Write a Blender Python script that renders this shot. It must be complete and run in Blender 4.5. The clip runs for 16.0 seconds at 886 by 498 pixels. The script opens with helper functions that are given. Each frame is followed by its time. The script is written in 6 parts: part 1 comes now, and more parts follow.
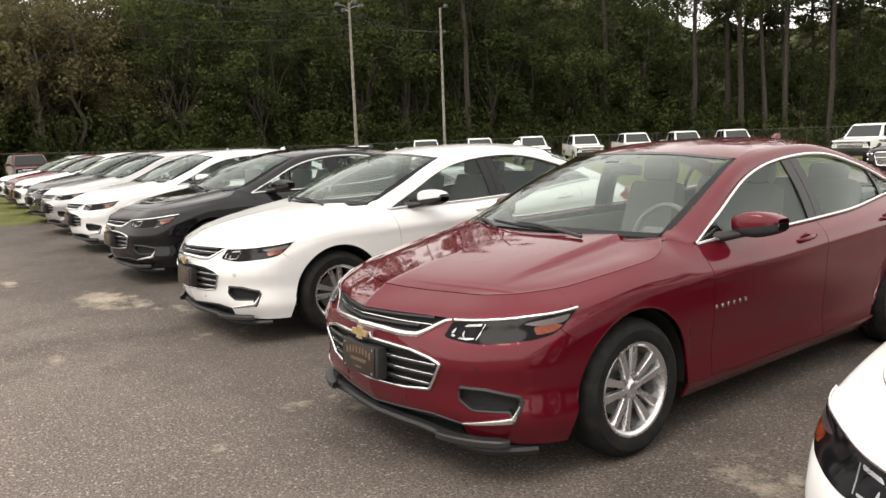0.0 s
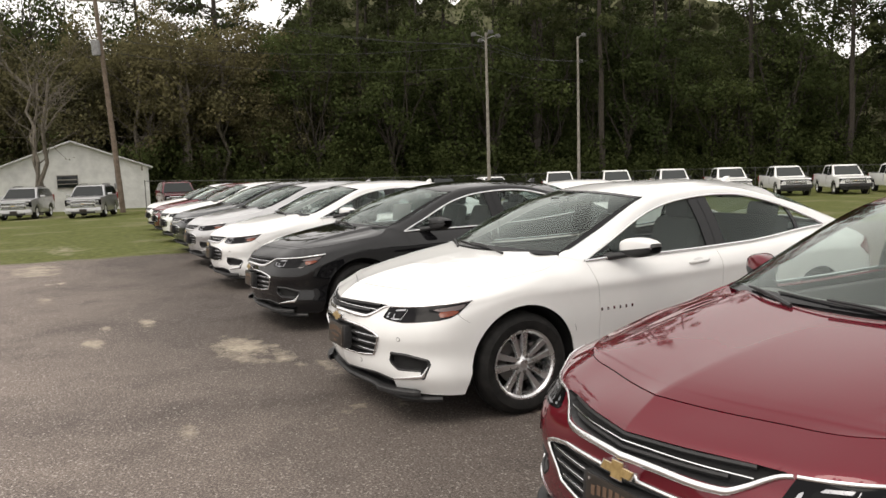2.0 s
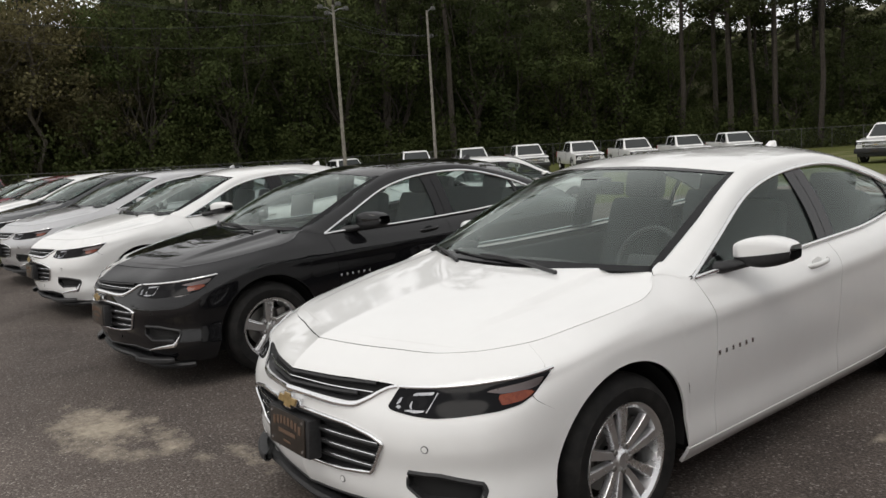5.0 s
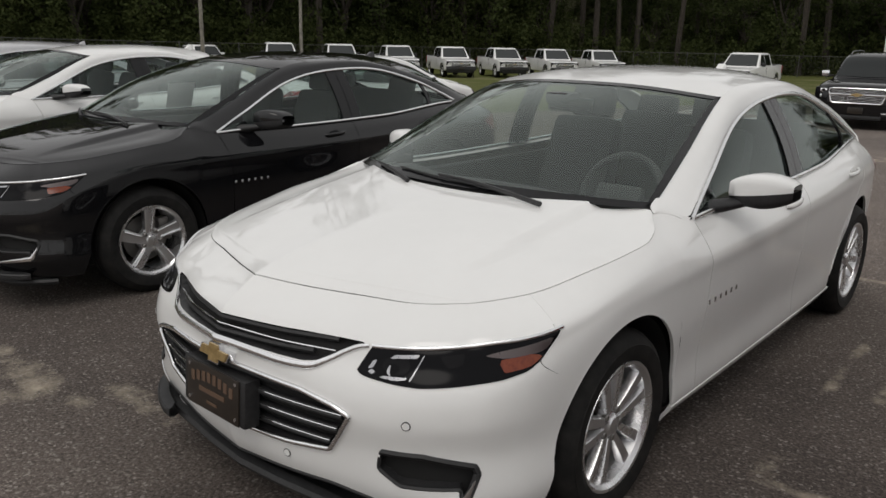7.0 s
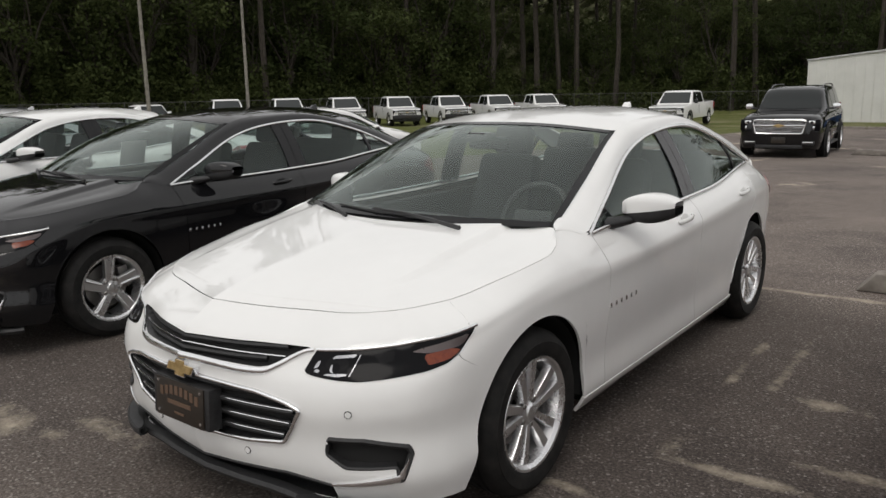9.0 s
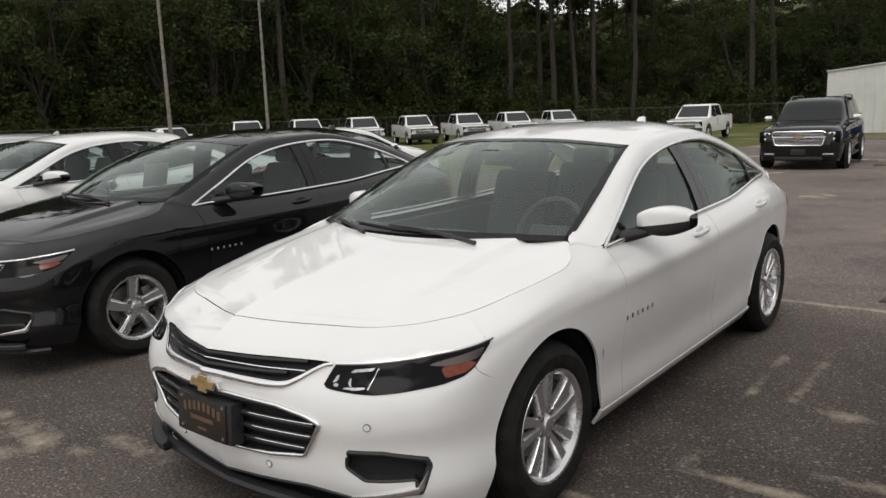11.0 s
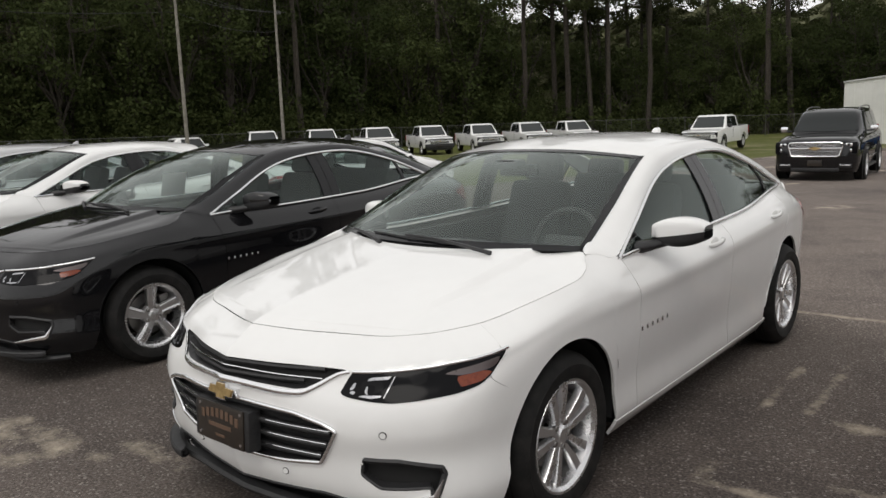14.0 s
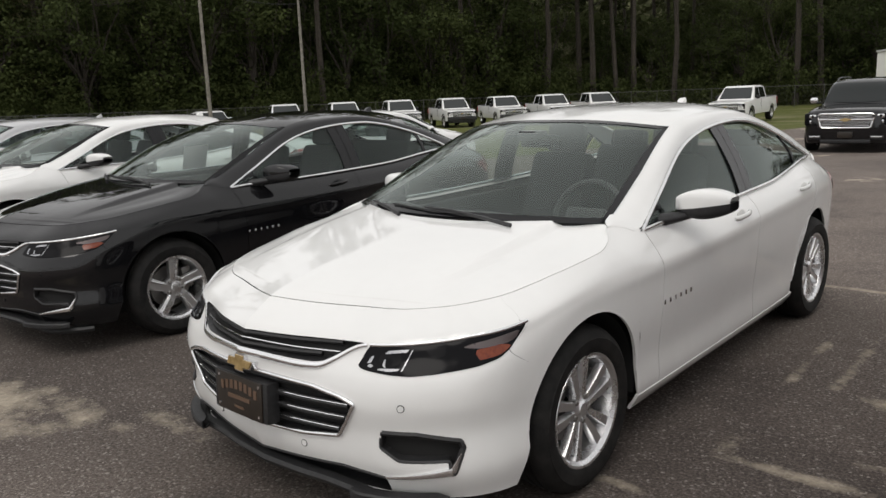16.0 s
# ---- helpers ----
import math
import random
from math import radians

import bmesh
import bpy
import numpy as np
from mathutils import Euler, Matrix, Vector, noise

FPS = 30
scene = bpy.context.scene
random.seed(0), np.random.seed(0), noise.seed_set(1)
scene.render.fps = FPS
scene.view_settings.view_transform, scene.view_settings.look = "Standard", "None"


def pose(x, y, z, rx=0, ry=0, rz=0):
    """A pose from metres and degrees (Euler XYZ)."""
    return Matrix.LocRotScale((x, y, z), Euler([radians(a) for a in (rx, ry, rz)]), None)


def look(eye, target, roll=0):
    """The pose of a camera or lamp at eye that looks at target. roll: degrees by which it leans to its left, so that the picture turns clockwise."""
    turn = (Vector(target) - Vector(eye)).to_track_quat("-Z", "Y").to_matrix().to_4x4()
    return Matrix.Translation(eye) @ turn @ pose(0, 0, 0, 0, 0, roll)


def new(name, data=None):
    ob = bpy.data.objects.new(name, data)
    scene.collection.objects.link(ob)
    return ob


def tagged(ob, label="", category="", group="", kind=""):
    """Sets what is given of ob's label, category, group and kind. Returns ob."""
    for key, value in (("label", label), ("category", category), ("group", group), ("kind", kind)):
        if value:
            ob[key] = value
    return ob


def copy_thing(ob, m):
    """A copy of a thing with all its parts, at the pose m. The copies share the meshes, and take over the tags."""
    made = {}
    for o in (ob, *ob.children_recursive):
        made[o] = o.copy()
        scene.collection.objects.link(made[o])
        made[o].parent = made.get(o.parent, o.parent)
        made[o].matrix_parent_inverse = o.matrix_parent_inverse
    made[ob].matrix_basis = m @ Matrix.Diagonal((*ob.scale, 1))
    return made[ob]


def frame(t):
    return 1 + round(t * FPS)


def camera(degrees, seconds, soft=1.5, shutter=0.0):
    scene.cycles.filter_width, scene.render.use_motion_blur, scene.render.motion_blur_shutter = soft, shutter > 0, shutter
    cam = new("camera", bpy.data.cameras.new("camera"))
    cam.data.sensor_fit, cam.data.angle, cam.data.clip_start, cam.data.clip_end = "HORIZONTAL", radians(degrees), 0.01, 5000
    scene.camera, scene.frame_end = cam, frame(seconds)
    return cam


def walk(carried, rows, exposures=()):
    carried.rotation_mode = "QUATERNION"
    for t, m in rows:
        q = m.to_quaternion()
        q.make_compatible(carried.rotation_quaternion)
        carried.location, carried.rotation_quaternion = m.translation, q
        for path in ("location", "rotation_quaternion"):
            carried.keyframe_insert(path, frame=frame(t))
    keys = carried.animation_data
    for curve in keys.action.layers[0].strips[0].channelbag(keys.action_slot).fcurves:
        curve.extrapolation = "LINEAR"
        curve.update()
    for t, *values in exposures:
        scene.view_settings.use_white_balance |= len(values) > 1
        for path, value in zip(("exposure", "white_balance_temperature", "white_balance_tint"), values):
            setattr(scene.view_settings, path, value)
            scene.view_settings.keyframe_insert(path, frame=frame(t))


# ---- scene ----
cam = camera(59.72, 16.0)
PATH = [
    (0, (6.312, -3.002, 1.561), (4.727, -1.819, 1.266), -2.50),
    (0.5, (6.163, -2.891, 1.611), (4.436, -1.913, 1.363), -2.21),
    (1, (5.831, -2.91, 1.626), (4.063, -2.003, 1.396), -1.45),
    (1.5, (5.417, -2.857, 1.602), (3.681, -1.888, 1.385), -1.76),
    (2, (4.998, -2.735, 1.602), (3.237, -1.81, 1.397), -2.00),
    (2.5, (4.589, -2.732, 1.595), (2.872, -1.724, 1.402), -2.60),
    (3, (4.185, -2.643, 1.586), (2.561, -1.491, 1.395), -3.74),
    (3.2, (4.011, -2.594, 1.579), (2.383, -1.45, 1.378), -3.95),
    (5.3, (2.502, -2.286, 1.594), (1.021, -0.9778, 1.288), -3.70),
    (5.5, (2.382, -2.273, 1.603), (0.9747, -0.8858, 1.295), -3.82),
    (6, (2.186, -2.17, 1.573), (0.9235, -0.673, 1.166), -1.45),
    (6.5, (2.064, -2.052, 1.56), (0.7836, -0.6052, 1.044), 1.02),
    (7, (1.968, -2.195, 1.578), (0.7232, -0.7204, 1.052), 0.98),
    (7.5, (2, -2.329, 1.593), (0.9018, -0.7334, 1.097), 0.40),
    (8, (2.135, -2.4, 1.601), (1.11, -0.7456, 1.14), 0.36),
    (8.5, (2.287, -2.451, 1.585), (1.152, -0.8623, 1.151), -0.38),
    (11, (2.365, -2.506, 1.584), (1.147, -0.9621, 1.221), -2.40),
    (11.5, (2.372, -2.511, 1.584), (1.136, -0.976, 1.243), -2.74),
    (12, (2.377, -2.505, 1.582), (1.145, -0.9661, 1.242), -2.79),
    (12.5, (2.378, -2.5, 1.583), (1.15, -0.9586, 1.24), -2.56),
    (13, (2.383, -2.509, 1.584), (1.157, -0.9643, 1.247), -2.44),
    (13.5, (2.385, -2.525, 1.583), (1.157, -0.9836, 1.243), -2.34),
    (14, (2.375, -2.531, 1.588), (1.127, -1.005, 1.252), -2.33),
    (14.5, (2.358, -2.532, 1.593), (1.058, -1.048, 1.266), -2.22),
    (15, (2.361, -2.532, 1.587), (1.041, -1.067, 1.252), -2.76),
    (15.5, (2.363, -2.515, 1.583), (1.055, -1.047, 1.218), -2.57),
    (16, (2.361, -2.493, 1.576), (1.074, -1.016, 1.175), -2.61),
]
EXPOSURES = [(0, .90, 7150, 12.0), (1, .87, 7250, 12.5), (2, .58, 7050, 12.0), (3.2, .38, 6850, 11.2), (5.3, -.02, 6700, 10.6), (6, -.14, 6700, 10.6),
             (7, -.32, 6700, 10.6), (8, -.20, 6700, 10.6), (9, -.06, 6700, 10.6), (11, -.01, 6700, 10.6), (16, .02, 6700, 10.6)]
walk(cam, [(t, look(eye, target, roll)) for t, eye, target, roll in PATH],
     exposures=EXPOSURES)

# ---- light: overcast spring noon ----
world = bpy.data.worlds.new("sky")
scene.world = world
world.use_nodes = True
wn, wl = world.node_tree.nodes, world.node_tree.links
sky = wn.new("ShaderNodeTexSky")
sky.sky_type, sky.sun_disc = "NISHITA", False
sky.sun_elevation, sky.sun_rotation = radians(52), radians(200)
sky.air_density, sky.dust_density = 1.0, 1.5
grey = wn.new("ShaderNodeHueSaturation")
grey.inputs["Saturation"].default_value = 0.12
wl.new(sky.outputs[0], grey.inputs["Color"])
cloud = wn.new("ShaderNodeMix")
cloud.data_type = "RGBA"
cloud.inputs[0].default_value = 0.72
cloud.inputs[7].default_value = (8.6, 8.75, 8.9, 1)
wl.new(grey.outputs[0], cloud.inputs[6])
wl.new(cloud.outputs[2], wn["Background"].inputs["Color"])
wn["Background"].inputs["Strength"].default_value = 0.116
sun = new("sun", bpy.data.lights.new("sun", "SUN"))
sun.data.energy, sun.data.angle, sun.data.color = 0.85, radians(30), (1.0, 0.97, 0.93)
sun.matrix_world = look((0, 0, 0), (-0.25, 0.55, -1.0))


# ---- materials ----
def shader(name, colour, rough=0.5, metal=0.0, coat=0.0, spec=0.5, emit=None):
    m = bpy.data.materials.new(name)
    m.use_nodes = True
    b = m.node_tree.nodes["Principled BSDF"]
    b.inputs["Base Color"].default_value = (*colour, 1)
    b.inputs["Roughness"].default_value = rough
    b.inputs["Metallic"].default_value = metal
    b.inputs["Coat Weight"].default_value = coat
    b.inputs["Coat Roughness"].default_value = 0.04
    b.inputs["Specular IOR Level"].default_value = spec
    return m


def noise_node(m, scale, detail=4.0, coords="Object", rough=0.6):
    n, l = m.node_tree.nodes, m.node_tree.links
    t = n.new("ShaderNodeTexCoord")
    x = n.new("ShaderNodeTexNoise")
    x.inputs["Scale"].default_value, x.inputs["Detail"].default_value = scale, detail
    x.inputs["Roughness"].default_value = rough
    l.new(t.outputs[coords], x.inputs["Vector"])
    return x


def ramp_node(m, source, stops):
    n, l = m.node_tree.nodes, m.node_tree.links
    r = n.new("ShaderNodeValToRGB")
    e = r.color_ramp.elements
    while len(e) < len(stops):
        e.new(0.5)
    for k, (p, c) in zip(e, stops):
        k.position, k.color = p, (*c, 1)
    l.new(source, r.inputs[0])
    return r


def mixed(m, factor, a, b, mode="MIX"):
    n, l = m.node_tree.nodes, m.node_tree.links
    x = n.new("ShaderNodeMix")
    x.data_type, x.blend_type = "RGBA", mode
    for s, v in ((x.inputs[0], factor), (x.inputs[6], a), (x.inputs[7], b)):
        if isinstance(v, (int, float)):
            s.default_value = v
        elif isinstance(v, tuple):
            s.default_value = (*v, 1)
        else:
            l.new(v, s)
    return x.outputs[2]


def bumped(m, source, strength=0.2, distance=0.01):
    n, l = m.node_tree.nodes, m.node_tree.links
    b = n.new("ShaderNodeBump")
    b.inputs["Strength"].default_value, b.inputs["Distance"].default_value = strength, distance
    l.new(source, b.inputs["Height"])
    l.new(b.outputs[0], n["Principled BSDF"].inputs["Normal"])


def into(m, source, socket):
    m.node_tree.links.new(source, m.node_tree.nodes["Principled BSDF"].inputs[socket])


def rough_noise(m, scale, low, high, detail=4.0):
    x = noise_node(m, scale, detail)
    r = ramp_node(m, x.outputs[0], [(0.3, (low,) * 3), (0.7, (high,) * 3)])
    into(m, r.outputs[0], "Roughness")


def speckled(name, a, b, scale, rough=0.6, metal=0.0, coat=0.0, bump=0.0, detail=5.0):
    m = shader(name, a, rough, metal, coat)
    x = noise_node(m, scale, detail)
    r = ramp_node(m, x.outputs[0], [(0.35, a), (0.65, b)])
    into(m, r.outputs[0], "Base Color")
    if bump:
        bumped(m, x.outputs[0], bump)
    return m


def car_paint(name, colour, metal=0.0, rough=0.35):
    """Clear-coated paint with a faint film of road dust in patches."""
    m = shader(name, colour, rough, metal, 1.0, 0.0)
    x = noise_node(m, 3.0, 6.0)
    r = ramp_node(m, x.outputs[0], [(0.3, colour), (0.75, tuple(c * 0.94 + 0.004 for c in colour))])
    into(m, r.outputs[0], "Base Color")
    y = noise_node(m, 9.0, 5.0)
    q = ramp_node(m, y.outputs[0], [(0.35, (0.02,) * 3), (0.8, (0.07,) * 3)])
    into(m, q.outputs[0], "Coat Roughness")
    return m


def glass(name, tint, gloss=0.03, ior=1.62):
    m = bpy.data.materials.new(name)
    m.use_nodes = True
    n, l = m.node_tree.nodes, m.node_tree.links
    n.clear()
    o, mix = n.new("ShaderNodeOutputMaterial"), n.new("ShaderNodeMixShader")
    tr, gl, fr = n.new("ShaderNodeBsdfTransparent"), n.new("ShaderNodeBsdfGlossy"), n.new("ShaderNodeLayerWeight")
    tr.inputs[0].default_value = (*tint, 1)
    gl.inputs["Roughness"].default_value = gloss
    gl.inputs[0].default_value = (0.88, 0.96, 0.92, 1)
    # a thin pane mirrors alike on both of its sides
    f0 = ((ior - 1) / (ior + 1)) ** 2
    fr.inputs[0].default_value = 0.5
    edge, gain = n.new("ShaderNodeMath"), n.new("ShaderNodeMath")
    edge.operation, gain.operation = "POWER", "MULTIPLY_ADD"
    edge.inputs[1].default_value = 5.0
    gain.inputs[1].default_value, gain.inputs[2].default_value = 1 - f0, f0
    for a, b in ((fr.outputs["Facing"], edge.inputs[0]), (edge.outputs[0], gain.inputs[0]), (gain.outputs[0], mix.inputs[0]), (tr.outputs[0], mix.inputs[1]), (gl.outputs[0], mix.inputs[2]), (mix.outputs[0], o.inputs[0])):
        l.new(a, b)
    return m


WHITE = car_paint("white_paint", (0.80, 0.80, 0.79))
PEARL = car_paint("pearl_white_paint", (0.74, 0.74, 0.73), 0.1)
RED = car_paint("red_metallic_paint", (0.122, 0.0034, 0.0120), 0.3, 0.30)
BLACK = car_paint("black_paint", (0.006, 0.006, 0.007))
SILVER = car_paint("silver_paint", (0.50, 0.50, 0.51), 0.6, 0.3)
CHARCOAL = car_paint("charcoal_paint", (0.045, 0.047, 0.05), 0.5, 0.3)
MAROON = car_paint("maroon_paint", (0.10, 0.012, 0.02), 0.4, 0.3)
BLUE = car_paint("blue_paint", (0.012, 0.04, 0.11), 0.4, 0.3)
CHROME = shader("chrome", (0.82, 0.82, 0.83), 0.09, 1.0)
rough_noise(CHROME, 12.0, 0.14, 0.26)
ALLOY = shader("machined_alloy", (0.72, 0.72, 0.73), 0.28, 0.9)
rough_noise(ALLOY, 8.0, 0.24, 0.32)
PLASTIC = speckled("black_plastic", (0.012, 0.012, 0.013), (0.022, 0.022, 0.023), 60.0, 0.5, bump=0.05)
GLOSS_BLACK = shader("gloss_black_trim", (0.006, 0.006, 0.007), 0.14, 0.0, 0.0, 0.35)
RUBBER = speckled("tyre_rubber", (0.008, 0.008, 0.008), (0.020, 0.019, 0.018), 14.0, 0.75, bump=0.1)
RUBBER.node_tree.nodes["Principled BSDF"].inputs["Specular IOR Level"].default_value = 0.22
DARK = shader("underbody_dark", (0.006, 0.006, 0.006), 0.8)
LAMP_DARK = shader("headlamp_housing", (0.005, 0.005, 0.006), 0.10, 0.0, 0.0, 0.11)
LAMP_CHROME = shader("headlamp_reflector", (0.40, 0.40, 0.42), 0.22, 1.0)
rough_noise(LAMP_CHROME, 45.0, 0.1, 0.5)
LAMP_GREY = shader("headlamp_grey_insert", (0.008, 0.008, 0.009), 0.20, 0.0, 0.0, 0.12)
LAMP_SMOKE = shader("smoked_reflector", (0.13, 0.11, 0.11), 0.35, 0.7)
rough_noise(LAMP_SMOKE, 40.0, 0.25, 0.45)
AMBER = speckled("amber_lens", (0.13, 0.020, 0.006), (0.19, 0.034, 0.009), 60.0, 0.2)
TAIL = shader("red_tail_lens", (0.22, 0.006, 0.008), 0.12, 0.0, 1.0)
GOLD = speckled("gold_emblem", (0.40, 0.27, 0.11), (0.62, 0.46, 0.22), 25.0, 0.3, 0.7)
PLATE = speckled("dealer_plate", (0.015, 0.012, 0.010), (0.03, 0.022, 0.016), 8.0, 0.35)
BRONZE = shader("bronze_print", (0.15, 0.095, 0.065), 0.5, 0.3)
BRAKE = shader("brake_disc", (0.25, 0.24, 0.23), 0.4, 0.8)
WINDSCREEN = glass("windscreen_glass", (0.85, 0.90, 0.875), ior=1.85)
SIDE_GLASS = glass("tinted_side_glass", (0.66, 0.73, 0.71), ior=1.5)
SEAT = speckled("seat_cloth", (0.06, 0.062, 0.064), (0.09, 0.09, 0.093), 90.0, 0.9)
TRIM_GREY = speckled("cabin_trim", (0.035, 0.037, 0.038), (0.055, 0.056, 0.058), 120.0, 0.8)
LIGHT_CLOTH = speckled("pale_seat_cloth", (0.20, 0.20, 0.195), (0.27, 0.27, 0.26), 90.0, 0.9)
PALE_TRIM = speckled("pale_cabin_trim", (0.12, 0.12, 0.118), (0.17, 0.17, 0.165), 120.0, 0.8)
PAPER = shader("white_paper_sheet", (0.75, 0.77, 0.76), 0.7)
# ---- the ground ----
def level(x, y):
    """Height of the ground: the flat lot, falling gently behind the row and towards the shed."""
    d = np.maximum(0.0, y - 4.0)
    drop = -1.45 * (1 - np.exp(-d / 45.0))
    rise = -0.008 * np.clip(-x - 14.0, 0, 60) * np.clip(1 - np.maximum(0, y - 8) / 40, 0, 1)
    return drop + rise


def smooth_step(a, b, x):
    t = np.clip((x - a) / (b - a), 0, 1)
    return t * t * (3 - 2 * t)


def mesh_of(name, verts, faces, smooth=False, angle=35):
    me = bpy.data.meshes.new(name)
    me.from_pydata([tuple(v) for v in np.asarray(verts, float).tolist()], [], [tuple(f) for f in faces])
    me.validate()
    if smooth:
        me.polygons.foreach_set("use_smooth", [True] * len(me.polygons))
        me.set_sharp_from_angle(angle=radians(angle))
    return me


def grid_faces(n, m, flip=False):
    i, j = np.meshgrid(np.arange(n - 1), np.arange(m - 1), indexing="ij")
    a = (i * m + j).ravel()
    f = np.stack([a, a + m, a + m + 1, a + 1], 1)
    return (f[:, ::-1] if flip else f).tolist()


def axis_steps(parts):
    out = [np.linspace(a, b, n, endpoint=False) for a, b, n in parts]
    return np.concatenate(out + [[parts[-1][1]]])


gx = axis_steps([(-900, -120, 8), (-120, -40, 24), (-40, -14, 40), (-14, 16, 60), (16, 60, 16), (60, 900, 8)])
gy = axis_steps([(-900, -60, 8), (-60, -12, 16), (-12, 8, 40), (8, 60, 60), (60, 130, 20), (130, 900, 8)])
GX, GY = np.meshgrid(gx, gy, indexing="ij")
ground = new("ground", mesh_of("ground", np.stack([GX, GY, level(GX, GY)], -1).reshape(-1, 3), grid_faces(len(gx), len(gy)), True))
tagged(ground, "worn grey asphalt lot with sandy patches and a rough grass verge", "ground", kind="structure")

lot = shader("asphalt_and_grass", (0.06, 0.06, 0.06), 0.9, 0.0, 0.0, 0.2)
n, l = lot.node_tree.nodes, lot.node_tree.links
grain = noise_node(lot, 75.0, 6.0, rough=0.75)
fine = noise_node(lot, 22.0, 6.0)
blot = noise_node(lot, 0.35, 6.0)
stain = noise_node(lot, 1.1, 5.0)
sandn = noise_node(lot, 0.55, 7.0, rough=0.65)
tar = ramp_node(lot, grain.outputs[0], [(0.34, (0.034, 0.028, 0.026)), (0.50, (0.084, 0.071, 0.064)), (0.60, (0.128, 0.112, 0.101)), (0.70, (0.30, 0.268, 0.24))])
tone = ramp_node(lot, blot.outputs[0], [(0.32, (0.82, 0.80, 0.80)), (0.68, (1.42, 1.39, 1.35))])
tar2 = mixed(lot, 1.0, tar.outputs[0], tone.outputs[0], "MULTIPLY")
oil = ramp_node(lot, stain.outputs[0], [(0.34, (0.74, 0.74, 0.75)), (0.5, (1, 1, 1))])
tar_s = mixed(lot, 1.0, tar2, oil.outputs[0], "MULTIPLY")
# pale and dark stones of the aggregate, each a small cell of its own
cells = n.new("ShaderNodeTexVoronoi")
cells.inputs["Scale"].default_value = 95.0
l.new(n.new("ShaderNodeTexCoord").outputs["Object"], cells.inputs["Vector"])
pick = n.new("ShaderNodeSeparateColor")
l.new(cells.outputs["Color"], pick.inputs[0])
stone_c = ramp_node(lot, pick.outputs[1], [(0.0, (0.15, 0.135, 0.122)), (1.0, (0.36, 0.33, 0.30))])
stone_f = ramp_node(lot, pick.outputs[0], [(0.90, (0, 0, 0)), (0.95, (0.55, 0.55, 0.55))])
pit_f = ramp_node(lot, pick.outputs[2], [(0.80, (0, 0, 0)), (0.90, (0.35, 0.35, 0.35))])
tar3 = mixed(lot, stone_f.outputs[0], mixed(lot, pit_f.outputs[0], tar_s, (0.022, 0.019, 0.018)), stone_c.outputs[0])
# sand washed over the asphalt in patches
sand_c = ramp_node(lot, fine.outputs[0], [(0.3, (0.33, 0.28, 0.215)), (0.7, (0.50, 0.44, 0.35))])
sand_f = ramp_node(lot, sandn.outputs[0], [(0.625, (0, 0, 0)), (0.70, (0.9, 0.9, 0.9))])
base0 = mixed(lot, sand_f.outputs[0], tar3, sand_c.outputs[0])
# the edge of the asphalt, uneven, with grass beyond
geo = n.new("ShaderNodeNewGeometry")
sep = n.new("ShaderNodeSeparateXYZ")
l.new(geo.outputs["Position"], sep.inputs[0])


def maths(op, a, b=None, c=None):
    x = n.new("ShaderNodeMath")
    x.operation = op
    for s, v in zip(x.inputs, (a, b, c)):
        if v is None:
            continue
        if isinstance(v, (int, float)):
            s.default_value = v
        else:
            l.new(v, s)
    return x.outputs[0]


# settled sand in the hollows of the lot: place and half-axes of each patch
patchy = noise_node(lot, 3.4, 10.0, rough=0.72)
hollow = None
for px, py, rx, ry, depth in ((-2.2, -1.12, .60, .24, 1.75), (-1.75, -.88, .70, .12, 1.2), (-1.2, -.65, .5, .10, .8), (-3.30, -2.33, .24, .10, 1.9), (-4.14, -1.73, .30, .08, 1.6),
                              (-4.05, -2.15, .18, .07, 1.5), (-11.0, -2.8, 1.2, .45, 1.6), (-6.9, -2.7, .5, .2, 1.0), (4.55, .05, .45, .25, 1.0),
                              (1.55, .55, .32, .045, 1.6), (1.22, .70, .10, .16, 1.2), (1.95, .80, .40, .05, 1.2), (.95, .08, .22, .04, 1.3), (1.6, 3.66, 1.5, .045, 1.6), (-13.2, -5.0, 2.4, 1.5, 1.0),
                              (-15.5, -2.2, 2.0, .5, 1.0), (1.20, 1.95, .045, .65, 1.0), (1.42, 2.0, .05, .70, .9), (1.75, 1.5, .25, .10, .9), (.1, -2.0, .3, .1, .9)):
    dx = maths("DIVIDE", maths("SUBTRACT", sep.outputs[0], px), rx)
    dy = maths("DIVIDE", maths("SUBTRACT", sep.outputs[1], py), ry)
    f = maths("SUBTRACT", depth, maths("ADD", maths("MULTIPLY", dx, dx), maths("MULTIPLY", dy, dy)))
    hollow = f if hollow is None else maths("MAXIMUM", hollow, f)
hollow = maths("ADD", maths("MAXIMUM", hollow, -2.0), maths("MULTIPLY_ADD", patchy.outputs[0], 7.0, -4.1))
hollow_f = n.new("ShaderNodeMapRange")
hollow_f.inputs[1].default_value, hollow_f.inputs[2].default_value, hollow_f.inputs[4].default_value = -0.1, 1.5, 0.75
l.new(hollow, hollow_f.inputs[0])
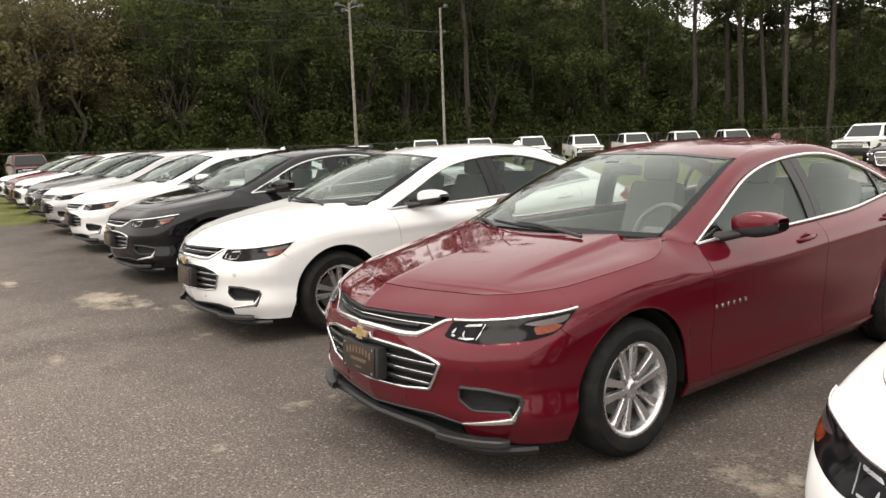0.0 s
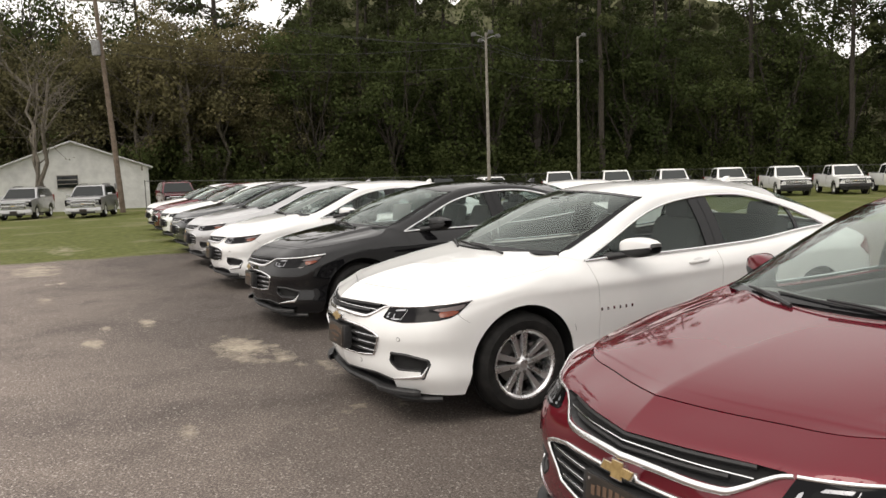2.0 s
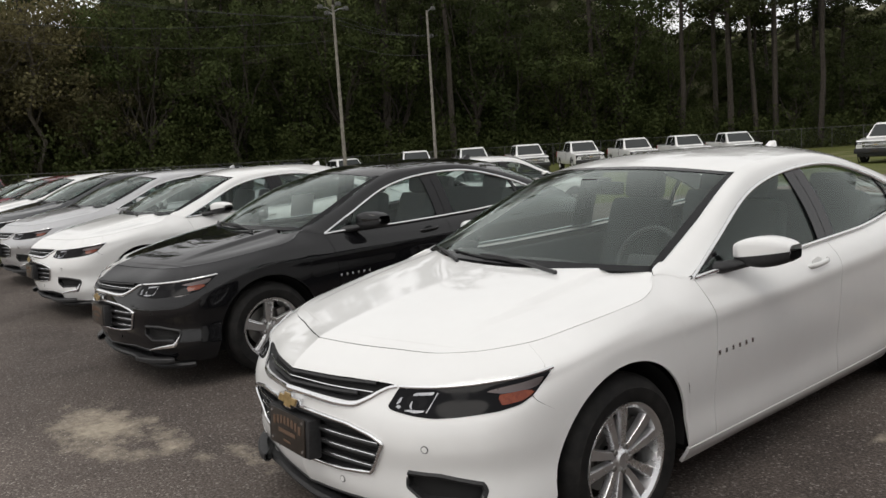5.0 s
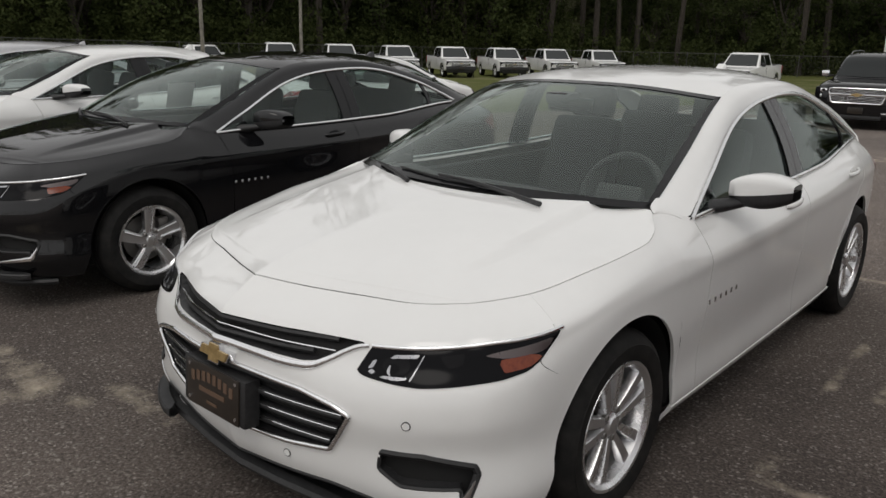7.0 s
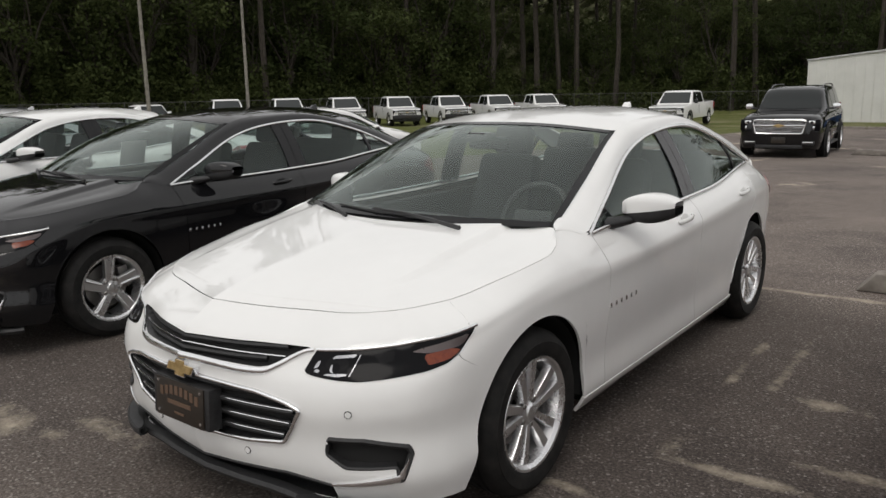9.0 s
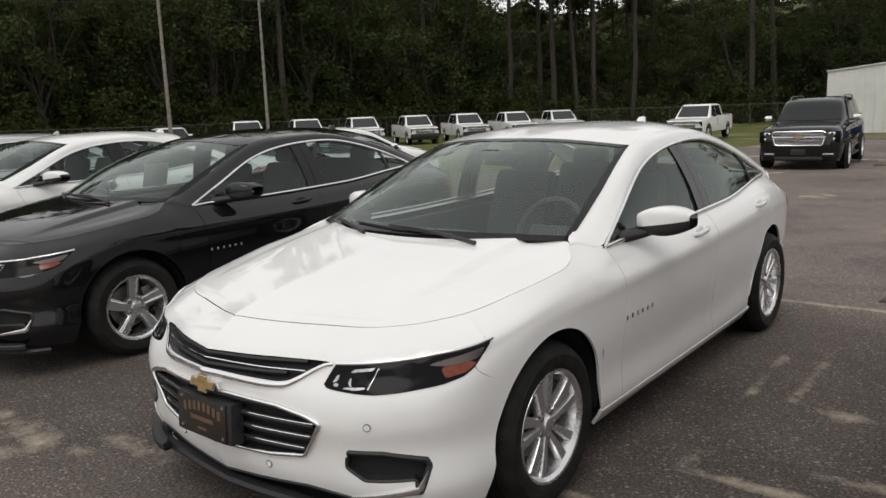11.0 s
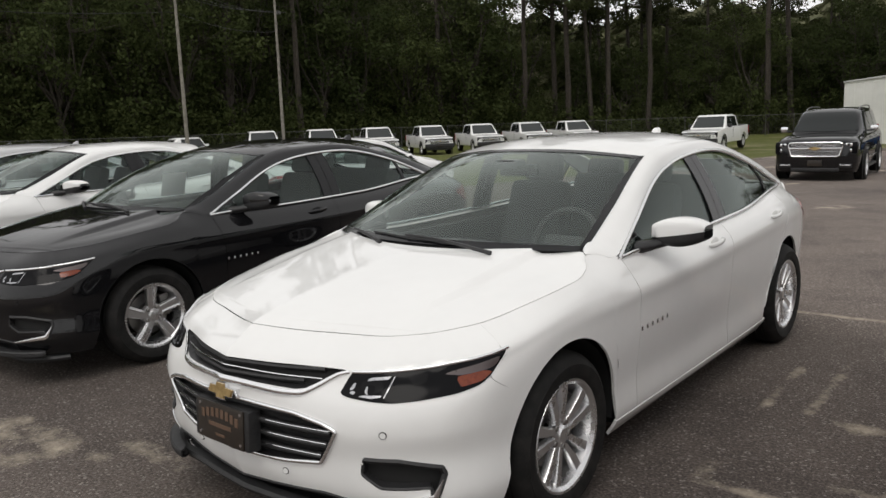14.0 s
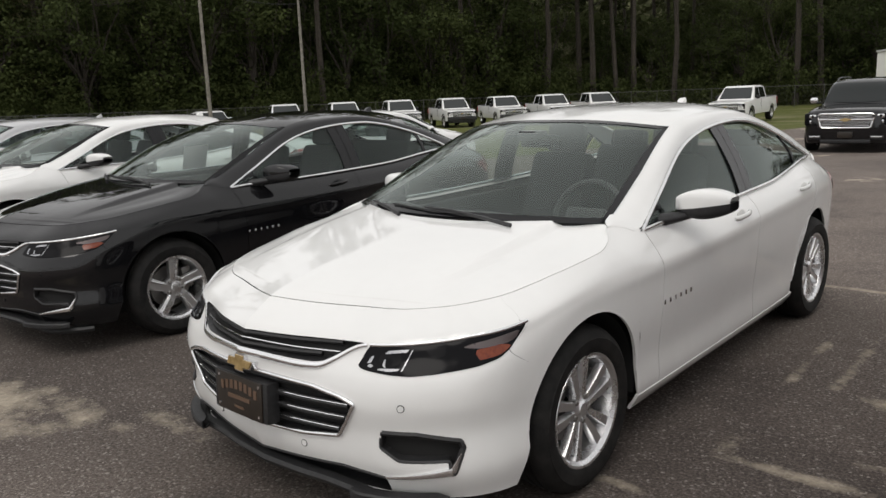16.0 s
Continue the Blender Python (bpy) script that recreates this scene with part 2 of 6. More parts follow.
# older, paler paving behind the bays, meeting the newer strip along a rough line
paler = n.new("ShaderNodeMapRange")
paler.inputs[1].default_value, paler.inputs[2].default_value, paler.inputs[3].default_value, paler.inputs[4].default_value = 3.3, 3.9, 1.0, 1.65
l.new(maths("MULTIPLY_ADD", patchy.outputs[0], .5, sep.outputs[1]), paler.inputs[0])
# asphalt colour grows paler towards -y, up to 2.2 times
front_tone = n.new("ShaderNodeMapRange")
front_tone.inputs[1].default_value, front_tone.inputs[2].default_value, front_tone.inputs[3].default_value, front_tone.inputs[4].default_value = -3.2, -0.6, 2.2, 1.0
l.new(maths("MULTIPLY_ADD", patchy.outputs[0], .8, sep.outputs[1]), front_tone.inputs[0])
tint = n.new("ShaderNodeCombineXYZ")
shade = maths("MULTIPLY", paler.outputs[0], front_tone.outputs[0])
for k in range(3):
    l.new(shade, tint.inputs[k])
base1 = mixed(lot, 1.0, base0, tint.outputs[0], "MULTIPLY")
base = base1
edge = noise_node(lot, 0.8, 6.0)
wob = maths("MULTIPLY_ADD", edge.outputs[0], 2.2, -1.1)
west = maths("SUBTRACT", maths("MULTIPLY_ADD", maths("MAXIMUM", sep.outputs[1], -8.0), 0.13, -12.35), sep.outputs[0])
gap_n = maths("SUBTRACT", sep.outputs[1], 38.6)
far_edge = maths("MAXIMUM", west, gap_n)
grass_f = n.new("ShaderNodeMapRange")
grass_f.inputs[1].default_value, grass_f.inputs[2].default_value = -0.12, 0.12
l.new(maths("ADD", far_edge, maths("MULTIPLY", wob, 0.35)), grass_f.inputs[0])
turf_n = noise_node(lot, 6.0, 8.0)
turf_b = noise_node(lot, 0.28, 6.0)
turf = ramp_node(lot, turf_n.outputs[0], [(0.28, (0.042, 0.052, 0.012)), (0.5, (0.085, 0.098, 0.022)), (0.74, (0.16, 0.15, 0.055))])
bare = ramp_node(lot, turf_b.outputs[0], [(0.52, (0, 0, 0)), (0.70, (0.55, 0.55, 0.55))])
turf2 = mixed(lot, bare.outputs[0], turf.outputs[0], mixed(lot, 0.55, sand_c.outputs[0], (0.16, 0.145, 0.075)))
into(lot, mixed(lot, hollow_f.outputs[0], mixed(lot, grass_f.outputs[0], base, turf2), sand_c.outputs[0]), "Base Color")
bumped(lot, maths("ADD", maths("MULTIPLY", grain.outputs[0], 0.6), fine.outputs[0]), 0.40, 0.006)
ground.data.materials.append(lot)
# ---- shape helpers ----
def part(name, me, material, parent, label="", m=None):
    """Links a mesh (or bmesh) as one object under a thing or a part."""
    if isinstance(me, bmesh.types.BMesh):
        bm, me = me, bpy.data.meshes.new(name)
        bm.to_mesh(me)
        bm.free()
    ob = new(name, me)
    if material is not None:
        me.materials.clear()
        me.materials.append(material)
    ob.parent = parent
    if m is not None:
        ob.matrix_basis = m
    if label:
        tagged(ob, label)
    return ob


def thing(name, label, category, group="", m=None):
    ob = tagged(new(name), label, category, group)
    ob.empty_display_size = 0.2
    if m is not None:
        ob.matrix_basis = m
    return ob


def curve1(xs, ys):
    """Monotone cubic through a few design values."""
    xs, ys = np.asarray(xs, float), np.asarray(ys, float)
    h, d = np.diff(xs), np.diff(ys) / np.diff(xs)
    t = np.zeros(len(xs))
    t[0], t[-1] = d[0], d[-1]
    for k in range(1, len(xs) - 1):
        if d[k - 1] * d[k] > 0:
            a, b = 2 * h[k] + h[k - 1], h[k] + 2 * h[k - 1]
            t[k] = (a + b) / (a / d[k - 1] + b / d[k])

    def f(x):
        x = np.clip(np.asarray(x, float), xs[0], xs[-1])
        k = np.clip(np.searchsorted(xs, x, side="right") - 1, 0, len(xs) - 2)
        u = (x - xs[k]) / h[k]
        return (ys[k] * (1 + 2 * u) * (1 - u) ** 2 + t[k] * h[k] * u * (1 - u) ** 2
                + ys[k + 1] * u * u * (3 - 2 * u) + t[k + 1] * h[k] * u * u * (u - 1))
    return f


def curve3(points, n):
    """n points evenly along a smooth curve through the given ones."""
    p = np.asarray(points, float)
    s = np.r_[0, np.cumsum(np.linalg.norm(np.diff(p, axis=0), axis=1))]
    q = np.linspace(0, s[-1], n)
    ext = np.vstack([2 * p[0] - p[1], p, 2 * p[-1] - p[-2]])
    k = np.clip(np.searchsorted(s, q, side="right") - 1, 0, len(p) - 2)
    u = ((q - s[k]) / (s[k + 1] - s[k]))[:, None]
    a, b, c, d = ext[k], ext[k + 1], ext[k + 2], ext[k + 3]
    return 0.5 * (2 * b + (c - a) * u + (2 * a - 5 * b + 4 * c - d) * u ** 2 + (3 * b - a - 3 * c + d) * u ** 3)


def normals_of(A):
    n = np.cross(np.gradient(A, axis=0), np.gradient(A, axis=1))
    return n / np.maximum(np.linalg.norm(n, axis=-1, keepdims=True), 1e-9)


def sheet(name, A, rim=0.012, flip=False, angle=40, mask=None):
    """A panel from a grid of places, its outside where the grid's normal points, with edges folded inwards."""
    A = np.asarray(A, float)
    n, m, _ = A.shape
    N = normals_of(A)
    # the outside is the side away from the middle of the car
    flip = float((N * (A - np.array([0, 1.5, .55]))).sum(-1).mean()) < 0
    N = -N if flip else N
    faces = grid_faces(n, m, flip)
    if mask is not None:
        keep = mask[:-1, :-1].ravel()
        faces = [f for f, k in zip(faces, keep) if k]
    verts = [A.reshape(-1, 3)]
    if rim and mask is None:
        ring = [(i, 0) for i in range(n)] + [(n - 1, j) for j in range(1, m)] + [(i, m - 1) for i in range(n - 2, -1, -1)] + [(0, j) for j in range(m - 2, 0, -1)]
        r = np.array(ring)
        verts += [A[r[:, 0], r[:, 1]], A[r[:, 0], r[:, 1]] - rim * N[r[:, 0], r[:, 1]]]
        edge0, base = n * m, n * m + len(ring)
        for k in range(len(ring)):
            k2 = (k + 1) % len(ring)
            f = [edge0 + k, base + k, base + k2, edge0 + k2]
            faces.append([int(v) for v in (f[::-1] if flip else f)])
    return mesh_of(name, np.concatenate(verts), faces, True, angle)


def tube(name, points, radius, sides=8, flat=1.0, up=(0, 0, 1), ends=True):
    """A bar along a line of places; flat squeezes it across; radius may vary."""
    p = np.asarray(points, float)
    t = np.gradient(p, axis=0)
    t /= np.maximum(np.linalg.norm(t, axis=1, keepdims=True), 1e-9)
    up = np.asarray(up, float)
    if np.abs((t * up).sum(-1)).mean() > .93 * np.linalg.norm(up):
        up = np.array([1.0, 0, 0])
    up = np.broadcast_to(up, p.shape)
    a = np.cross(t, up)
    a /= np.maximum(np.linalg.norm(a, axis=1, keepdims=True), 1e-9)
    b = np.cross(a, t)
    r = np.broadcast_to(np.asarray(radius, float), (len(p),))[:, None]
    ang = np.linspace(0, 2 * math.pi, sides, endpoint=False)
    V = np.stack([p + r * (math.cos(g) * a * flat + math.sin(g) * b) for g in ang], 1)
    n = len(p)
    faces = []
    for i in range(n - 1):
        for j in range(sides):
            k = (j + 1) % sides
            faces.append((i * sides + j, i * sides + k, (i + 1) * sides + k, (i + 1) * sides + j))
    if ends:
        faces += [tuple(range(sides))[::-1], tuple(range((n - 1) * sides, n * sides))]
    return mesh_of(name, V.reshape(-1, 3), faces, True, 50)


def joined(name, meshes):
    """Several meshes as one."""
    verts, faces, base = [], [], 0
    for me in meshes:
        v = np.empty(len(me.vertices) * 3)
        me.vertices.foreach_get("co", v)
        verts.append(v.reshape(-1, 3))
        faces += [tuple(base + i for i in p.vertices) for p in me.polygons]
        base += len(me.vertices)
        bpy.data.meshes.remove(me)
    return mesh_of(name, np.concatenate(verts), faces, True, 40)


def box_mesh(name, size, bevel=0.01, at=(0, 0, 0), taper=1.0, segments=2):
    bm = bmesh.new()
    bmesh.ops.create_cube(bm, size=1)
    for v in bm.verts:
        k = taper if v.co.z > 0 else 1.0
        v.co = Vector((v.co.x * size[0] * k + at[0], v.co.y * size[1] * k + at[1], v.co.z * size[2] + at[2]))
    if bevel:
        bmesh.ops.bevel(bm, geom=bm.edges[:], offset=bevel, segments=segments, affect="EDGES", profile=0.6)
    me = bpy.data.meshes.new(name)
    bm.to_mesh(me)
    bm.free()
    me.polygons.foreach_set("use_smooth", [True] * len(me.polygons))
    me.set_sharp_from_angle(angle=radians(45))
    return me


def turned(name, profile, steps=48, angle=30):
    """A solid of revolution about the x axis from (x, r) pairs."""
    p = np.asarray(profile, float)
    g = np.linspace(0, 2 * math.pi, steps, endpoint=False)
    V = np.stack([np.stack([np.full(steps, x), r * np.cos(g), r * np.sin(g)], 1) for x, r in p])
    m = steps
    faces = []
    for i in range(len(p) - 1):
        for j in range(m):
            k = (j + 1) % m
            faces.append((i * m + j, i * m + k, (i + 1) * m + k, (i + 1) * m + j))
    return mesh_of(name, V.reshape(-1, 3), faces, True, angle)


def mirrored(A):
    return np.asarray(A) * np.array([-1.0, 1, 1])


def slab(name, outline, thick, axis=1, bevel=0.0):
    """A plate from an outline in the x-z plane, thick along y, its front at y = 0."""
    bm = bmesh.new()
    a = [bm.verts.new((x, 0, z)) for x, z in outline]
    f = bm.faces.new(a)
    r = bmesh.ops.extrude_face_region(bm, geom=[f])
    for v in r["geom"]:
        if isinstance(v, bmesh.types.BMVert):
            v.co.y += thick
    bmesh.ops.recalc_face_normals(bm, faces=bm.faces)
    if bevel:
        bmesh.ops.bevel(bm, geom=bm.edges[:], offset=bevel, segments=1, affect="EDGES")
    me = bpy.data.meshes.new(name)
    bm.to_mesh(me)
    bm.free()
    return me


# ---- wheels, with the axle along x and the outer face at +x ----
TYRE_R, RIM_R = 0.335, 0.222


def wheel(parent, at, turn=0.0, style="pairs", flip=False, r=TYRE_R, rim_r=RIM_R, w=0.215, rim_mat=None, steps=56):
    hub = new("wheel")
    hub.parent = parent
    hub.matrix_basis = pose(*at, 0, 0, 180 if flip else 0) @ pose(0, 0, 0, turn)
    h = w / 2
    prof = [(-h + .02, rim_r - .005), (-h, rim_r + .02), (-h - .004, (r + rim_r) / 2), (-h + .012, r - .02), (-h + .04, r - .004),
            (-h * .45, r), (-h * .42, r - .008), (-h * .34, r - .008), (-h * .31, r), (-.012, r), (-.009, r - .008), (.009, r - .008), (.012, r),
            (h * .31, r), (h * .34, r - .008), (h * .42, r - .008), (h * .45, r), (h - .04, r - .004), (h - .012, r - .02), (h + .002, r - .045),
            (h + .006, (r + rim_r) / 2 + .01), (h + .003, rim_r + .03), (h - .004, rim_r + .012), (h - .02, rim_r - .005)]
    part("tyre", turned("tyre", prof, steps, 40), RUBBER, hub)
    lip = [(-h + .03, rim_r - .004), (-h + .05, rim_r - .03), (0, rim_r - .035), (h - .05, rim_r - .022), (h - .02, rim_r - .016), (h - .006, rim_r - .004), (h - .004, rim_r + .006), (h - .012, rim_r + .01)]
    rm = rim_mat or ALLOY
    rim = part("rim", turned("rim", lip, steps, 25), rm, hub)
    part("brake_disc", turned("brake_disc", [(-.01, .03), (.012, .05), (.012, .075), (-.005, .08), (-.005, .145), (-.02, .145)], 32), BRAKE, hub)
    part("brake_caliper", box_mesh("brake_caliper", (.07, .07, .15), .012, (0.0, .125, .03)), BRAKE, hub)
    # wheel well darkness behind the spokes is the arch liner; spokes are single bars
    face = h - 0.018

    def spoke(ang, half0, half1, off0, off1, dish=0.03):
        n = 9
        t = np.linspace(0, 1, n)
        rr = .048 + (rim_r - .02 - .048) * t
        cx = face - dish * (1 - t) ** 1.4 * 0.6 - .006 * t
        wid = half0 + (half1 - half0) * t
        off = off0 + (off1 - off0) * t ** 1.2
        V = []
        for k in range(n):
            for a, dx in ((-1, -.030), (-.90, -.002), (-.80, .001), (.80, .001), (.90, -.002), (1, -.030)):
                y, z = off[k] + a * wid[k], rr[k]
                V.append((cx[k] + dx, y * math.cos(ang) - z * math.sin(ang), y * math.sin(ang) + z * math.cos(ang)))
        f = [(i * 6 + j, i * 6 + (j + 1) % 6, (i + 1) * 6 + (j + 1) % 6, (i + 1) * 6 + j) for i in range(n - 1) for j in range(6)]
        f = [q[::-1] for q in f] + [tuple(range(6)), tuple(range((n - 1) * 6, n * 6))[::-1]]
        return mesh_of("spoke", V, f, True, 35)
    for k in range(5):
        ang = 2 * math.pi * k / 5
        if style == "pairs":
            for sgn in (-1, 1):
                part("spoke", spoke(ang, .0145, .0245, sgn * .019, sgn * .047), rm, hub)
        else:
            part("spoke", spoke(ang, .030, .043, 0, .034, .030), rm, hub)
            part("spoke_ridge", tube("spoke_ridge", [(face + .001 - .018 * (1 - q) ** 1.4, (.034 * q ** 1.2 + .020) * math.cos(ang) - (.06 + (rim_r - .085) * q) * math.sin(ang), (.034 * q ** 1.2 + .020) * math.sin(ang) + (.06 + (rim_r - .085) * q) * math.cos(ang)) for q in np.linspace(0, 1, 7)], .007, 6), rm, hub)
        a2 = ang + math.pi / 5
        nr = .052 if style == "pairs" else .060
        nf = face if style == "pairs" else face + .012
        nut = turned("lug_nut", [(nf - .03, .013), (nf - .016, .013), (nf - .012, .009), (nf - .012, .0005)], 8)
        part("lug_nut", nut, BRAKE, hub, m=pose(0, nr * -math.sin(a2), nr * math.cos(a2)))
    wide = 0.0 if style == "pairs" else .020
    part("hub_cap", turned("hub_cap", [(face - .05, .062 + wide), (face - .024, .058 + wide), (face - .014, .036), (face - .006, .030), (face - .002, .0005)], 28, 30), rm, hub)
    return hub


# ---- the mid-size saloon: front axle over the origin, nose towards -y, its left side towards +x ----
PLAN = [(0, -.945), (.25, -.918), (.50, -.861), (.655, -.802), (.776, -.711), (.856, -.600), (.904, -.42), (.924, 0), (.926, .8), (.920, 1.6),
        (.903, 2.4), (.868, 3.0), (.785, 3.5), (.65, 3.78), (.42, 3.90), (0, 3.95)]
_pl = curve3([(*p, 0) for p in PLAN], 1200)[:, :2]
_ps = np.r_[0, np.cumsum(np.linalg.norm(np.diff(_pl, axis=0), axis=1))]
S_END = float(_ps[-1])
_side = (_pl[:, 1] > -.55) & (_pl[:, 1] < 3.75)


def s_at(y):
    """Way along the plan, from the nose, at which the side passes y."""
    return np.interp(y, _pl[_side, 1], _ps[_side])


def plan(s):
    x, y = np.interp(s, _ps, _pl[:, 0]), np.interp(s, _ps, _pl[:, 1])
    e = 0.03
    tx = np.interp(np.minimum(s + e, S_END), _ps, _pl[:, 0]) - np.interp(np.maximum(s - e, 0), _ps, _pl[:, 0])
    ty = np.interp(np.minimum(s + e, S_END), _ps, _pl[:, 1]) - np.interp(np.maximum(s - e, 0), _ps, _pl[:, 1])
    tx = np.where(s < e, np.abs(tx), tx)
    k = np.hypot(tx, ty)
    nx, ny = ty / k, -tx / k
    nx = nx * np.clip(s / .16, 0, 1)
    return x, y, nx, ny


# heights and insets of eight design lines, from sill to hood line, along the way s
KNOT = [0, .25, .50, .86, 1.18, 1.58, 2.0, 2.6, 3.6, 4.6, 5.1, 5.6, 6.2]
RIM_KNOT = [0, .14, .29, .50, .80, 1.07, 1.22, 1.42, 1.62, 1.74, 1.835, 1.93, 2.0, 2.1, 2.6, 3.6, 4.6, 5.1, 5.6, 6.2]
Z_LINES = [curve1(KNOT, v) for v in (
    [.225, .225, .225, .21, .20, .20, .185, .18, .18, .21, .24, .26, .27],
    [.33, .33, .33, .32, .31, .30, .27, .255, .26, .29, .33, .36, .37],
    [.45, .45, .45, .45, .44, .43, .42, .41, .42, .45, .48, .50, .50],
    [.55, .55, .55, .555, .57, .58, .59, .60, .62, .64, .65, .65, .65],
    [.635, .635, .635, .64, .68, .73, .735, .74, .765, .785, .765, .75, .75],
    [.70, .70, .70, .705, .745, .80, .81, .815, .84, .865, .83, .82, .82],
    [.770, .768, .766, .772, .798, .855, .895, .885, .91, .95, .895, .885, .885])]
I_LINES = [curve1(KNOT, v) for v in (
    [.085, .08, .07, .05, .03, .045, .075, .085, .08, .06, .06, .08, .09],
    [.035, .033, .03, .006, .008, .02, .03, .035, .03, .025, .02, .03, .03],
    [.020, .020, .020, .024, .020, .016, .03, .038, .03, .012, .01, .01, .01],
    [.010, .006, .004, .010, .010, .008, .012, .015, .012, .004, .0, .0, .0],
    [.008, .012, .022, .024, .006, .002, .004, .005, .004, .002, .0, .01, .01],
    [.004, .030, .064, .066, .018, .002, .000, -.002, .000, .002, .01, .03, .03],
    [.040, .075, .108, .116, .042, .022, .036, .030, .028, .040, .045, .05, .05])]
# the topmost line: the hood's shut line round to the foot of the front pillar, then the belt
Z_LINES.append(curve1(RIM_KNOT, [.848, .838, .833, .832, .839, .849, .860, .886, .914, .928, .952, .994, .990, .962, .950, .968, 1.03, .955, .935, .94]))
I_LINES.append(curve1(RIM_KNOT, [.155, .187, .213, .231, .227, .192, .145, .110, .079, .074, .095, .150, .125, .078, .085, .085, .125, .115, .12, .12]))


def wrap(s, v, off=0.0):
    """The body's skin at way s and height parameter v in 0..1."""
    s, v = np.broadcast_arrays(np.asarray(s, float), np.asarray(v, float))
    Z = np.stack([f(s) for f in Z_LINES], -1)
    I = np.stack([f(s) for f in I_LINES], -1)
    q = np.clip(v, 0, 1) * 7
    k = np.clip(q.astype(int), 0, 6)
    u = q - k

    def cr(T):
        g = lambda j: np.take_along_axis(T, np.clip(j, 0, 7)[..., None], -1)[..., 0]
        a, b, c, d = g(k - 1), g(k), g(k + 1), g(k + 2)
        a = np.where(k == 0, 2 * b - c, a)
        d = np.where(k == 6, 2 * c - b, d)
        return 0.5 * (2 * b + (c - a) * u + (2 * a - 5 * b + 4 * c - d) * u ** 2 + (3 * b - a - 3 * c + d) * u ** 3)
    z, i = cr(Z), cr(I) - off
    x, y, nx, ny = plan(s)
    return np.stack([x - nx * i, y - ny * i, z], -1)


_vv = np.linspace(0, 1, 141)


def v_at(s, z):
    """Height parameter at which the skin reaches z."""
    s, z = np.broadcast_arrays(np.asarray(s, float), np.asarray(z, float))
    out = np.empty(s.shape)
    for idx in np.ndindex(s.shape):
        out[idx] = np.interp(z[idx], wrap(np.full(141, s[idx]), _vv)[:, 2], _vv)
    return out


def skin(s, z, off=0.0):
    return wrap(s, v_at(s, z), off)


def inside(poly, s, z):
    p = np.asarray(poly, float)
    hit = np.zeros(s.shape, bool)
    for (x0, y0), (x1, y1) in zip(p, np.roll(p, -1, 0)):
        c = (y0 > z) != (y1 > z)
        with np.errstate(divide="ignore", invalid="ignore"):
            hit ^= c & (s < (x1 - x0) * (z - y0) / (y1 - y0) + x0)
    return hit


def rounded(poly, n=64, tight=0.5):
    """A closed outline with softened corners."""
    p = np.asarray(poly, float)
    out = []
    for a, b, c in zip(np.roll(p, 1, 0), p, np.roll(p, -1, 0)):
        r = min(0.012, 0.35 * np.linalg.norm(b - a), 0.35 * np.linalg.norm(c - b))
        p0, p1 = b + (a - b) / np.linalg.norm(a - b) * r, b + (c - b) / np.linalg.norm(c - b) * r
        for t in (0, .33, .67, 1):
            out.append((1 - t) ** 2 * p0 + 2 * t * (1 - t) * b + t * t * p1)
    return np.array(out)


def patch_on_skin(name, poly, off, rows=14, cols=40, soft=True):
    """A thin cover that follows the skin inside an outline in (s, z)."""
    p = rounded(poly) if soft else np.asarray(poly, float)
    s0, s1 = p[:, 0].min(), p[:, 0].max()
    ss = np.linspace(s0 + 1e-4, s1 - 1e-4, cols)
    lo, hi = np.empty(cols), np.empty(cols)
    for i, s in enumerate(ss):
        zs = []
        for (x0, y0), (x1, y1) in zip(p, np.roll(p, -1, 0)):
            if (x0 - s) * (x1 - s) <= 0 and x0 != x1:
                zs.append(y0 + (y1 - y0) * (s - x0) / (x1 - x0))
        lo[i], hi[i] = min(zs), max(zs)
    b = np.linspace(0, 1, rows)[None]
    A = skin(np.repeat(ss[:, None], rows, 1), lo[:, None] * (1 - b) + hi[:, None] * b, off)
    return A


ARCH_R = 0.391


def arch_z(y, yc):
    return 0.335 + np.sqrt(np.maximum(ARCH_R ** 2 - (y - yc) ** 2, 0))


WHEELBASE = 2.829
def both_sides(half):
    """An outline across the nose from its left half, given from the middle of the top edge to the middle of the bottom edge."""
    return [(-p, z) for p, z in half[::-1] if p > 0] + half if half[0][0] > 0 else [(-p, z) for p, z in half[:0:-1] if p > 0] + half


UPPER_GRILLE = both_sides([(0, .752), (.31, .752), (.515, .747), (.535, .742), (.50, .732), (.45, .710), (.40, .685), (.34, .676), (.21, .681), (0, .686)])
LOWER_GRILLE = both_sides([(0, .612), (.215, .607), (.345, .600), (.465, .577), (.52, .556), (.48, .487), (.44, .426), (.285, .408), (.095, .402), (0, .400)])
INTAKE = both_sides([(0, .275), (.25, .294), (.43, .304), (.61, .287), (.62, .225), (0, .225)])
FOG = [(.610, .462), (.735, .460), (.895, .429), (.905, .406), (.865, .318), (.850, .317), (.848, .366), (.67, .363), (.600, .404)]
HEADLAMP = [(.515, .677), (.55, .744), (.74, .752), (.89, .759), (1.04, .774), (1.20, .792), (1.155, .756), (1.10, .714), (1.05, .692), (.97, .677), (.82, .665), (.72, .659), (.64, .662), (.55, .669)]


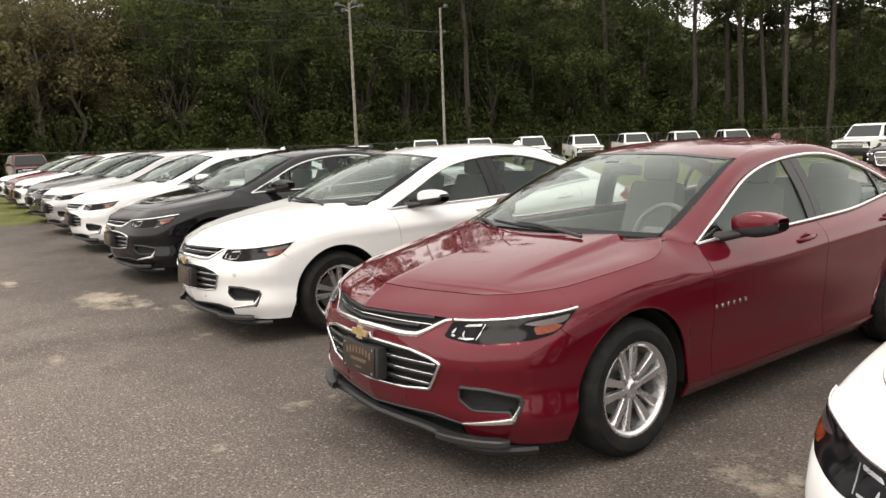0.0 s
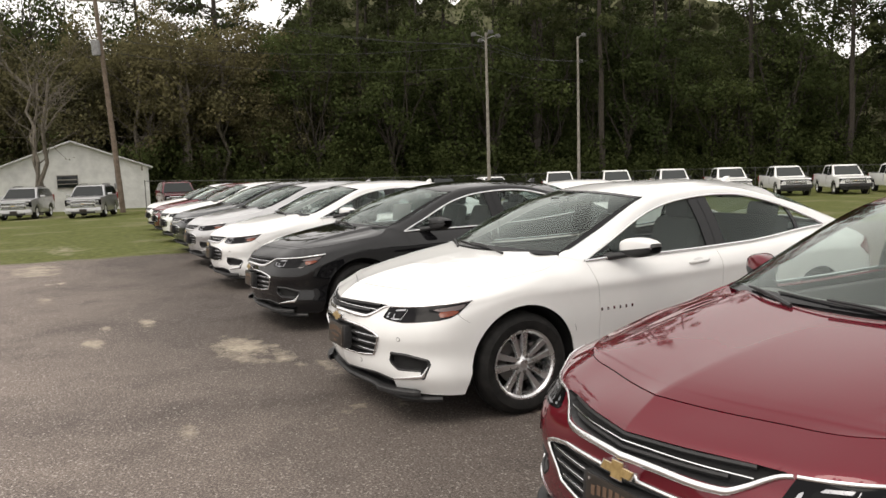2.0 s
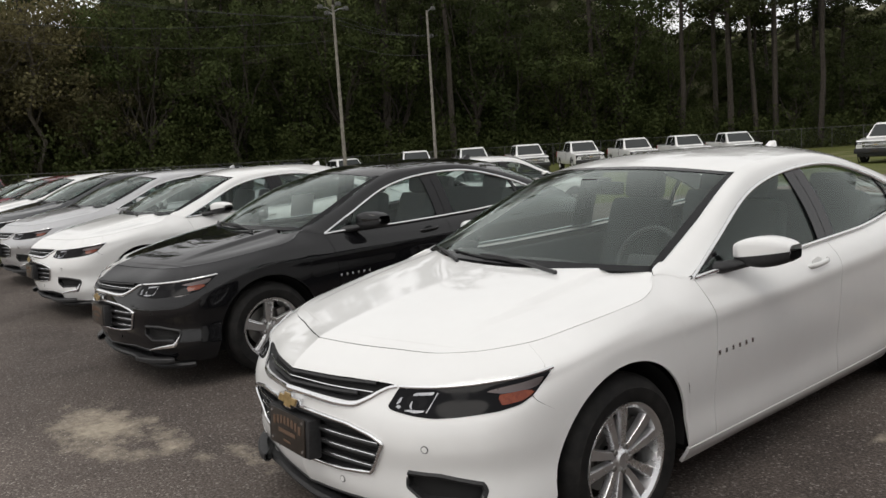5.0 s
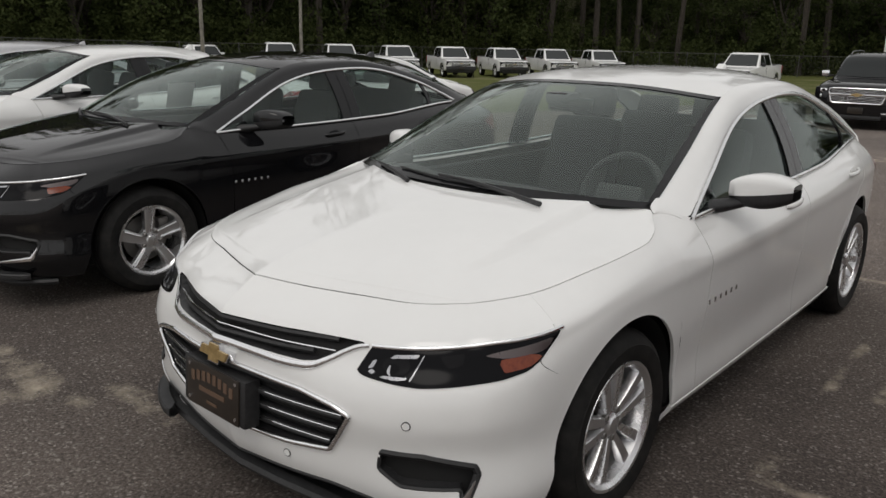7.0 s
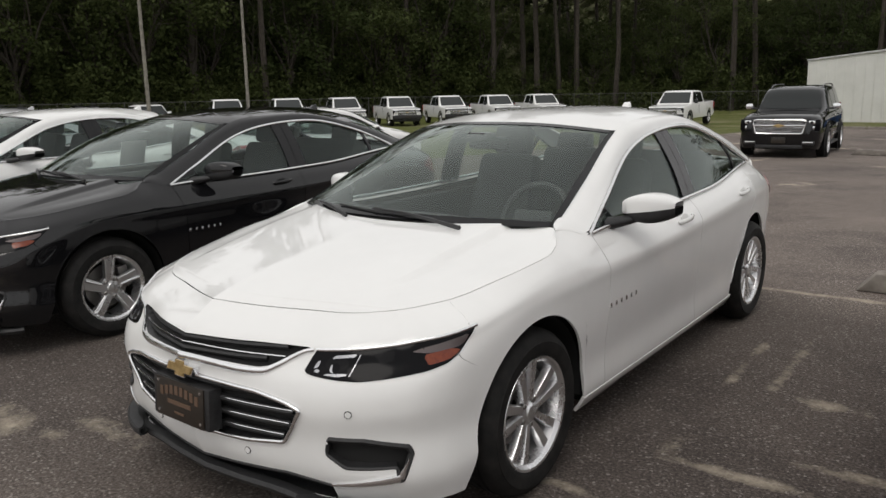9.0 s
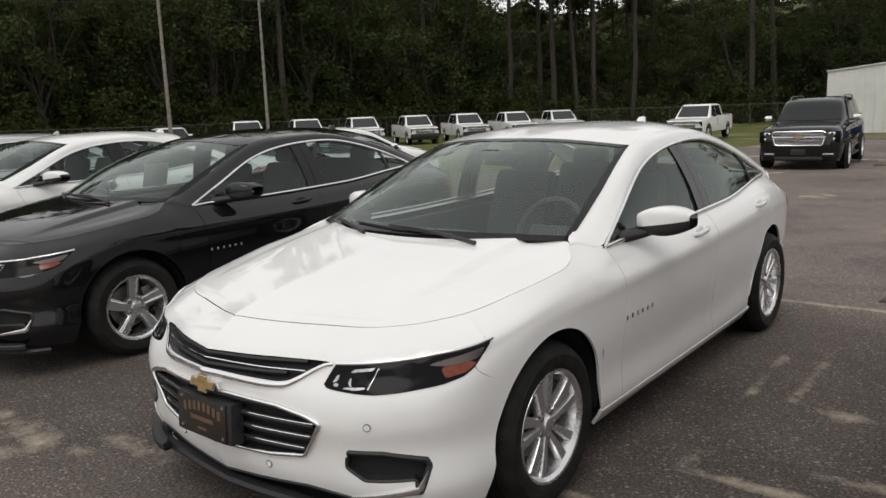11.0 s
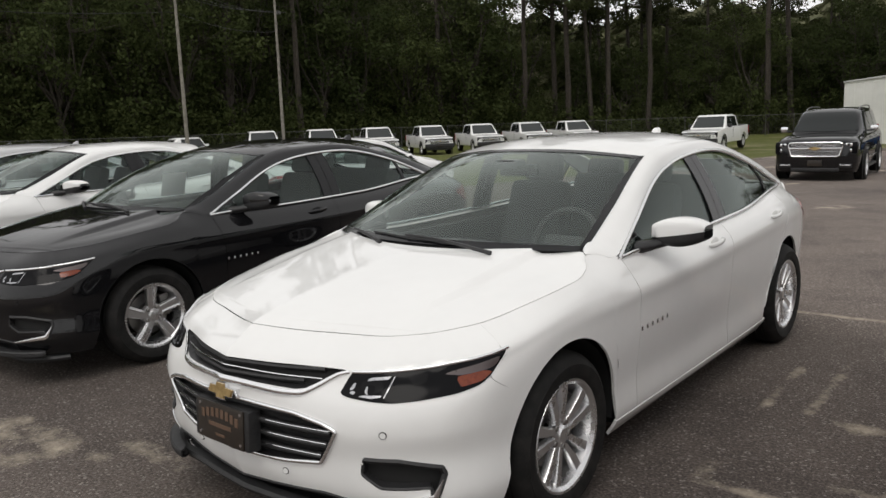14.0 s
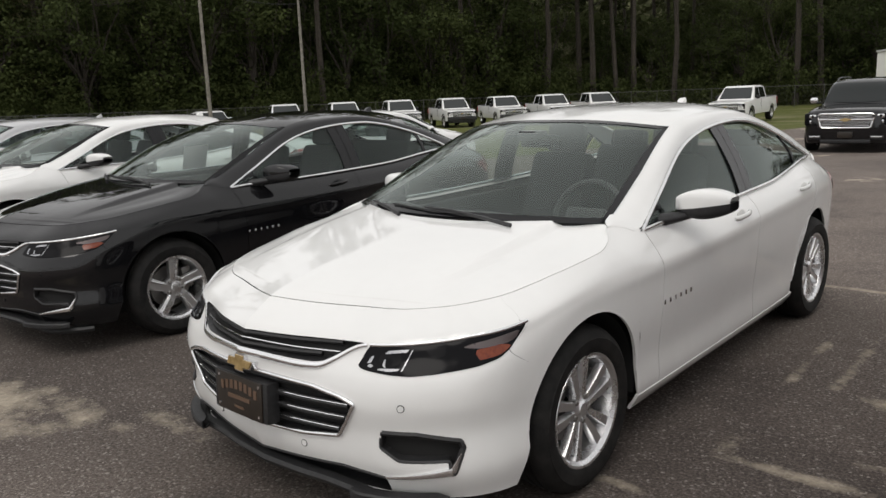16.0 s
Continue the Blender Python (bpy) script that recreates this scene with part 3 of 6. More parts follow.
def seam_y(z):
    """Where the front bumper ends: the wheel arch below, a seam up to the headlamp above."""
    z = np.asarray(z, float)
    arch = -np.sqrt(np.maximum(ARCH_R ** 2 - (np.minimum(z, .600) - .335) ** 2, 0))
    arch = np.where(z < .335, -ARCH_R - (.335 - z) * .35, arch)
    up = curve1([.600, .668, .712, .78, .90], [-.279, -.42, -.47, -.40, -.37])
    return np.where(z < .600, arch, up(z))


def strip_panel(y0, y1, zlo, zhi_v, cols, rows, gap=0.002):
    """A side panel between two cuts y0(z), y1(z), from a lower edge zlo(y) to the height parameter zhi_v."""
    a = np.linspace(0, 1, cols)[:, None]
    b = np.linspace(0, 1, rows)[None]
    y = np.broadcast_to(y0(.6) * (1 - a) + y1(.6) * a, (cols, rows)).copy()
    for _ in range(9):
        s = s_at(y)
        vlo = v_at(s[:, :1], zlo(y[:, :1]))
        v = vlo * (1 - b) + zhi_v * b
        z = wrap(s, v)[..., 2]
        y = .4 * y + .6 * ((y0(z) + gap) * (1 - a) + (y1(z) - gap) * a)
    v = v_at(s_at(y[:, :1]), zlo(y[:, :1])) * (1 - b) + zhi_v * b
    return wrap(s_at(y), v)


# upper body: roof edge E, window line D, belt line
E_PTS = [(.755, .40, 1.000), (.705, .72, 1.130), (.628, 1.22, 1.350), (.60, 1.60, 1.398), (.585, 2.10, 1.395), (.59, 2.55, 1.305), (.615, 3.00, 1.180), (.640, 3.42, 1.035)]
D_PTS = [(.846, .515, .957), (.782, .80, 1.080), (.700, 1.20, 1.250), (.668, 1.60, 1.325), (.655, 2.10, 1.330), (.668, 2.55, 1.235), (.705, 2.88, 1.115), (.738, 3.02, 1.048)]
N_E = 61
E_LINE, D_LINE = curve3(E_PTS, N_E), curve3(D_PTS, N_E)
_dy = curve1(D_LINE[:, 1], D_LINE[:, 0])
_dz = curve1(D_LINE[:, 1], D_LINE[:, 2])
_ex = curve1(E_LINE[:, 1], E_LINE[:, 0])
_ez = curve1(E_LINE[:, 1], E_LINE[:, 2])
ROOF_Z = curve1([1.02, 1.2, 1.5, 1.9, 2.3, 2.7, 3.0, 3.45], [1.385, 1.415, 1.447, 1.455, 1.443, 1.403, 1.315, 1.095])
COWL_Y, HEAD_Y, REAR_Y = (lambda x: .13 + .27 * np.abs(x / .755) ** 2.3), (lambda x: 1.08 + .14 * np.abs(x / .628) ** 2), (lambda x: 2.78 - .12 * np.abs(x / .6) ** 2)


def roof_at(x, y):
    xe = _ex(y)
    return ROOF_Z(y) - (ROOF_Z(y) - _ez(y)) * np.abs(x / xe) ** 2.5


def belt(y):
    p = wrap(s_at(y), np.ones_like(np.asarray(y, float)))
    return p


HOOD_C = curve1([-.80, -.66, -.47, -.28, 0, .2, .45], [.846, .884, .922, .952, .990, 1.014, 1.036])


def hood_grid(n=81, m=49):
    """The hood between its shut lines: wide arc at the nose, the cowl behind."""
    nose = wrap(np.linspace(0, .70, n // 2 + 1), np.ones(n // 2 + 1))
    nose = np.concatenate([mirrored(nose[:0:-1]), nose])
    left = wrap(np.linspace(.70, float(s_at(.345)), m), np.ones(m))
    xr = np.linspace(-1, 1, n) * left[-1, 0]
    rear = np.stack([xr, COWL_Y(np.clip(xr, -.76, .76)) - .006, HOOD_C(COWL_Y(np.clip(xr, -.76, .76)) - .006)], -1)
    rear[:, 2] += (left[-1, 2] - rear[-1, 2]) * np.abs(xr / left[-1, 0]) ** 7
    rear[:, 1] += (left[-1, 1] - rear[-1, 1]) * np.abs(xr / left[-1, 0]) ** 22
    a, b = np.linspace(0, 1, n)[:, None, None], np.linspace(0, 1, m)[None, :, None]
    right = mirrored(left)
    C = ((1 - b) * nose[:, None] + b * rear[:, None] + (1 - a) * right[None] + a * left[None]
         - ((1 - a) * (1 - b) * right[0] + a * (1 - b) * left[0] + (1 - a) * b * right[-1] + a * b * left[-1]))
    x, y = C[..., 0], C[..., 1]
    xe = np.maximum(np.abs(C[-1:, :, 0]), 1e-6)
    q = np.clip(np.abs(x) / xe, 0, 1)
    # crowned over its middle, with the rim kept
    lift = HOOD_C(y[n // 2]) - C[n // 2, :, 2]
    z = C[..., 2] + lift[None] * (1 - q ** (2.6 + 3.0 * b[..., 0]))
    crease = .525 + .05 * b[..., 0]
    z = z - .022 * smooth_step(-.003, .022, np.abs(x) - crease) * smooth_step(.25, .75, b[..., 0]) * (1 - smooth_step(.80, 1, q))
    z[0], z[-1] = right[:, 2], left[:, 2]
    G = np.stack([x, y, z], -1)
    return G, G[:, -1].copy()


def letters(parent, at, n, size, step, material, lean=0.0):
    """Raised plain bars in the place of a model name on the car's left side."""
    for k in range(n):
        bar = box_mesh("badge_bar", (.004, size * .75, size), .001)
        part("badge_bar", bar, material, parent, m=pose(at[0], at[1] + k * step, at[2] + k * step * lean))


def build_saloon(name, label, paint, group, style="pairs", wheel_r=RIM_R):
    car = thing(name, label, "car", group)
    def P(nm, me, mat, lab=""):
        return part(nm, me, mat, car, lab)
    # dark inner shell, seen only through gaps
    ss = np.linspace(0, S_END, 90)[:, None]
    vv = np.linspace(0.05, .98, 16)[None]
    A = wrap(ss, vv, -.03)
    yy = A[..., 1]
    for yc in (0.0, WHEELBASE):
        d = (yy - yc) ** 2 + (A[..., 2] - .335) ** 2
        A[..., 0] = np.where(d < .43 ** 2, np.minimum(A[..., 0], .60), A[..., 0])
    shell = joined("inner_body", [sheet("a", A, 0, True), sheet("b", mirrored(A), 0, False)])
    P("inner_body", shell, DARK)
    floor = box_mesh("floor_pan", (1.40, 3.6, .10), .03, (0, 1.45, .24))
    P("floor_pan", floor, DARK)
    for yc in (0.0, WHEELBASE):
        for sgn in (-1, 1):
            th = np.linspace(-.15, math.pi + .15, 30)[:, None]
            xs = np.linspace(.50, .885 if yc < 1 else .835, 6)[None]
            L = np.stack([np.broadcast_to(xs, (30, 6)) * sgn, yc + .382 * np.cos(th) + 0 * xs, .335 + .382 * np.sin(th) + 0 * xs], -1)
            P("wheel_arch_liner", sheet("wheel_arch_liner", L, 0, sgn < 0), DARK)
    # front bumper, one skin across the nose, pressed back where grilles and lamps sit
    half_n, rows = 150, 84
    b = np.linspace(0, .9955, rows)[None]
    a = np.linspace(-1, 1, 2 * half_n + 1)[:, None]
    s = np.broadcast_to(np.abs(a) * 1.15, (2 * half_n + 1, rows)).copy()
    v = np.broadcast_to(b, s.shape).copy()
    for _ in range(3):
        z = wrap(s, v)[..., 2]
        s = np.abs(a) * (s_at(seam_y(z)) - np.where(z > .785, .0002, .002))
    A = wrap(s, v)
    z = A[..., 2]
    sg = np.sign(a) * s
    back = np.zeros(s.shape)
    rim_pt = np.zeros(s.shape, bool)
    for poly, depth, mirror in ((UPPER_GRILLE, .045, 0), (LOWER_GRILLE, .045, 0), (INTAKE, .07, 0), (FOG, .05, 1), (HEADLAMP, .03, 1)):
        pp = rounded(poly)
        q = np.abs(sg) if mirror else sg
        best, bs, bz = np.full(s.shape, 9.0), q.copy(), z.copy()
        for (x0, z0), (x1, z1) in zip(pp, np.roll(pp, -1, 0)):
            L2 = (x1 - x0) ** 2 + (z1 - z0) ** 2 + 1e-12
            t = np.clip(((q - x0) * (x1 - x0) + (z - z0) * (z1 - z0)) / L2, 0, 1)
            cs, cz = x0 + t * (x1 - x0), z0 + t * (z1 - z0)
            d = np.hypot(q - cs, z - cz)
            k = d < best
            best, bs, bz = np.where(k, d, best), np.where(k, cs, bs), np.where(k, cz, bz)
        near = (best < .0056) & ~rim_pt
        within = inside(pp, q, z) & ~near
        back = np.where(within, np.maximum(back, depth), back)
        v = v.copy()
        s[near] = np.abs(bs[near])
        v[near] = v_at(s[near], bz[near])
        rim_pt |= near
    back[rim_pt] = 0
    A = wrap(s, v)
    x, y, nx, ny = plan(s)
    A = A - np.stack([nx, ny, 0 * nx], -1) * back[..., None]
    A[..., 0] *= np.where(a < 0, -1, 1)
    dent = back > 0
    hole = dent.copy()
    hole[:-1] |= dent[1:]
    hole[:, :-1] |= dent[:, 1:]
    hole[:-1, :-1] |= dent[1:, 1:]
    bumper = sheet("front_bumper", A, .012, True, 38)
    ob = P("front_bumper", bumper, None)
    bumper.materials.append(PLASTIC)
    bumper.materials.append(PLASTIC)
    idx = [1 if h else 0 for h in hole[:-1, :-1].ravel()]
    idx += [0] * (len(bumper.polygons) - len(idx))
    bumper.polygons.foreach_set("material_index", idx)
    ob.material_slots[0].link = "OBJECT"
    ob.material_slots[0].material = paint
    # side panels
    fd0 = curve1([.2, .45, .7, .95, 1.05], [.60, .595, .585, .525, .49])
    fd1 = curve1([.2, .4, .7, 1.0], [1.74, 1.735, 1.725, 1.715])
    rd1 = curve1([.2, .34, .5, .62, .72, .80, .95, 1.1], [2.36, 2.385, 2.42, 2.52, 2.66, 2.74, 2.80, 2.82])
    qb = curve1([.2, .7, .8, 1.1], [3.42, 3.48, 3.60, 3.70])
    sill = lambda y: np.full_like(np.asarray(y, float), .262)
    fender_low = lambda y: np.where(y < math.sqrt(ARCH_R ** 2 - .05 ** 2), arch_z(np.clip(y, -.36, .391), 0), .262)
    quarter_low = lambda y: np.where(y < WHEELBASE + .985 * ARCH_R, np.maximum(arch_z(np.clip(y, WHEELBASE - ARCH_R, WHEELBASE + ARCH_R), WHEELBASE), .28), .25)
    for sgn in (1, -1):
        def side(nm, A):
            A = A if sgn > 0 else mirrored(A)
            return P(nm, sheet(nm, A, .014, sgn > 0), paint)
        F = strip_panel(lambda z: np.where(z < .600, -.279, seam_y(z)) - np.where(z > .785, .0018, 0), fd0, fender_low, .9955, 64, 44)
        side("front_fender", F)
        side("front_door", strip_panel(fd0, fd1, sill, 1.0, 40, 40))
        side("rear_door", strip_panel(fd1, rd1, sill, 1.0, 40, 40))
        side("rear_quarter_panel", strip_panel(rd1, qb, quarter_low, 1.0, 48, 40))
        sy = np.linspace(.40, 2.42, 40)[:, None]
        zz = np.linspace(0, 1, 7)[None] * .072 + .186
        R = skin(s_at(np.broadcast_to(sy, (40, 7))), np.broadcast_to(zz, (40, 7)), .004)
        side("sill_panel", R)
        for yc, t0, t1 in ((0.0, 6, 172), (WHEELBASE, 8, 176)):
            g_ = np.radians(np.linspace(t0, t1, 60))
            ay, az_ = yc + (ARCH_R + .002) * np.cos(g_), .335 + (ARCH_R + .002) * np.sin(g_)
            lip_ = skin(s_at(ay), az_, -.003)
            P("arch_lip", tube("arch_lip", lip_ if sgn > 0 else mirrored(lip_), .0055, 6, .8), paint)
    vr = np.broadcast_to(np.linspace(0, .80, 20)[None], (50, 20))
    ar = np.linspace(0, 1, 50)[:, None]
    sR = s_at(np.full((50, 20), 3.45)) * (1 - ar) + S_END * ar
    for _ in range(3):
        sR = s_at(np.maximum(qb(wrap(sR * 0 + float(s_at(3.45)), vr)[..., 2]), 3.1) + .002) * (1 - ar) + S_END * ar
    zr = wrap(sR, vr)[..., 2]
    A = wrap(sR, vr)
    A = np.concatenate([A, mirrored(A)[-2::-1]])
    P("rear_bumper", sheet("rear_bumper", A, .01, True), paint)
    sR = np.linspace(float(s_at(3.60)), S_END, 40)[:, None]
    A = wrap(sR, np.linspace(.805, 1, 8)[None])
    A = np.concatenate([A, mirrored(A)[-2::-1]])
    P("boot_panel", sheet("boot_panel", A, .01, True), paint)
    for sgn in (1, -1):
        T = patch_on_skin("tail_lamp", [(float(s_at(3.44)), .845), (float(s_at(3.68)), .895), (S_END - .45, .885), (S_END - .45, .75), (float(s_at(3.60)), .745)], .006, 8, 24)
        P("tail_lamp", sheet("tail_lamp", T if sgn > 0 else mirrored(T), .02, sgn > 0), TAIL)
    # hood
    H, rear = hood_grid()
    P("hood", sheet("hood", H, .014, True), paint)
    # cowl: black tray between hood and glass
    xs = np.linspace(-1, 1, len(rear)) * .775
    cy = COWL_Y(xs)
    c0 = rear[:, :].copy()
    c0[:, 0] = np.clip(c0[:, 0] * .90, -.74, .74)
    c0[:, 1] = np.maximum(c0[:, 1], COWL_Y(c0[:, 0]) - .03)
    c0[:, 2] -= .012
    c1 = np.stack([xs * .955, cy + .03, 1.000 + .016 * (1 - (xs / .775) ** 2)], -1)
    bb = np.linspace(0, 1, 5)[None, :, None]
    C = c0[:, None] * (1 - bb) + c1[:, None] * bb
    C[..., 2] -= .018 * np.sin(math.pi * bb[..., 0])
    P("cowl", sheet("cowl", C, .01, True), PLASTIC)
    # windscreen
    xs = np.linspace(-1, 1, 33)
    t = np.linspace(0, 1, 25)
    ex = curve1(E_LINE[:, 1], E_LINE[:, 0])
    W = np.empty((33, 25, 3))
    for j, tt in enumerate(t):
        base = np.stack([xs * .752, COWL_Y(xs * .752), 1.000 + .016 * (1 - xs ** 2)], -1)
        top = np.stack([xs * .628, HEAD_Y(xs * .628), roof_at(xs * .628, HEAD_Y(xs * .628))], -1)
        W[:, j] = base * (1 - tt) + top * tt
        ye = .40 + (1.22 - .40) * tt
        k = np.abs(xs) ** 6
        W[:, j, 0] = W[:, j, 0] * (1 - k) + np.sign(xs) * ex(ye) * k
        W[:, j, 2] += (.045 * math.sin(math.pi * tt)) * (1 - k) + k * (_ez(ye) - W[:, j, 2])
        W[:, j, 1] -= .02 * math.sin(math.pi * tt) * (1 - k)
    screen = P("windscreen", sheet("windscreen", W, 0, True), WINDSCREEN)
    screen.visible_shadow = False
    # black frit round the glass
    fr = [W[:, :2], W[:, -2:], W[:2], W[-2:]]
    P("windscreen_border", joined("windscreen_border", [sheet("f", f + np.array([0, -.0015, .0025]), 0, True) for f in fr]), GLOSS_BLACK)
    # roof
    yb = np.linspace(0, 1, 41)
    R = np.empty((33, 41, 3))
    for j, tt in enumerate(yb):
        y = HEAD_Y(xs * .628) * (1 - tt) + REAR_Y(xs * .6) * tt
        x = xs * _ex(y)
        R[:, j] = np.stack([x, y, roof_at(x, y)], -1)
    P("roof", sheet("roof", R, .012, True), paint)
    # rear window and boot lid
    G = np.empty((33, 20, 3))
    for j, tt in enumerate(np.linspace(0, 1, 20)):
        y = REAR_Y(xs * .6) * (1 - tt) + (3.45 - .06 * xs ** 2) * tt
        x = xs * _ex(np.minimum(y, 3.42)) * .985
        G[:, j] = np.stack([x, y, roof_at(x * .999, np.minimum(y, 3.44)) - .004], -1)
    rg = P("rear_window", sheet("rear_window", G, 0, True), SIDE_GLASS)
    rg.visible_shadow = False
    rim_s = np.linspace(float(s_at(3.36)), S_END, 24)
    edge = wrap(rim_s, np.ones(24))
    inner = np.stack([np.linspace(.655, 0, 24), 3.40 + .06 * np.linspace(0, 1, 24), np.linspace(1.015, 1.075, 24)], -1)
    bb = np.linspace(0, 1, 8)[None, :, None]
    B = edge[:, None] * (1 - bb) + inner[:, None] * bb
    B[..., 2] += .02 * np.sin(math.pi * bb[..., 0])
    B = np.concatenate([B, mirrored(B)[-2::-1]])
    P("boot_lid", sheet("boot_lid", B, .01, True), paint)
    # pillars and roof rails, side glass, bright mouldings
    for sgn in (1, -1):
        M = (lambda q: q) if sgn > 0 else mirrored
        ycut = D_LINE[:, 1]
        Drail = D_LINE.copy()
        bb = np.linspace(0, 1, 9)[None, :, None]
        # a rear tail of the rail lies on the belt, so that the pillar closes
        tail_y = np.linspace(3.05, 3.44, 9)
        Dall = np.concatenate([D_LINE, belt(tail_y)])
        Eall = np.concatenate([E_LINE[:-9], np.repeat(E_LINE[-9:], 2, 0)])
        Eall = np.concatenate([E_LINE, np.linspace(E_LINE[-1], E_LINE[-1] + (-.02, .06, -.02), 9)])
        L = Eall[:, None] * (1 - bb) + Dall[:, None] * bb
        out = normals_of(L)
        out *= np.sign(out[..., :1] + 1e-9)
        swell = np.clip(np.minimum(np.arange(len(L)) / 14, (len(L) - 1 - np.arange(len(L))) / 16), 0, 1)[:, None, None]
        L = L + out * .022 * np.sin(math.pi * bb) * swell
        i0 = int(np.argmax(E_LINE[:, 1] > .74))
        P("roof_rail", sheet("roof_rail", M(L[i0:]), .012, sgn > 0), paint)
        # foot of the front pillar: sweeps from the hood's rear corner round the glass into the pillar
        foot_y = (.350, .38, .41, .44, .47)
        low_v = (.9955, .994, .990, .982, .975)
        f0 = [wrap(s_at(yy_), np.array(vv_), .0015) for yy_, vv_ in zip(foot_y, low_v)] + [D_LINE[1], D_LINE[i0 // 2], D_LINE[i0]]
        back_ = np.array([0, .006, -.0005])
        f1 = [rear[-1] + back_, rear[-1] * .5 + rear[-2] * .5 + back_, rear[-2] + back_, (.750, .385, 1.012), (.738, .45, 1.030), E_LINE[i0 // 3] + (-.012, 0, .006), E_LINE[2 * i0 // 3] + (-.006, 0, .003), E_LINE[i0]]
        f0, f1 = curve3(f0, 22), curve3(f1, 22)
        bb2 = np.linspace(0, 1, 9)[None, :, None]
        F = f1[:, None] * (1 - bb2) + f0[:, None] * bb2
        fo_ = normals_of(F)
        fo_ *= np.sign(fo_[..., 2:3] + 1e-9)
        F = F + fo_ * np.linspace(.004, .022 * i0 / 14, 22)[:, None, None] * np.sin(math.pi * bb2)
        P("pillar_foot", sheet("pillar_foot", M(F), .006, sgn < 0), paint)
        ty = np.linspace(.525, 3.005, 60)
        top = np.stack([_dy(ty), ty, _dz(ty)], -1)
        bot = belt(ty) + np.array([-.004, 0, .004])
        bot[:, 2] = np.minimum(bot[:, 2], top[:, 2] - .001)
        bb3 = np.linspace(0, 1, 8)[None, :, None]
        S = bot[:, None] * (1 - bb3) + top[:, None] * bb3
        S[..., 0] += .018 * np.sin(math.pi * bb3[..., 0]) - .006
        rngs = {"front_side_window": (.50, 1.66), "rear_side_window": (1.80, 2.66), "quarter_window": (2.70, 3.005)}
        for nm, (y0, y1) in rngs.items():
            k = (ty >= y0 - .02) & (ty <= y1 + .02)
            w = P(nm, sheet(nm, M(S[k]), 0, sgn > 0), SIDE_GLASS)
            w.visible_shadow = False
        for nm, y0, y1, lean in (("centre_pillar_cover", 1.645, 1.735, -.045), ("centre_pillar_cover", 1.74, 1.83, -.045), ("window_divider", 2.665, 2.705, -.03)):
            q = np.linspace(y0, y1, 4)[:, None]
            yq = q + lean * np.linspace(0, 1, 8)[None]
            t8 = np.linspace(0, 1, 8)[None]
            bt, tp = belt(q[:, 0]), np.stack([_dy(q[:, 0] + lean), q[:, 0] + lean, _dz(q[:, 0] + lean)], -1)
            Q = bt[:, None] * (1 - t8[..., None]) + tp[:, None] * t8[..., None]
            Q[..., 0] += .018 * np.sin(math.pi * t8) + .003
            P(nm, sheet(nm, M(Q), .01, sgn > 0), GLOSS_BLACK)
        # bright line over the windows and along the belt
        up = D_LINE + np.array([.010, 0, .002])
        ly = np.linspace(.52, 3.01, 50)
        lo = belt(ly) + np.array([.006, 0, .010])
        wl = smooth_step(.515, .80, ly)[:, None]
        lo = (D_LINE[0] + np.array([.008, 0, .0]) + np.stack([0 * ly, ly - D_LINE[0, 1], .02 * (ly - .515)], -1)) * (1 - wl) + lo * wl
        P("window_moulding", tube("window_moulding", M(up), np.linspace(.009, .0125, N_E), 8, .9), CHROME, "bright chrome moulding round the windows")
        P("belt_moulding", tube("belt_moulding", M(lo), .010, 8, .9), CHROME)
        # black sail and door mirror
        sail = np.array([(.845, .50, .955), (.838, .80, .962), (.80, .74, 1.05)])
        P("mirror_sail", mesh_of("mirror_sail", np.concatenate([M(sail + np.array([.008, 0, 0])), M(sail - np.array([.01, 0, 0]))]), [(0, 1, 2), (5, 4, 3), (0, 3, 4, 1), (1, 4, 5, 2), (2, 5, 3, 0)]), GLOSS_BLACK)
        n1, n2 = 20, 20
        uu = np.linspace(0, 1, n1)[:, None]
        ww = np.linspace(0, 2 * math.pi, n2)[None]
        lon = .868 + .215 * uu
        prof = np.minimum(np.sin(math.pi * np.clip(.05 + .9 * uu, 0, 1)) ** .30, .72 + 1.2 * uu)
        cyc, czc = .83 + .10 * uu ** 1.2, 1.034 - .005 * uu
        hy, hz = (.055 + .035 * uu) * prof, (.064 + .012 * uu * (1 - uu)) * prof * (.86 + .14 * np.sin(math.pi * uu))
        shape = lambda ang: (np.sign(np.cos(ang)) * np.abs(np.cos(ang)) ** .5, np.sign(np.sin(ang)) * np.abs(np.sin(ang)) ** .42)
        cs, sn = shape(ww)
        Mi = np.stack([lon + 0 * cs, cyc + hy * cs, czc + hz * sn], -1)
        up_half = Mi.copy()
        up_half[..., 2] = np.maximum(up_half[..., 2], czc - .028 + .034 * uu)
        mir = new("door_mirror")
        mir.parent = car
        me = sheet("mirror_cap", M(up_half), 0, sgn < 0, 50)
        part("mirror_cap", me, paint, mir)
        low = Mi * 1.0
        low[..., 2] = np.minimum(low[..., 2], czc - .026 + .034 * uu) - .001
        part("mirror_base", sheet("mirror_base", M(low), 0, sgn < 0, 50), PLASTIC, mir)
        arm = tube("mirror_arm", M(np.array([(.80, .70, .965), (.86, .76, .972), (.92, .84, .985)])), [.035, .026, .02], 10, 1.4)
        part("mirror_arm", arm, PLASTIC, mir)
        sig = tube("mirror_indicator", M(np.array([(.99, .815, 1.028), (1.04, .86, 1.03), (1.066, .905, 1.028)])), [.006, .012, .012], 8)
        part("mirror_indicator", sig, LAMP_CHROME, mir)
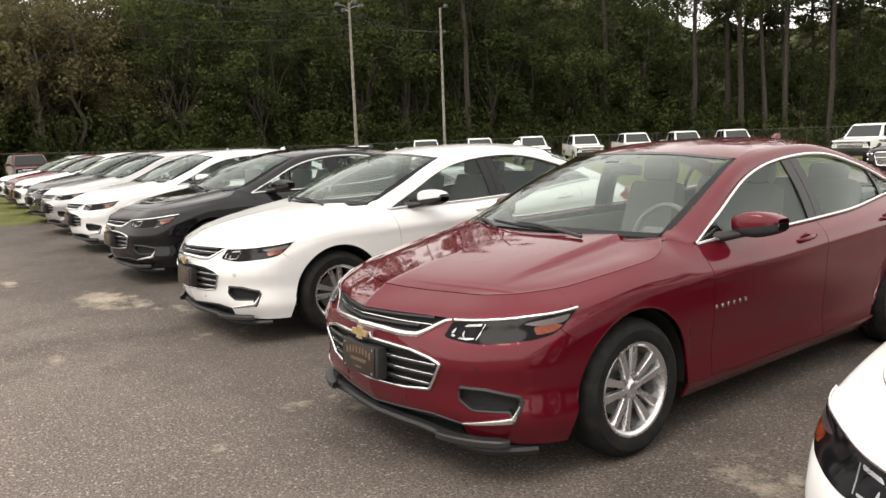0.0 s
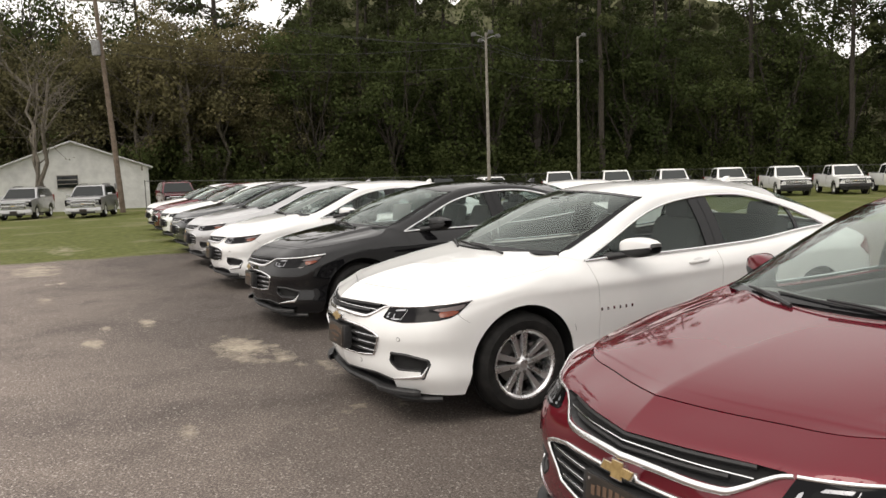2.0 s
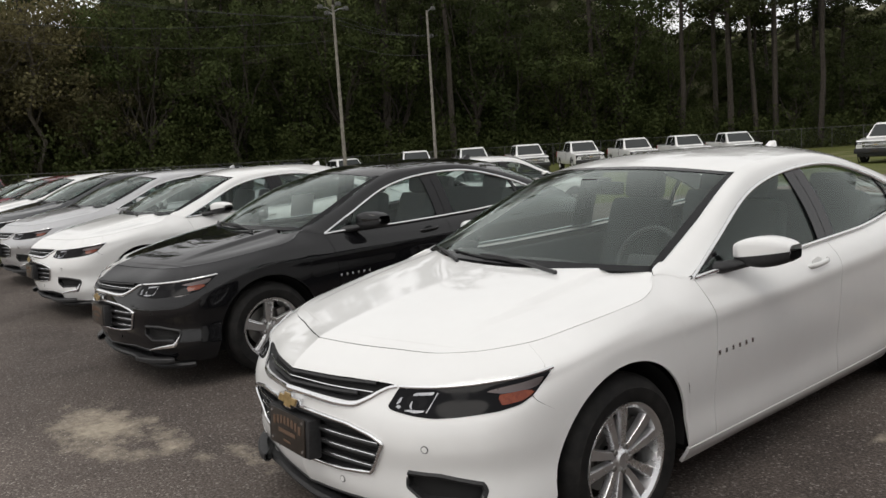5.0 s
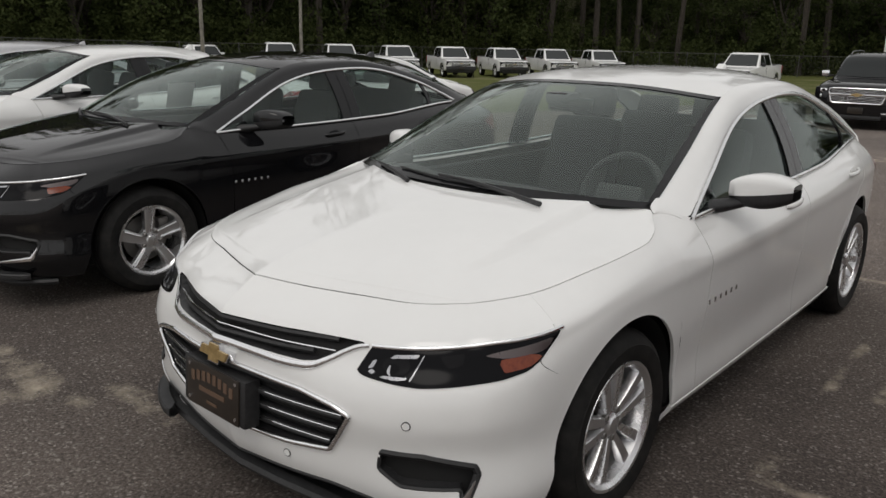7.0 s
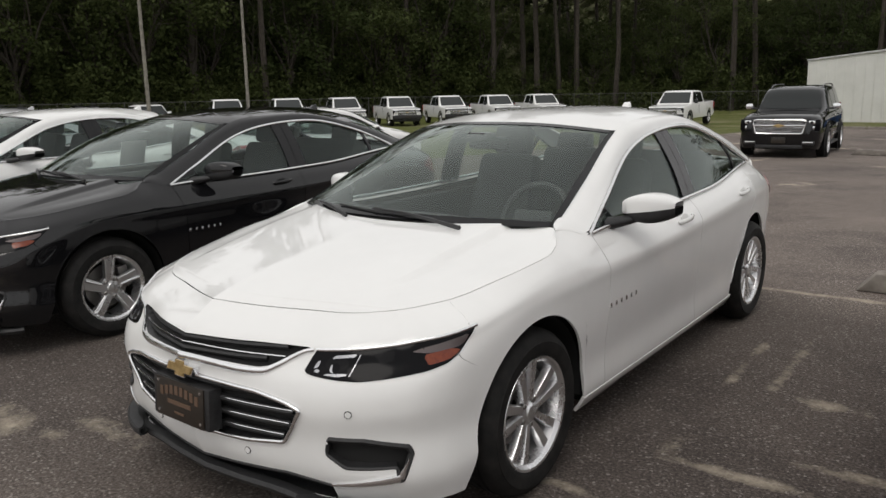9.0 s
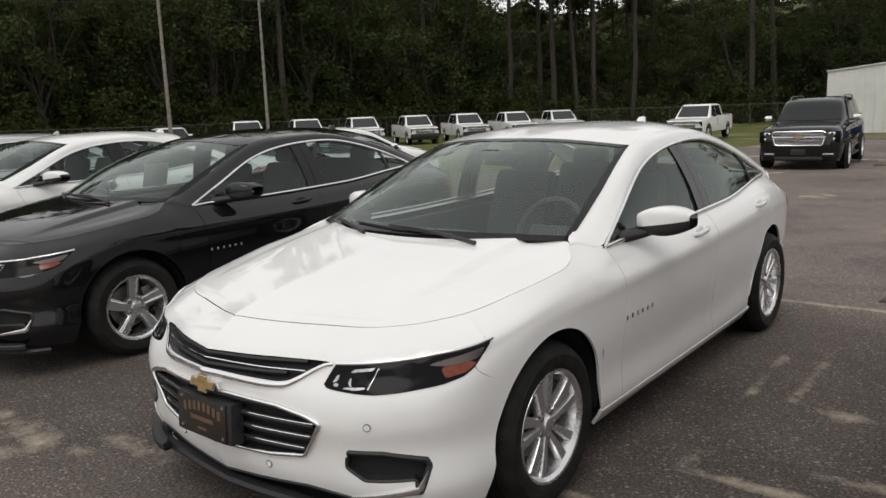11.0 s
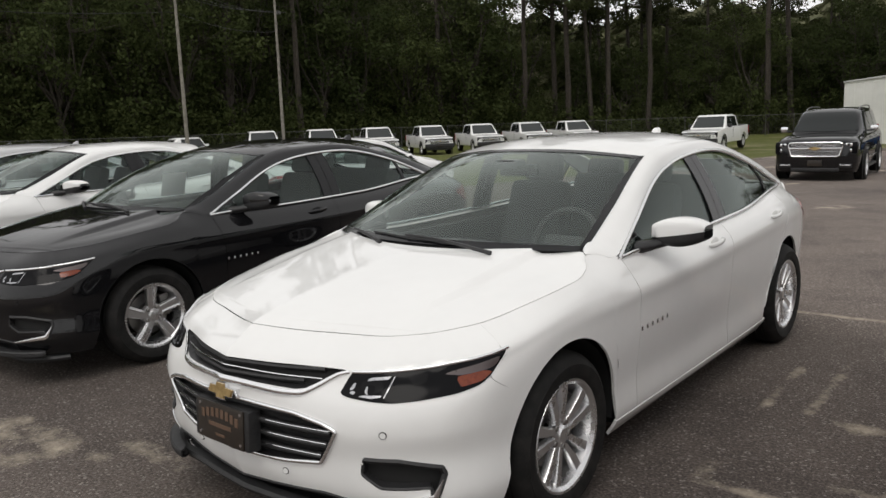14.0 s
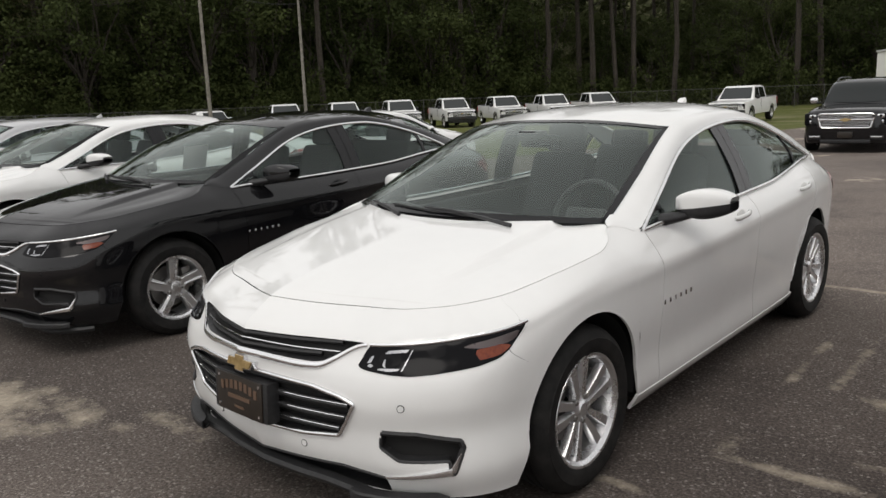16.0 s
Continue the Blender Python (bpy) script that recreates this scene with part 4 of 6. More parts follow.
        # handles
        for y in (1.50, 2.54):
            pts = skin(s_at(np.linspace(y - .10, y + .10, 9)), np.linspace(.876, .888, 9) + (.02 if y > 2 else 0), .0)
            pts[:, 0] += .024 * np.sin(np.linspace(0, math.pi, 9)) ** .4 + .002
            P("door_handle", tube("door_handle", M(pts), np.r_[.008, np.full(7, .014), .008], 8, .6), paint)
            c = skin(s_at(np.array(y)), np.array(.880 + (.02 if y > 2 else 0)), .0015)
            cup = tube("handle_recess", M(np.stack([c + (-.004, d, 0) for d in (-.05, 0, .04)])), [.02, .034, .02], 10, .12)
            P("handle_recess", cup, GLOSS_BLACK if paint is BLACK else paint)
        if sgn > 0:
            yb_ = .603
            x0 = float(skin(s_at(np.array(yb_)), np.array(.63))[0]) + .002
            letters(car, (x0, yb_, .630), 6, .021, .052, CHROME)
    # lamps
    for sgn in (1, -1):
        M = (lambda q: q) if sgn > 0 else mirrored
        lamp = new("headlamp")
        lamp.parent = car
        hp = patch_on_skin("h", HEADLAMP, .003, 16, 60)
        part("lens", sheet("lens", M(hp), .03, sgn > 0), LAMP_DARK, lamp)
        def piece(nm, poly, mat, off=.0045):
            q = patch_on_skin(nm, [(.515 + (u - .462) * .948, w) for u, w in poly], off, 8, 20)
            part(nm, sheet(nm, M(q), .004, sgn > 0), mat, lamp)
        oval = lambda cs, cz, rs, rz, k=14: [(cs + rs * math.cos(g), cz + rz * math.sin(g)) for g in np.linspace(0, 2 * math.pi, k, endpoint=False)]
        piece("inner_reflector", [(.500, .688), (.513, .710), (.526, .714), (.520, .694)], LAMP_CHROME)
        piece("inner_reflector", [(.503, .682), (.515, .690), (.530, .684), (.520, .678)], LAMP_CHROME)
        piece("reflector_bowl", oval(.596, .706, .050, .022), LAMP_GREY, .0042)
        piece("upper_reflector", [(.568, .720), (.585, .731), (.675, .737), (.664, .727), (.61, .724)], LAMP_CHROME, .0046)
        piece("projector_lens", oval(.588, .698, .020, .012), LAMP_DARK, .0050)
        piece("projector_ring", [(.566, .690), (.572, .704), (.578, .706), (.573, .690), (.585, .682), (.575, .682)], LAMP_CHROME, .0052)
        piece("divider", [(.645, .674), (.686, .735), (.691, .736), (.650, .674)], LAMP_CHROME, .0046)
        piece("lower_facet", [(.545, .674), (.56, .679), (.64, .681), (.635, .676), (.60, .671)], LAMP_CHROME, .0044)
        piece("clear_insert", [(.74, .735), (.83, .742), (.82, .715), (.77, .705)], LAMP_GREY, .004)
        piece("clear_insert", [(.90, .736), (.952, .746), (1.14, .772), (1.118, .748), (1.085, .737), (.965, .728)], LAMP_SMOKE, .0042)
        piece("indicator", [(.950, .693), (.945, .725), (1.055, .736), (1.092, .727), (1.04, .704)], AMBER)
        line = skin(np.linspace(.55, 1.20, 40), np.interp(np.linspace(.55, 1.20, 40), [.55, .74, .89, 1.045, 1.20], [.743, .751, .758, .773, .790]), .004)
        part("bright_eyebrow", tube("bright_eyebrow", M(line), .007, 8, .7), CHROME, lamp)
    # grilles
    gs = lambda n0, n1, n: np.linspace(n0, n1, n)
    def front(s, z, off=0.0):
        q = skin(np.abs(s), z, off)
        q[..., 0] *= np.where(s < 0, -1, 1)
        return q
    grille = new("upper_grille")
    grille.parent = car
    sA = np.linspace(-.54, .54, 91)
    low = curve1([0, .15, .30, .36, .42, .47, .51, .54], [.677, .672, .665, .667, .690, .718, .736, .742])(np.abs(sA))
    part("bright_bar", tube("bright_bar", front(sA, low, .004), np.interp(np.abs(sA), [0, .34, .47, .54], [.014, .013, .009, .007]), 8, .7), CHROME, grille)
    sB = np.linspace(-.45, .45, 51)
    for z0, reach in ((.739, .45), (.701, .37)):
        keep = np.abs(sB) < reach
        part("slat", tube("slat", front(sB[keep], np.full(keep.sum(), z0), -.014), .009, 6), PLASTIC, grille)
    keep = np.abs(sB) < .44
    part("slat", tube("slat", front(sB[keep], .724 - .028 * np.abs(sB[keep]), -.004), .0032, 6), CHROME, grille)
    lower = new("lower_grille")
    lower.parent = car
    ring = rounded(LOWER_GRILLE)
    ring = np.concatenate([ring, ring[:1]])
    fine_ring = np.concatenate([np.linspace(p, q, 5, endpoint=False) for p, q in zip(ring[:-1], ring[1:])])
    fine_ring = np.concatenate([fine_ring, fine_ring[:1]])
    part("bright_surround", tube("bright_surround", front(fine_ring[:, 0], fine_ring[:, 1], .003), .0085, 8, 1.0, ends=False), CHROME, lower)
    for k, z0 in enumerate((.590, .541, .491, .442)):
        hw = np.interp(z0, [.42, .487, .556, .60], [.42, .465, .495, .33])
        q = np.linspace(-hw, hw, 41)
        part("slat", tube("slat", front(q, np.full(41, z0), -.018), .013, 6, 1.2), PLASTIC, lower)
        if k:
            part("bright_edge", tube("bright_edge", front(q, np.full(41, z0 + .008), -.005), .0024, 6), CHROME, lower)
    # plate on its bracket, with plain bars for the print
    pl = new("front_plate")
    pl.parent = car
    pl.matrix_basis = pose(0, -.968, .505, -4) @ Matrix.Diagonal((.93, 1, .98, 1))
    part("bracket", box_mesh("bracket", (.36, .055, .155), .006, (0, .03, 0)), PLASTIC, pl)
    part("plate", box_mesh("plate", (.305, .008, .150), .003), PLATE, pl, "dark dealer plate with illegible bronze print")
    for k in range(8):
        part("print_bar", box_mesh("print_bar", (.020, .002, .034), .0, (-.112 + .032 * k, -.005, .040 - .0012 * (k - 3.5) ** 2)), BRONZE, pl)
    part("print_bar", box_mesh("print_bar", (.15, .002, .016), .0, (0, -.005, -.008)), BRONZE, pl)
    part("print_bar", box_mesh("print_bar", (.06, .002, .009), .0, (0, -.005, -.045)), BRONZE, pl)
    for dx in (-.135, .135):
        for dz in (-.055, .06):
            part("screw", turned("screw", [(0, .0005), (.0, .006), (-.004, .006)], 8), CHROME, pl, m=pose(dx, -.006, dz, 0, 0, -90))
    bow = [(-.078, .016), (-.030, .016), (-.030, .032), (.030, .032), (.030, .016), (.092, .016), (.078, -.016), (.030, -.016), (.030, -.032), (-.030, -.032), (-.030, -.016), (-.092, -.016)]
    em = new("front_emblem")
    em.parent = car
    em.matrix_basis = pose(0, -.956, .630, -8) @ Matrix.Diagonal((.8, 1, .85, 1))
    part("emblem_border", slab("emblem_border", [(x * 1.12, z * 1.18) for x, z in bow], .03), CHROME, em)
    part("emblem_face", slab("emblem_face", bow, .02), GOLD, em, m=pose(0, -.004, 0))
    # fog recesses, bright lower corner, splitter, sensors
    for sgn in (1, -1):
        M = (lambda q: q) if sgn > 0 else mirrored
        fog = new("fog_bezel")
        fog.parent = car
        f = patch_on_skin("f", FOG, -.042, 10, 30)
        part("recess", sheet("recess", M(f), 0, sgn > 0), PLASTIC, fog)
        p = [(.612, .460), (.735, .458), (.890, .428), (.901, .406), (.868, .340)]
        q = np.concatenate([np.linspace(u, w, 8, endpoint=False) for u, w in zip(p[:-1], p[1:])])
        part("bezel_edge", tube("bezel_edge", M(skin(q[:, 0], q[:, 1], -.004)), .011, 6), PLASTIC, fog)
        ringf = rounded(FOG)
        ringf = np.concatenate([ringf, ringf[:1]])
        rf = np.concatenate([np.linspace(u, w, 4, endpoint=False) for u, w in zip(ringf[:-1], ringf[1:])])
        part("pocket_edge", tube("pocket_edge", M(skin(rf[:, 0], rf[:, 1], -.003)), .007, 6, ends=False), PLASTIC, fog)
        c0 = skin(np.linspace(.61, .855, 20), np.interp(np.linspace(.61, .855, 20), [.61, .76, .855], [.289, .317, .331]), .004)
        part("bright_strip", tube("bright_strip", M(c0), np.linspace(.004, .015, 20), 6, .6), CHROME, fog)
        c1 = skin(np.linspace(.855, .890, 6), np.linspace(.331, .39, 6), .003)
        part("bright_strip", tube("bright_strip", M(c1), np.linspace(.014, .005, 6), 6, .6), CHROME, fog)
        for sx, sz in ((.69, .556), (.27, .361)):
            c = skin(np.array(sx), np.array(sz), .001)
            _, _, nx, ny = plan(np.array(sx))
            d = np.array([float(nx), float(ny), 0])
            disc = tube("parking_sensor", M(np.stack([c - d * .01, c + d * .002])), .011, 14, up=(0, 0, 1))
            P("parking_sensor", disc, paint)
            ringm = tube("sensor_ring", M(np.stack([c - d * .01, c + d * .0012])), .0135, 14)
            P("sensor_ring", ringm, DARK)
    ei = np.linspace(-.61, .61, 81)
    ez_ = np.interp(np.abs(ei), [0, .25, .43, .61], [.275, .294, .304, .287])
    P("intake_edge", tube("intake_edge", front(ei, ez_, -.003), .008, 6), PLASTIC)
    sl = np.linspace(-.98, .98, 61)
    p0 = wrap(np.abs(sl), np.zeros(61), .0)
    p0[:, 0] *= np.where(sl < 0, -1, 1)
    zlow = .235 - .045 * smooth_step(.3, .75, np.abs(sl)) - .02
    rows_ = []
    for off, dz in ((.0, .03), (.026, .022), (.034, .008), (.022, -.012), (-.06, -.015)):
        q = p0.copy()
        x, y, nx, ny = plan(np.abs(sl))
        o = off - .03 * smooth_step(.7, .98, np.abs(sl))
        q[:, 0] += np.where(sl < 0, -1, 1) * nx * o
        q[:, 1] += ny * o
        q[:, 2] = zlow + dz
        rows_.append(q)
    P("front_splitter", sheet("front_splitter", np.stack(rows_, 1), 0, False, 30), PLASTIC, "black plastic splitter under the nose")
    for sgn in (1, -1):
        wl_s = np.linspace(.48, .84, 24)
        wx, wy, wnx, wny = plan(wl_s)
        rows_ = []
        for off, dz in ((-.03, .244), (.006, .240), (.013, .233), (.013, .212), (.006, .207), (-.05, .205)):
            o = off * np.interp(wl_s, [.48, .52, .80, .84], [.3, 1, 1, .1])
            rows_.append(np.stack([wx + wnx * o, wy + wny * o, np.full(24, dz)], -1))
        wing = np.stack(rows_, 1)
        P("splitter_wing", sheet("splitter_wing", wing if sgn > 0 else mirrored(wing), .006, False, 30), PLASTIC)
    # wipers and aerial
    for x0, x1, y0, y1 in ((.30, -.38, .115, .20), (-.30, -.72, .15, .44)):
        px = np.linspace(x0, x1, 14)
        def on_glass(px, lift):
            i = np.clip((px / .752 + 1) / 2 * 32, 0, 32)
            t0 = np.linspace(.015, .05 if x0 > 0 else .04, 14)
            res = []
            for xx, tt in zip(px, t0):
                col = int(round((xx / .752 + 1) / 2 * 32))
                col = min(max(col, 0), 32)
                r = tt * 24
                j = int(r)
                res.append(W[col, j] * (1 - r + j) + W[col, min(j + 1, 24)] * (r - j))
            res = np.array(res)
            res[:, 0] = px
            return res + np.array([0, -.012, lift])
        w = new("wiper")
        w.parent = car
        part("blade", tube("blade", curve3(on_glass(px, .006)[::3], 14), .0042, 6), PLASTIC, w)
        part("arm", tube("arm", curve3(np.stack([on_glass(px, .0)[0] + (.16 if x0 > 0 else .10, -.05, -.01), on_glass(px, .014)[3], on_glass(px, .016)[7]]), 10), np.linspace(.010, .005, 10), 6), PLASTIC, w)
    fin_pts = np.array([(0, 2.58, 1.398), (0, 2.68, 1.425), (0, 2.735, 1.446), (0, 2.76, 1.40)])
    fo = [(-.09, 0), (-.02, .022), (.04, .058), (.065, .062), (.075, 0)]
    finm = slab("aerial_fin", fo, .05, bevel=.008)
    part("aerial_fin", finm, paint, car, m=pose(.025, 2.68, float(ROOF_Z(2.70)) - .006, -4, 0, 90))
    # cabin
    for x in (.37, -.37):
        seat = new("front_seat")
        seat.parent = car
        seat.matrix_basis = pose(x, 1.42, 0)
        part("cushion", box_mesh("cushion", (.50, .52, .18), .05, (0, -.05, .50)), SEAT, seat)
        part("backrest", box_mesh("backrest", (.48, .16, .62), .06, (0, 0, 0), .86), SEAT, seat, m=pose(0, .30, .86, -17))
        part("headrest", box_mesh("headrest", (.26, .11, .18), .045), SEAT, seat, m=pose(0, .42, 1.24, -12))
    bench = new("rear_bench")
    bench.parent = car
    part("cushion", box_mesh("cushion", (1.25, .5, .2), .05, (0, 2.25, .50)), SEAT, bench)
    part("backrest", box_mesh("backrest", (1.25, .18, .60), .06), SEAT, bench, m=pose(0, 2.62, .84, -20))
    for x in (-.4, .4):
        part("headrest", box_mesh("headrest", (.27, .10, .16), .04), SEAT, bench, m=pose(x, 2.72, 1.16, -15))
    da, db = np.linspace(-1, 1, 25)[:, None], np.linspace(0, 1, 9)[None]
    DD = np.stack([.70 * da + 0 * db, .30 + .40 * db + .10 * np.abs(da) ** 2, .985 - .02 * db - .10 * db ** 6 + .012 * np.cos(da * 5) * db], -1)
    P("dashboard", sheet("dashboard", DD, .30, False), TRIM_GREY)
    ring_t = np.linspace(0, 2 * math.pi, 33)
    sw = np.stack([.37 + .185 * np.cos(ring_t), .86 + .08 * np.sin(ring_t), .93 + .165 * np.sin(ring_t)], -1)
    st = new("steering_wheel")
    st.parent = car
    part("wheel_ring", tube("wheel_ring", sw, .016, 8, ends=False), TRIM_GREY, st)
    part("wheel_boss", box_mesh("wheel_boss", (.22, .05, .10), .02), TRIM_GREY, st, m=pose(.37, .85, .925, -25))
    P("rear_view_mirror", box_mesh("rear_view_mirror", (.24, .03, .07), .014, (0, 1.0, 1.29)), GLOSS_BLACK)
    P("sensor_housing", box_mesh("sensor_housing", (.12, .12, .05), .015, (0, .93, 1.325)), GLOSS_BLACK)
    P("door_lining", joined("door_lining", [box_mesh("q", (.06, 2.3, .42), .02, (x, 1.65, .70)) for x in (-.80, .80)]), TRIM_GREY)
    P("rear_shelf", box_mesh("rear_shelf", (1.2, .5, .04), .01, (0, 3.08, 1.0)), TRIM_GREY)
    P("headlining", sheet("headlining", R[2:-2, 1:-1] - np.array([0, 0, .035]), 0, False), TRIM_GREY)
    if paint is BLACK:
        tag = P("window_sheet", box_mesh("window_sheet", (.004, .24, .22), .001), PAPER, "white paper sheet on the far window")
        tag.matrix_basis = pose(-.735, 1.20, 1.08, 0, 20, 0)
    for y, t0 in ((0.0, 9.0), (WHEELBASE, 31.0)):
        for sgn in (1, -1):
            wheel(car, (sgn * (.795 if y < 1 else .778), y, TYRE_R - .004), t0, style, sgn < 0, TYRE_R, wheel_r)
    return car


def repaint(car, old, paint, style_swap=None):
    """Give a copy its own paint by object-linked material slots."""
    for o in car.children_recursive:
        for slot in o.material_slots:
            if slot.material == old:
                slot.link = "OBJECT"
                slot.material = paint
    return car


ROW = "parked saloons in the row"
hero = build_saloon("saloon", "clean white four-door saloon parked in the row", WHITE, ROW)
dark = build_saloon("saloon", "glossy black four-door saloon with five-spoke alloy wheels", BLACK, ROW, "single", .216)
hero.matrix_basis = pose(.021, 0, 0, 0, 0, -1.17)
dark.matrix_basis = pose(-3.315, .215, 0, 0, 0, -1.0)
for dx, dy, paint, words in ((3.146, -.206, RED, "deep red metallic saloon with clean alloy wheels"),
                             (6.15, -.46, WHITE, "white saloon parked beside the red one"),
                             (-6.66, .435, WHITE, "white saloon parked beside the black one"),
                             (-9.83, .645, SILVER, "pale silver saloon parked in the row"),
                             (-12.75, .83, CHARCOAL, "charcoal grey saloon parked in the row"),
                             (-16.0, 1.05, WHITE, "white saloon with its nose over the grass"),
                             (-19.1, 1.25, RED, "red saloon with its nose over the grass"),
                             (-22.3, 1.46, WHITE, "white saloon at the far end of the row")):
    c = repaint(copy_thing(hero, pose(dx, dy, float(level(np.array(dx), np.array(dy))), 0, 0, -.2 if dx > 0 else -.8)), WHITE, paint)
    if paint is RED and dx > 0:
        repaint(repaint(c, SEAT, LIGHT_CLOTH), TRIM_GREY, PALE_TRIM)
    tagged(c, words)
# ---- vehicles farther off: nose at y = 0 towards -y, standing on z = 0 ----
FAR_GLASS = shader("dark_vehicle_glass", (0.010, 0.013, 0.013), 0.06, 0.0, 0.0, 0.38)
rough_noise(FAR_GLASS, 6.0, 0.04, 0.12)


TRUCK_GLASS = shader("grey_pickup_glass", (0.030, 0.034, 0.034), 0.08, 0.0, 0.0, 0.42)
rough_noise(TRUCK_GLASS, 6.0, 0.05, 0.14)


def hull(name, outline, half, tumble=0.0, z0=1.0, bevel=0.03, nose_round=0.0, length=5.0):
    """A body from its side outline in (y, z), as wide as half on each side, leaning in above z0."""
    bm = bmesh.new()
    def w(y, z):
        k = half - tumble * max(0.0, z - z0)
        if nose_round:
            k -= nose_round * max(0.0, 1 - y / .55) ** 2 + nose_round * .6 * max(0.0, 1 - (length - y) / .4) ** 2
        return k
    L = [bm.verts.new((w(y, z), y, z)) for y, z in outline]
    R = [bm.verts.new((-w(y, z), y, z)) for y, z in outline]
    n = len(outline)
    fl, fr = bm.faces.new(L), bm.faces.new(R[::-1])
    for i in range(n):
        j = (i + 1) % n
        bm.faces.new((L[j], L[i], R[i], R[j]))
    bmesh.ops.recalc_face_normals(bm, faces=bm.faces)
    if bevel:
        edges = [e for e in bm.edges if any(f in (fl, fr) for f in e.link_faces)]
        bmesh.ops.bevel(bm, geom=edges, offset=bevel, segments=3, affect="EDGES", profile=0.5)
    bmesh.ops.triangulate(bm, faces=[f for f in bm.faces if len(f.verts) > 4])
    me = bpy.data.meshes.new(name)
    bm.to_mesh(me)
    bm.free()
    me.polygons.foreach_set("use_smooth", [True] * len(me.polygons))
    me.set_sharp_from_angle(angle=radians(32))
    return me


def arch(yc, r, z=.38, n=12, rev=True):
    """Arc of a wheel opening, for an outline that runs along the sill towards -y."""
    t = np.linspace(.05, math.pi - .05, n)
    return [(yc + r * math.cos(a), z + r * math.sin(a)) for a in t]


def pane(name, quad, thick=.012):
    """A sheet of glass over four or more corners, with a little thickness."""
    q = np.asarray(quad, float)
    nrm = np.cross(q[1] - q[0], q[2] - q[0])
    nrm /= np.linalg.norm(nrm)
    k = len(q)
    V = np.concatenate([q + nrm * thick * .5, q - nrm * thick * .5])
    F = [tuple(range(k)), tuple(range(2 * k - 1, k - 1, -1))] + [(i, k + i, k + (i + 1) % k, (i + 1) % k) for i in range(k)]
    return mesh_of(name, V, F)


def four_wheels(car, y0, y1, half, r, rim, w=.25):
    for y in (y0, y1):
        for sgn in (1, -1):
            wheel(car, (sgn * (half - w / 2 - .02), y, r), 20 * y, "single", sgn < 0, r, rim, w, steps=28)


def front_face(car, half, zlow, z_top, grille_z, lamp_z, chrome=True, y=-.0):
    """Grille with bars, lamps, bumper and number plate on a blunt nose."""
    g = new("grille")
    g.parent = car
    gw = half * .62
    part("grille_back", box_mesh("grille_back", (2 * gw, .06, grille_z[1] - grille_z[0]), .02, (0, y, sum(grille_z) / 2)), PLASTIC, g)
    zs = np.linspace(grille_z[0] + .03, grille_z[1] - .03, 5)
    for i, z in enumerate(zs):
        part("grille_bar", box_mesh("grille_bar", (2 * gw * .97, .05, .05 if i in (2,) else .02), .006, (0, y - .03, z)), CHROME if chrome else GLOSS_BLACK, g)
    part("emblem", box_mesh("emblem", (.13, .03, .04), .01, (0, y - .07, zs[2])), GOLD, g)
    for sgn in (1, -1):
        lamp = new("headlamp")
        lamp.parent = car
        w = half * .30
        part("housing", box_mesh("housing", (w, .16, lamp_z[1] - lamp_z[0]), .03, (sgn * (gw + w / 2 + .005), y + .07, sum(lamp_z) / 2)), LAMP_DARK, lamp)
        part("reflector", box_mesh("reflector", (w * .5, .04, (lamp_z[1] - lamp_z[0]) * .4), .012, (sgn * (gw + w * .42), y - .005, sum(lamp_z) / 2 + .04)), LAMP_CHROME, lamp)
        part("running_lamp", box_mesh("running_lamp", (w * .55, .04, .03), .01, (sgn * (gw + w * .42), y - .005, lamp_z[0] + .05)), LAMP_CHROME, lamp)


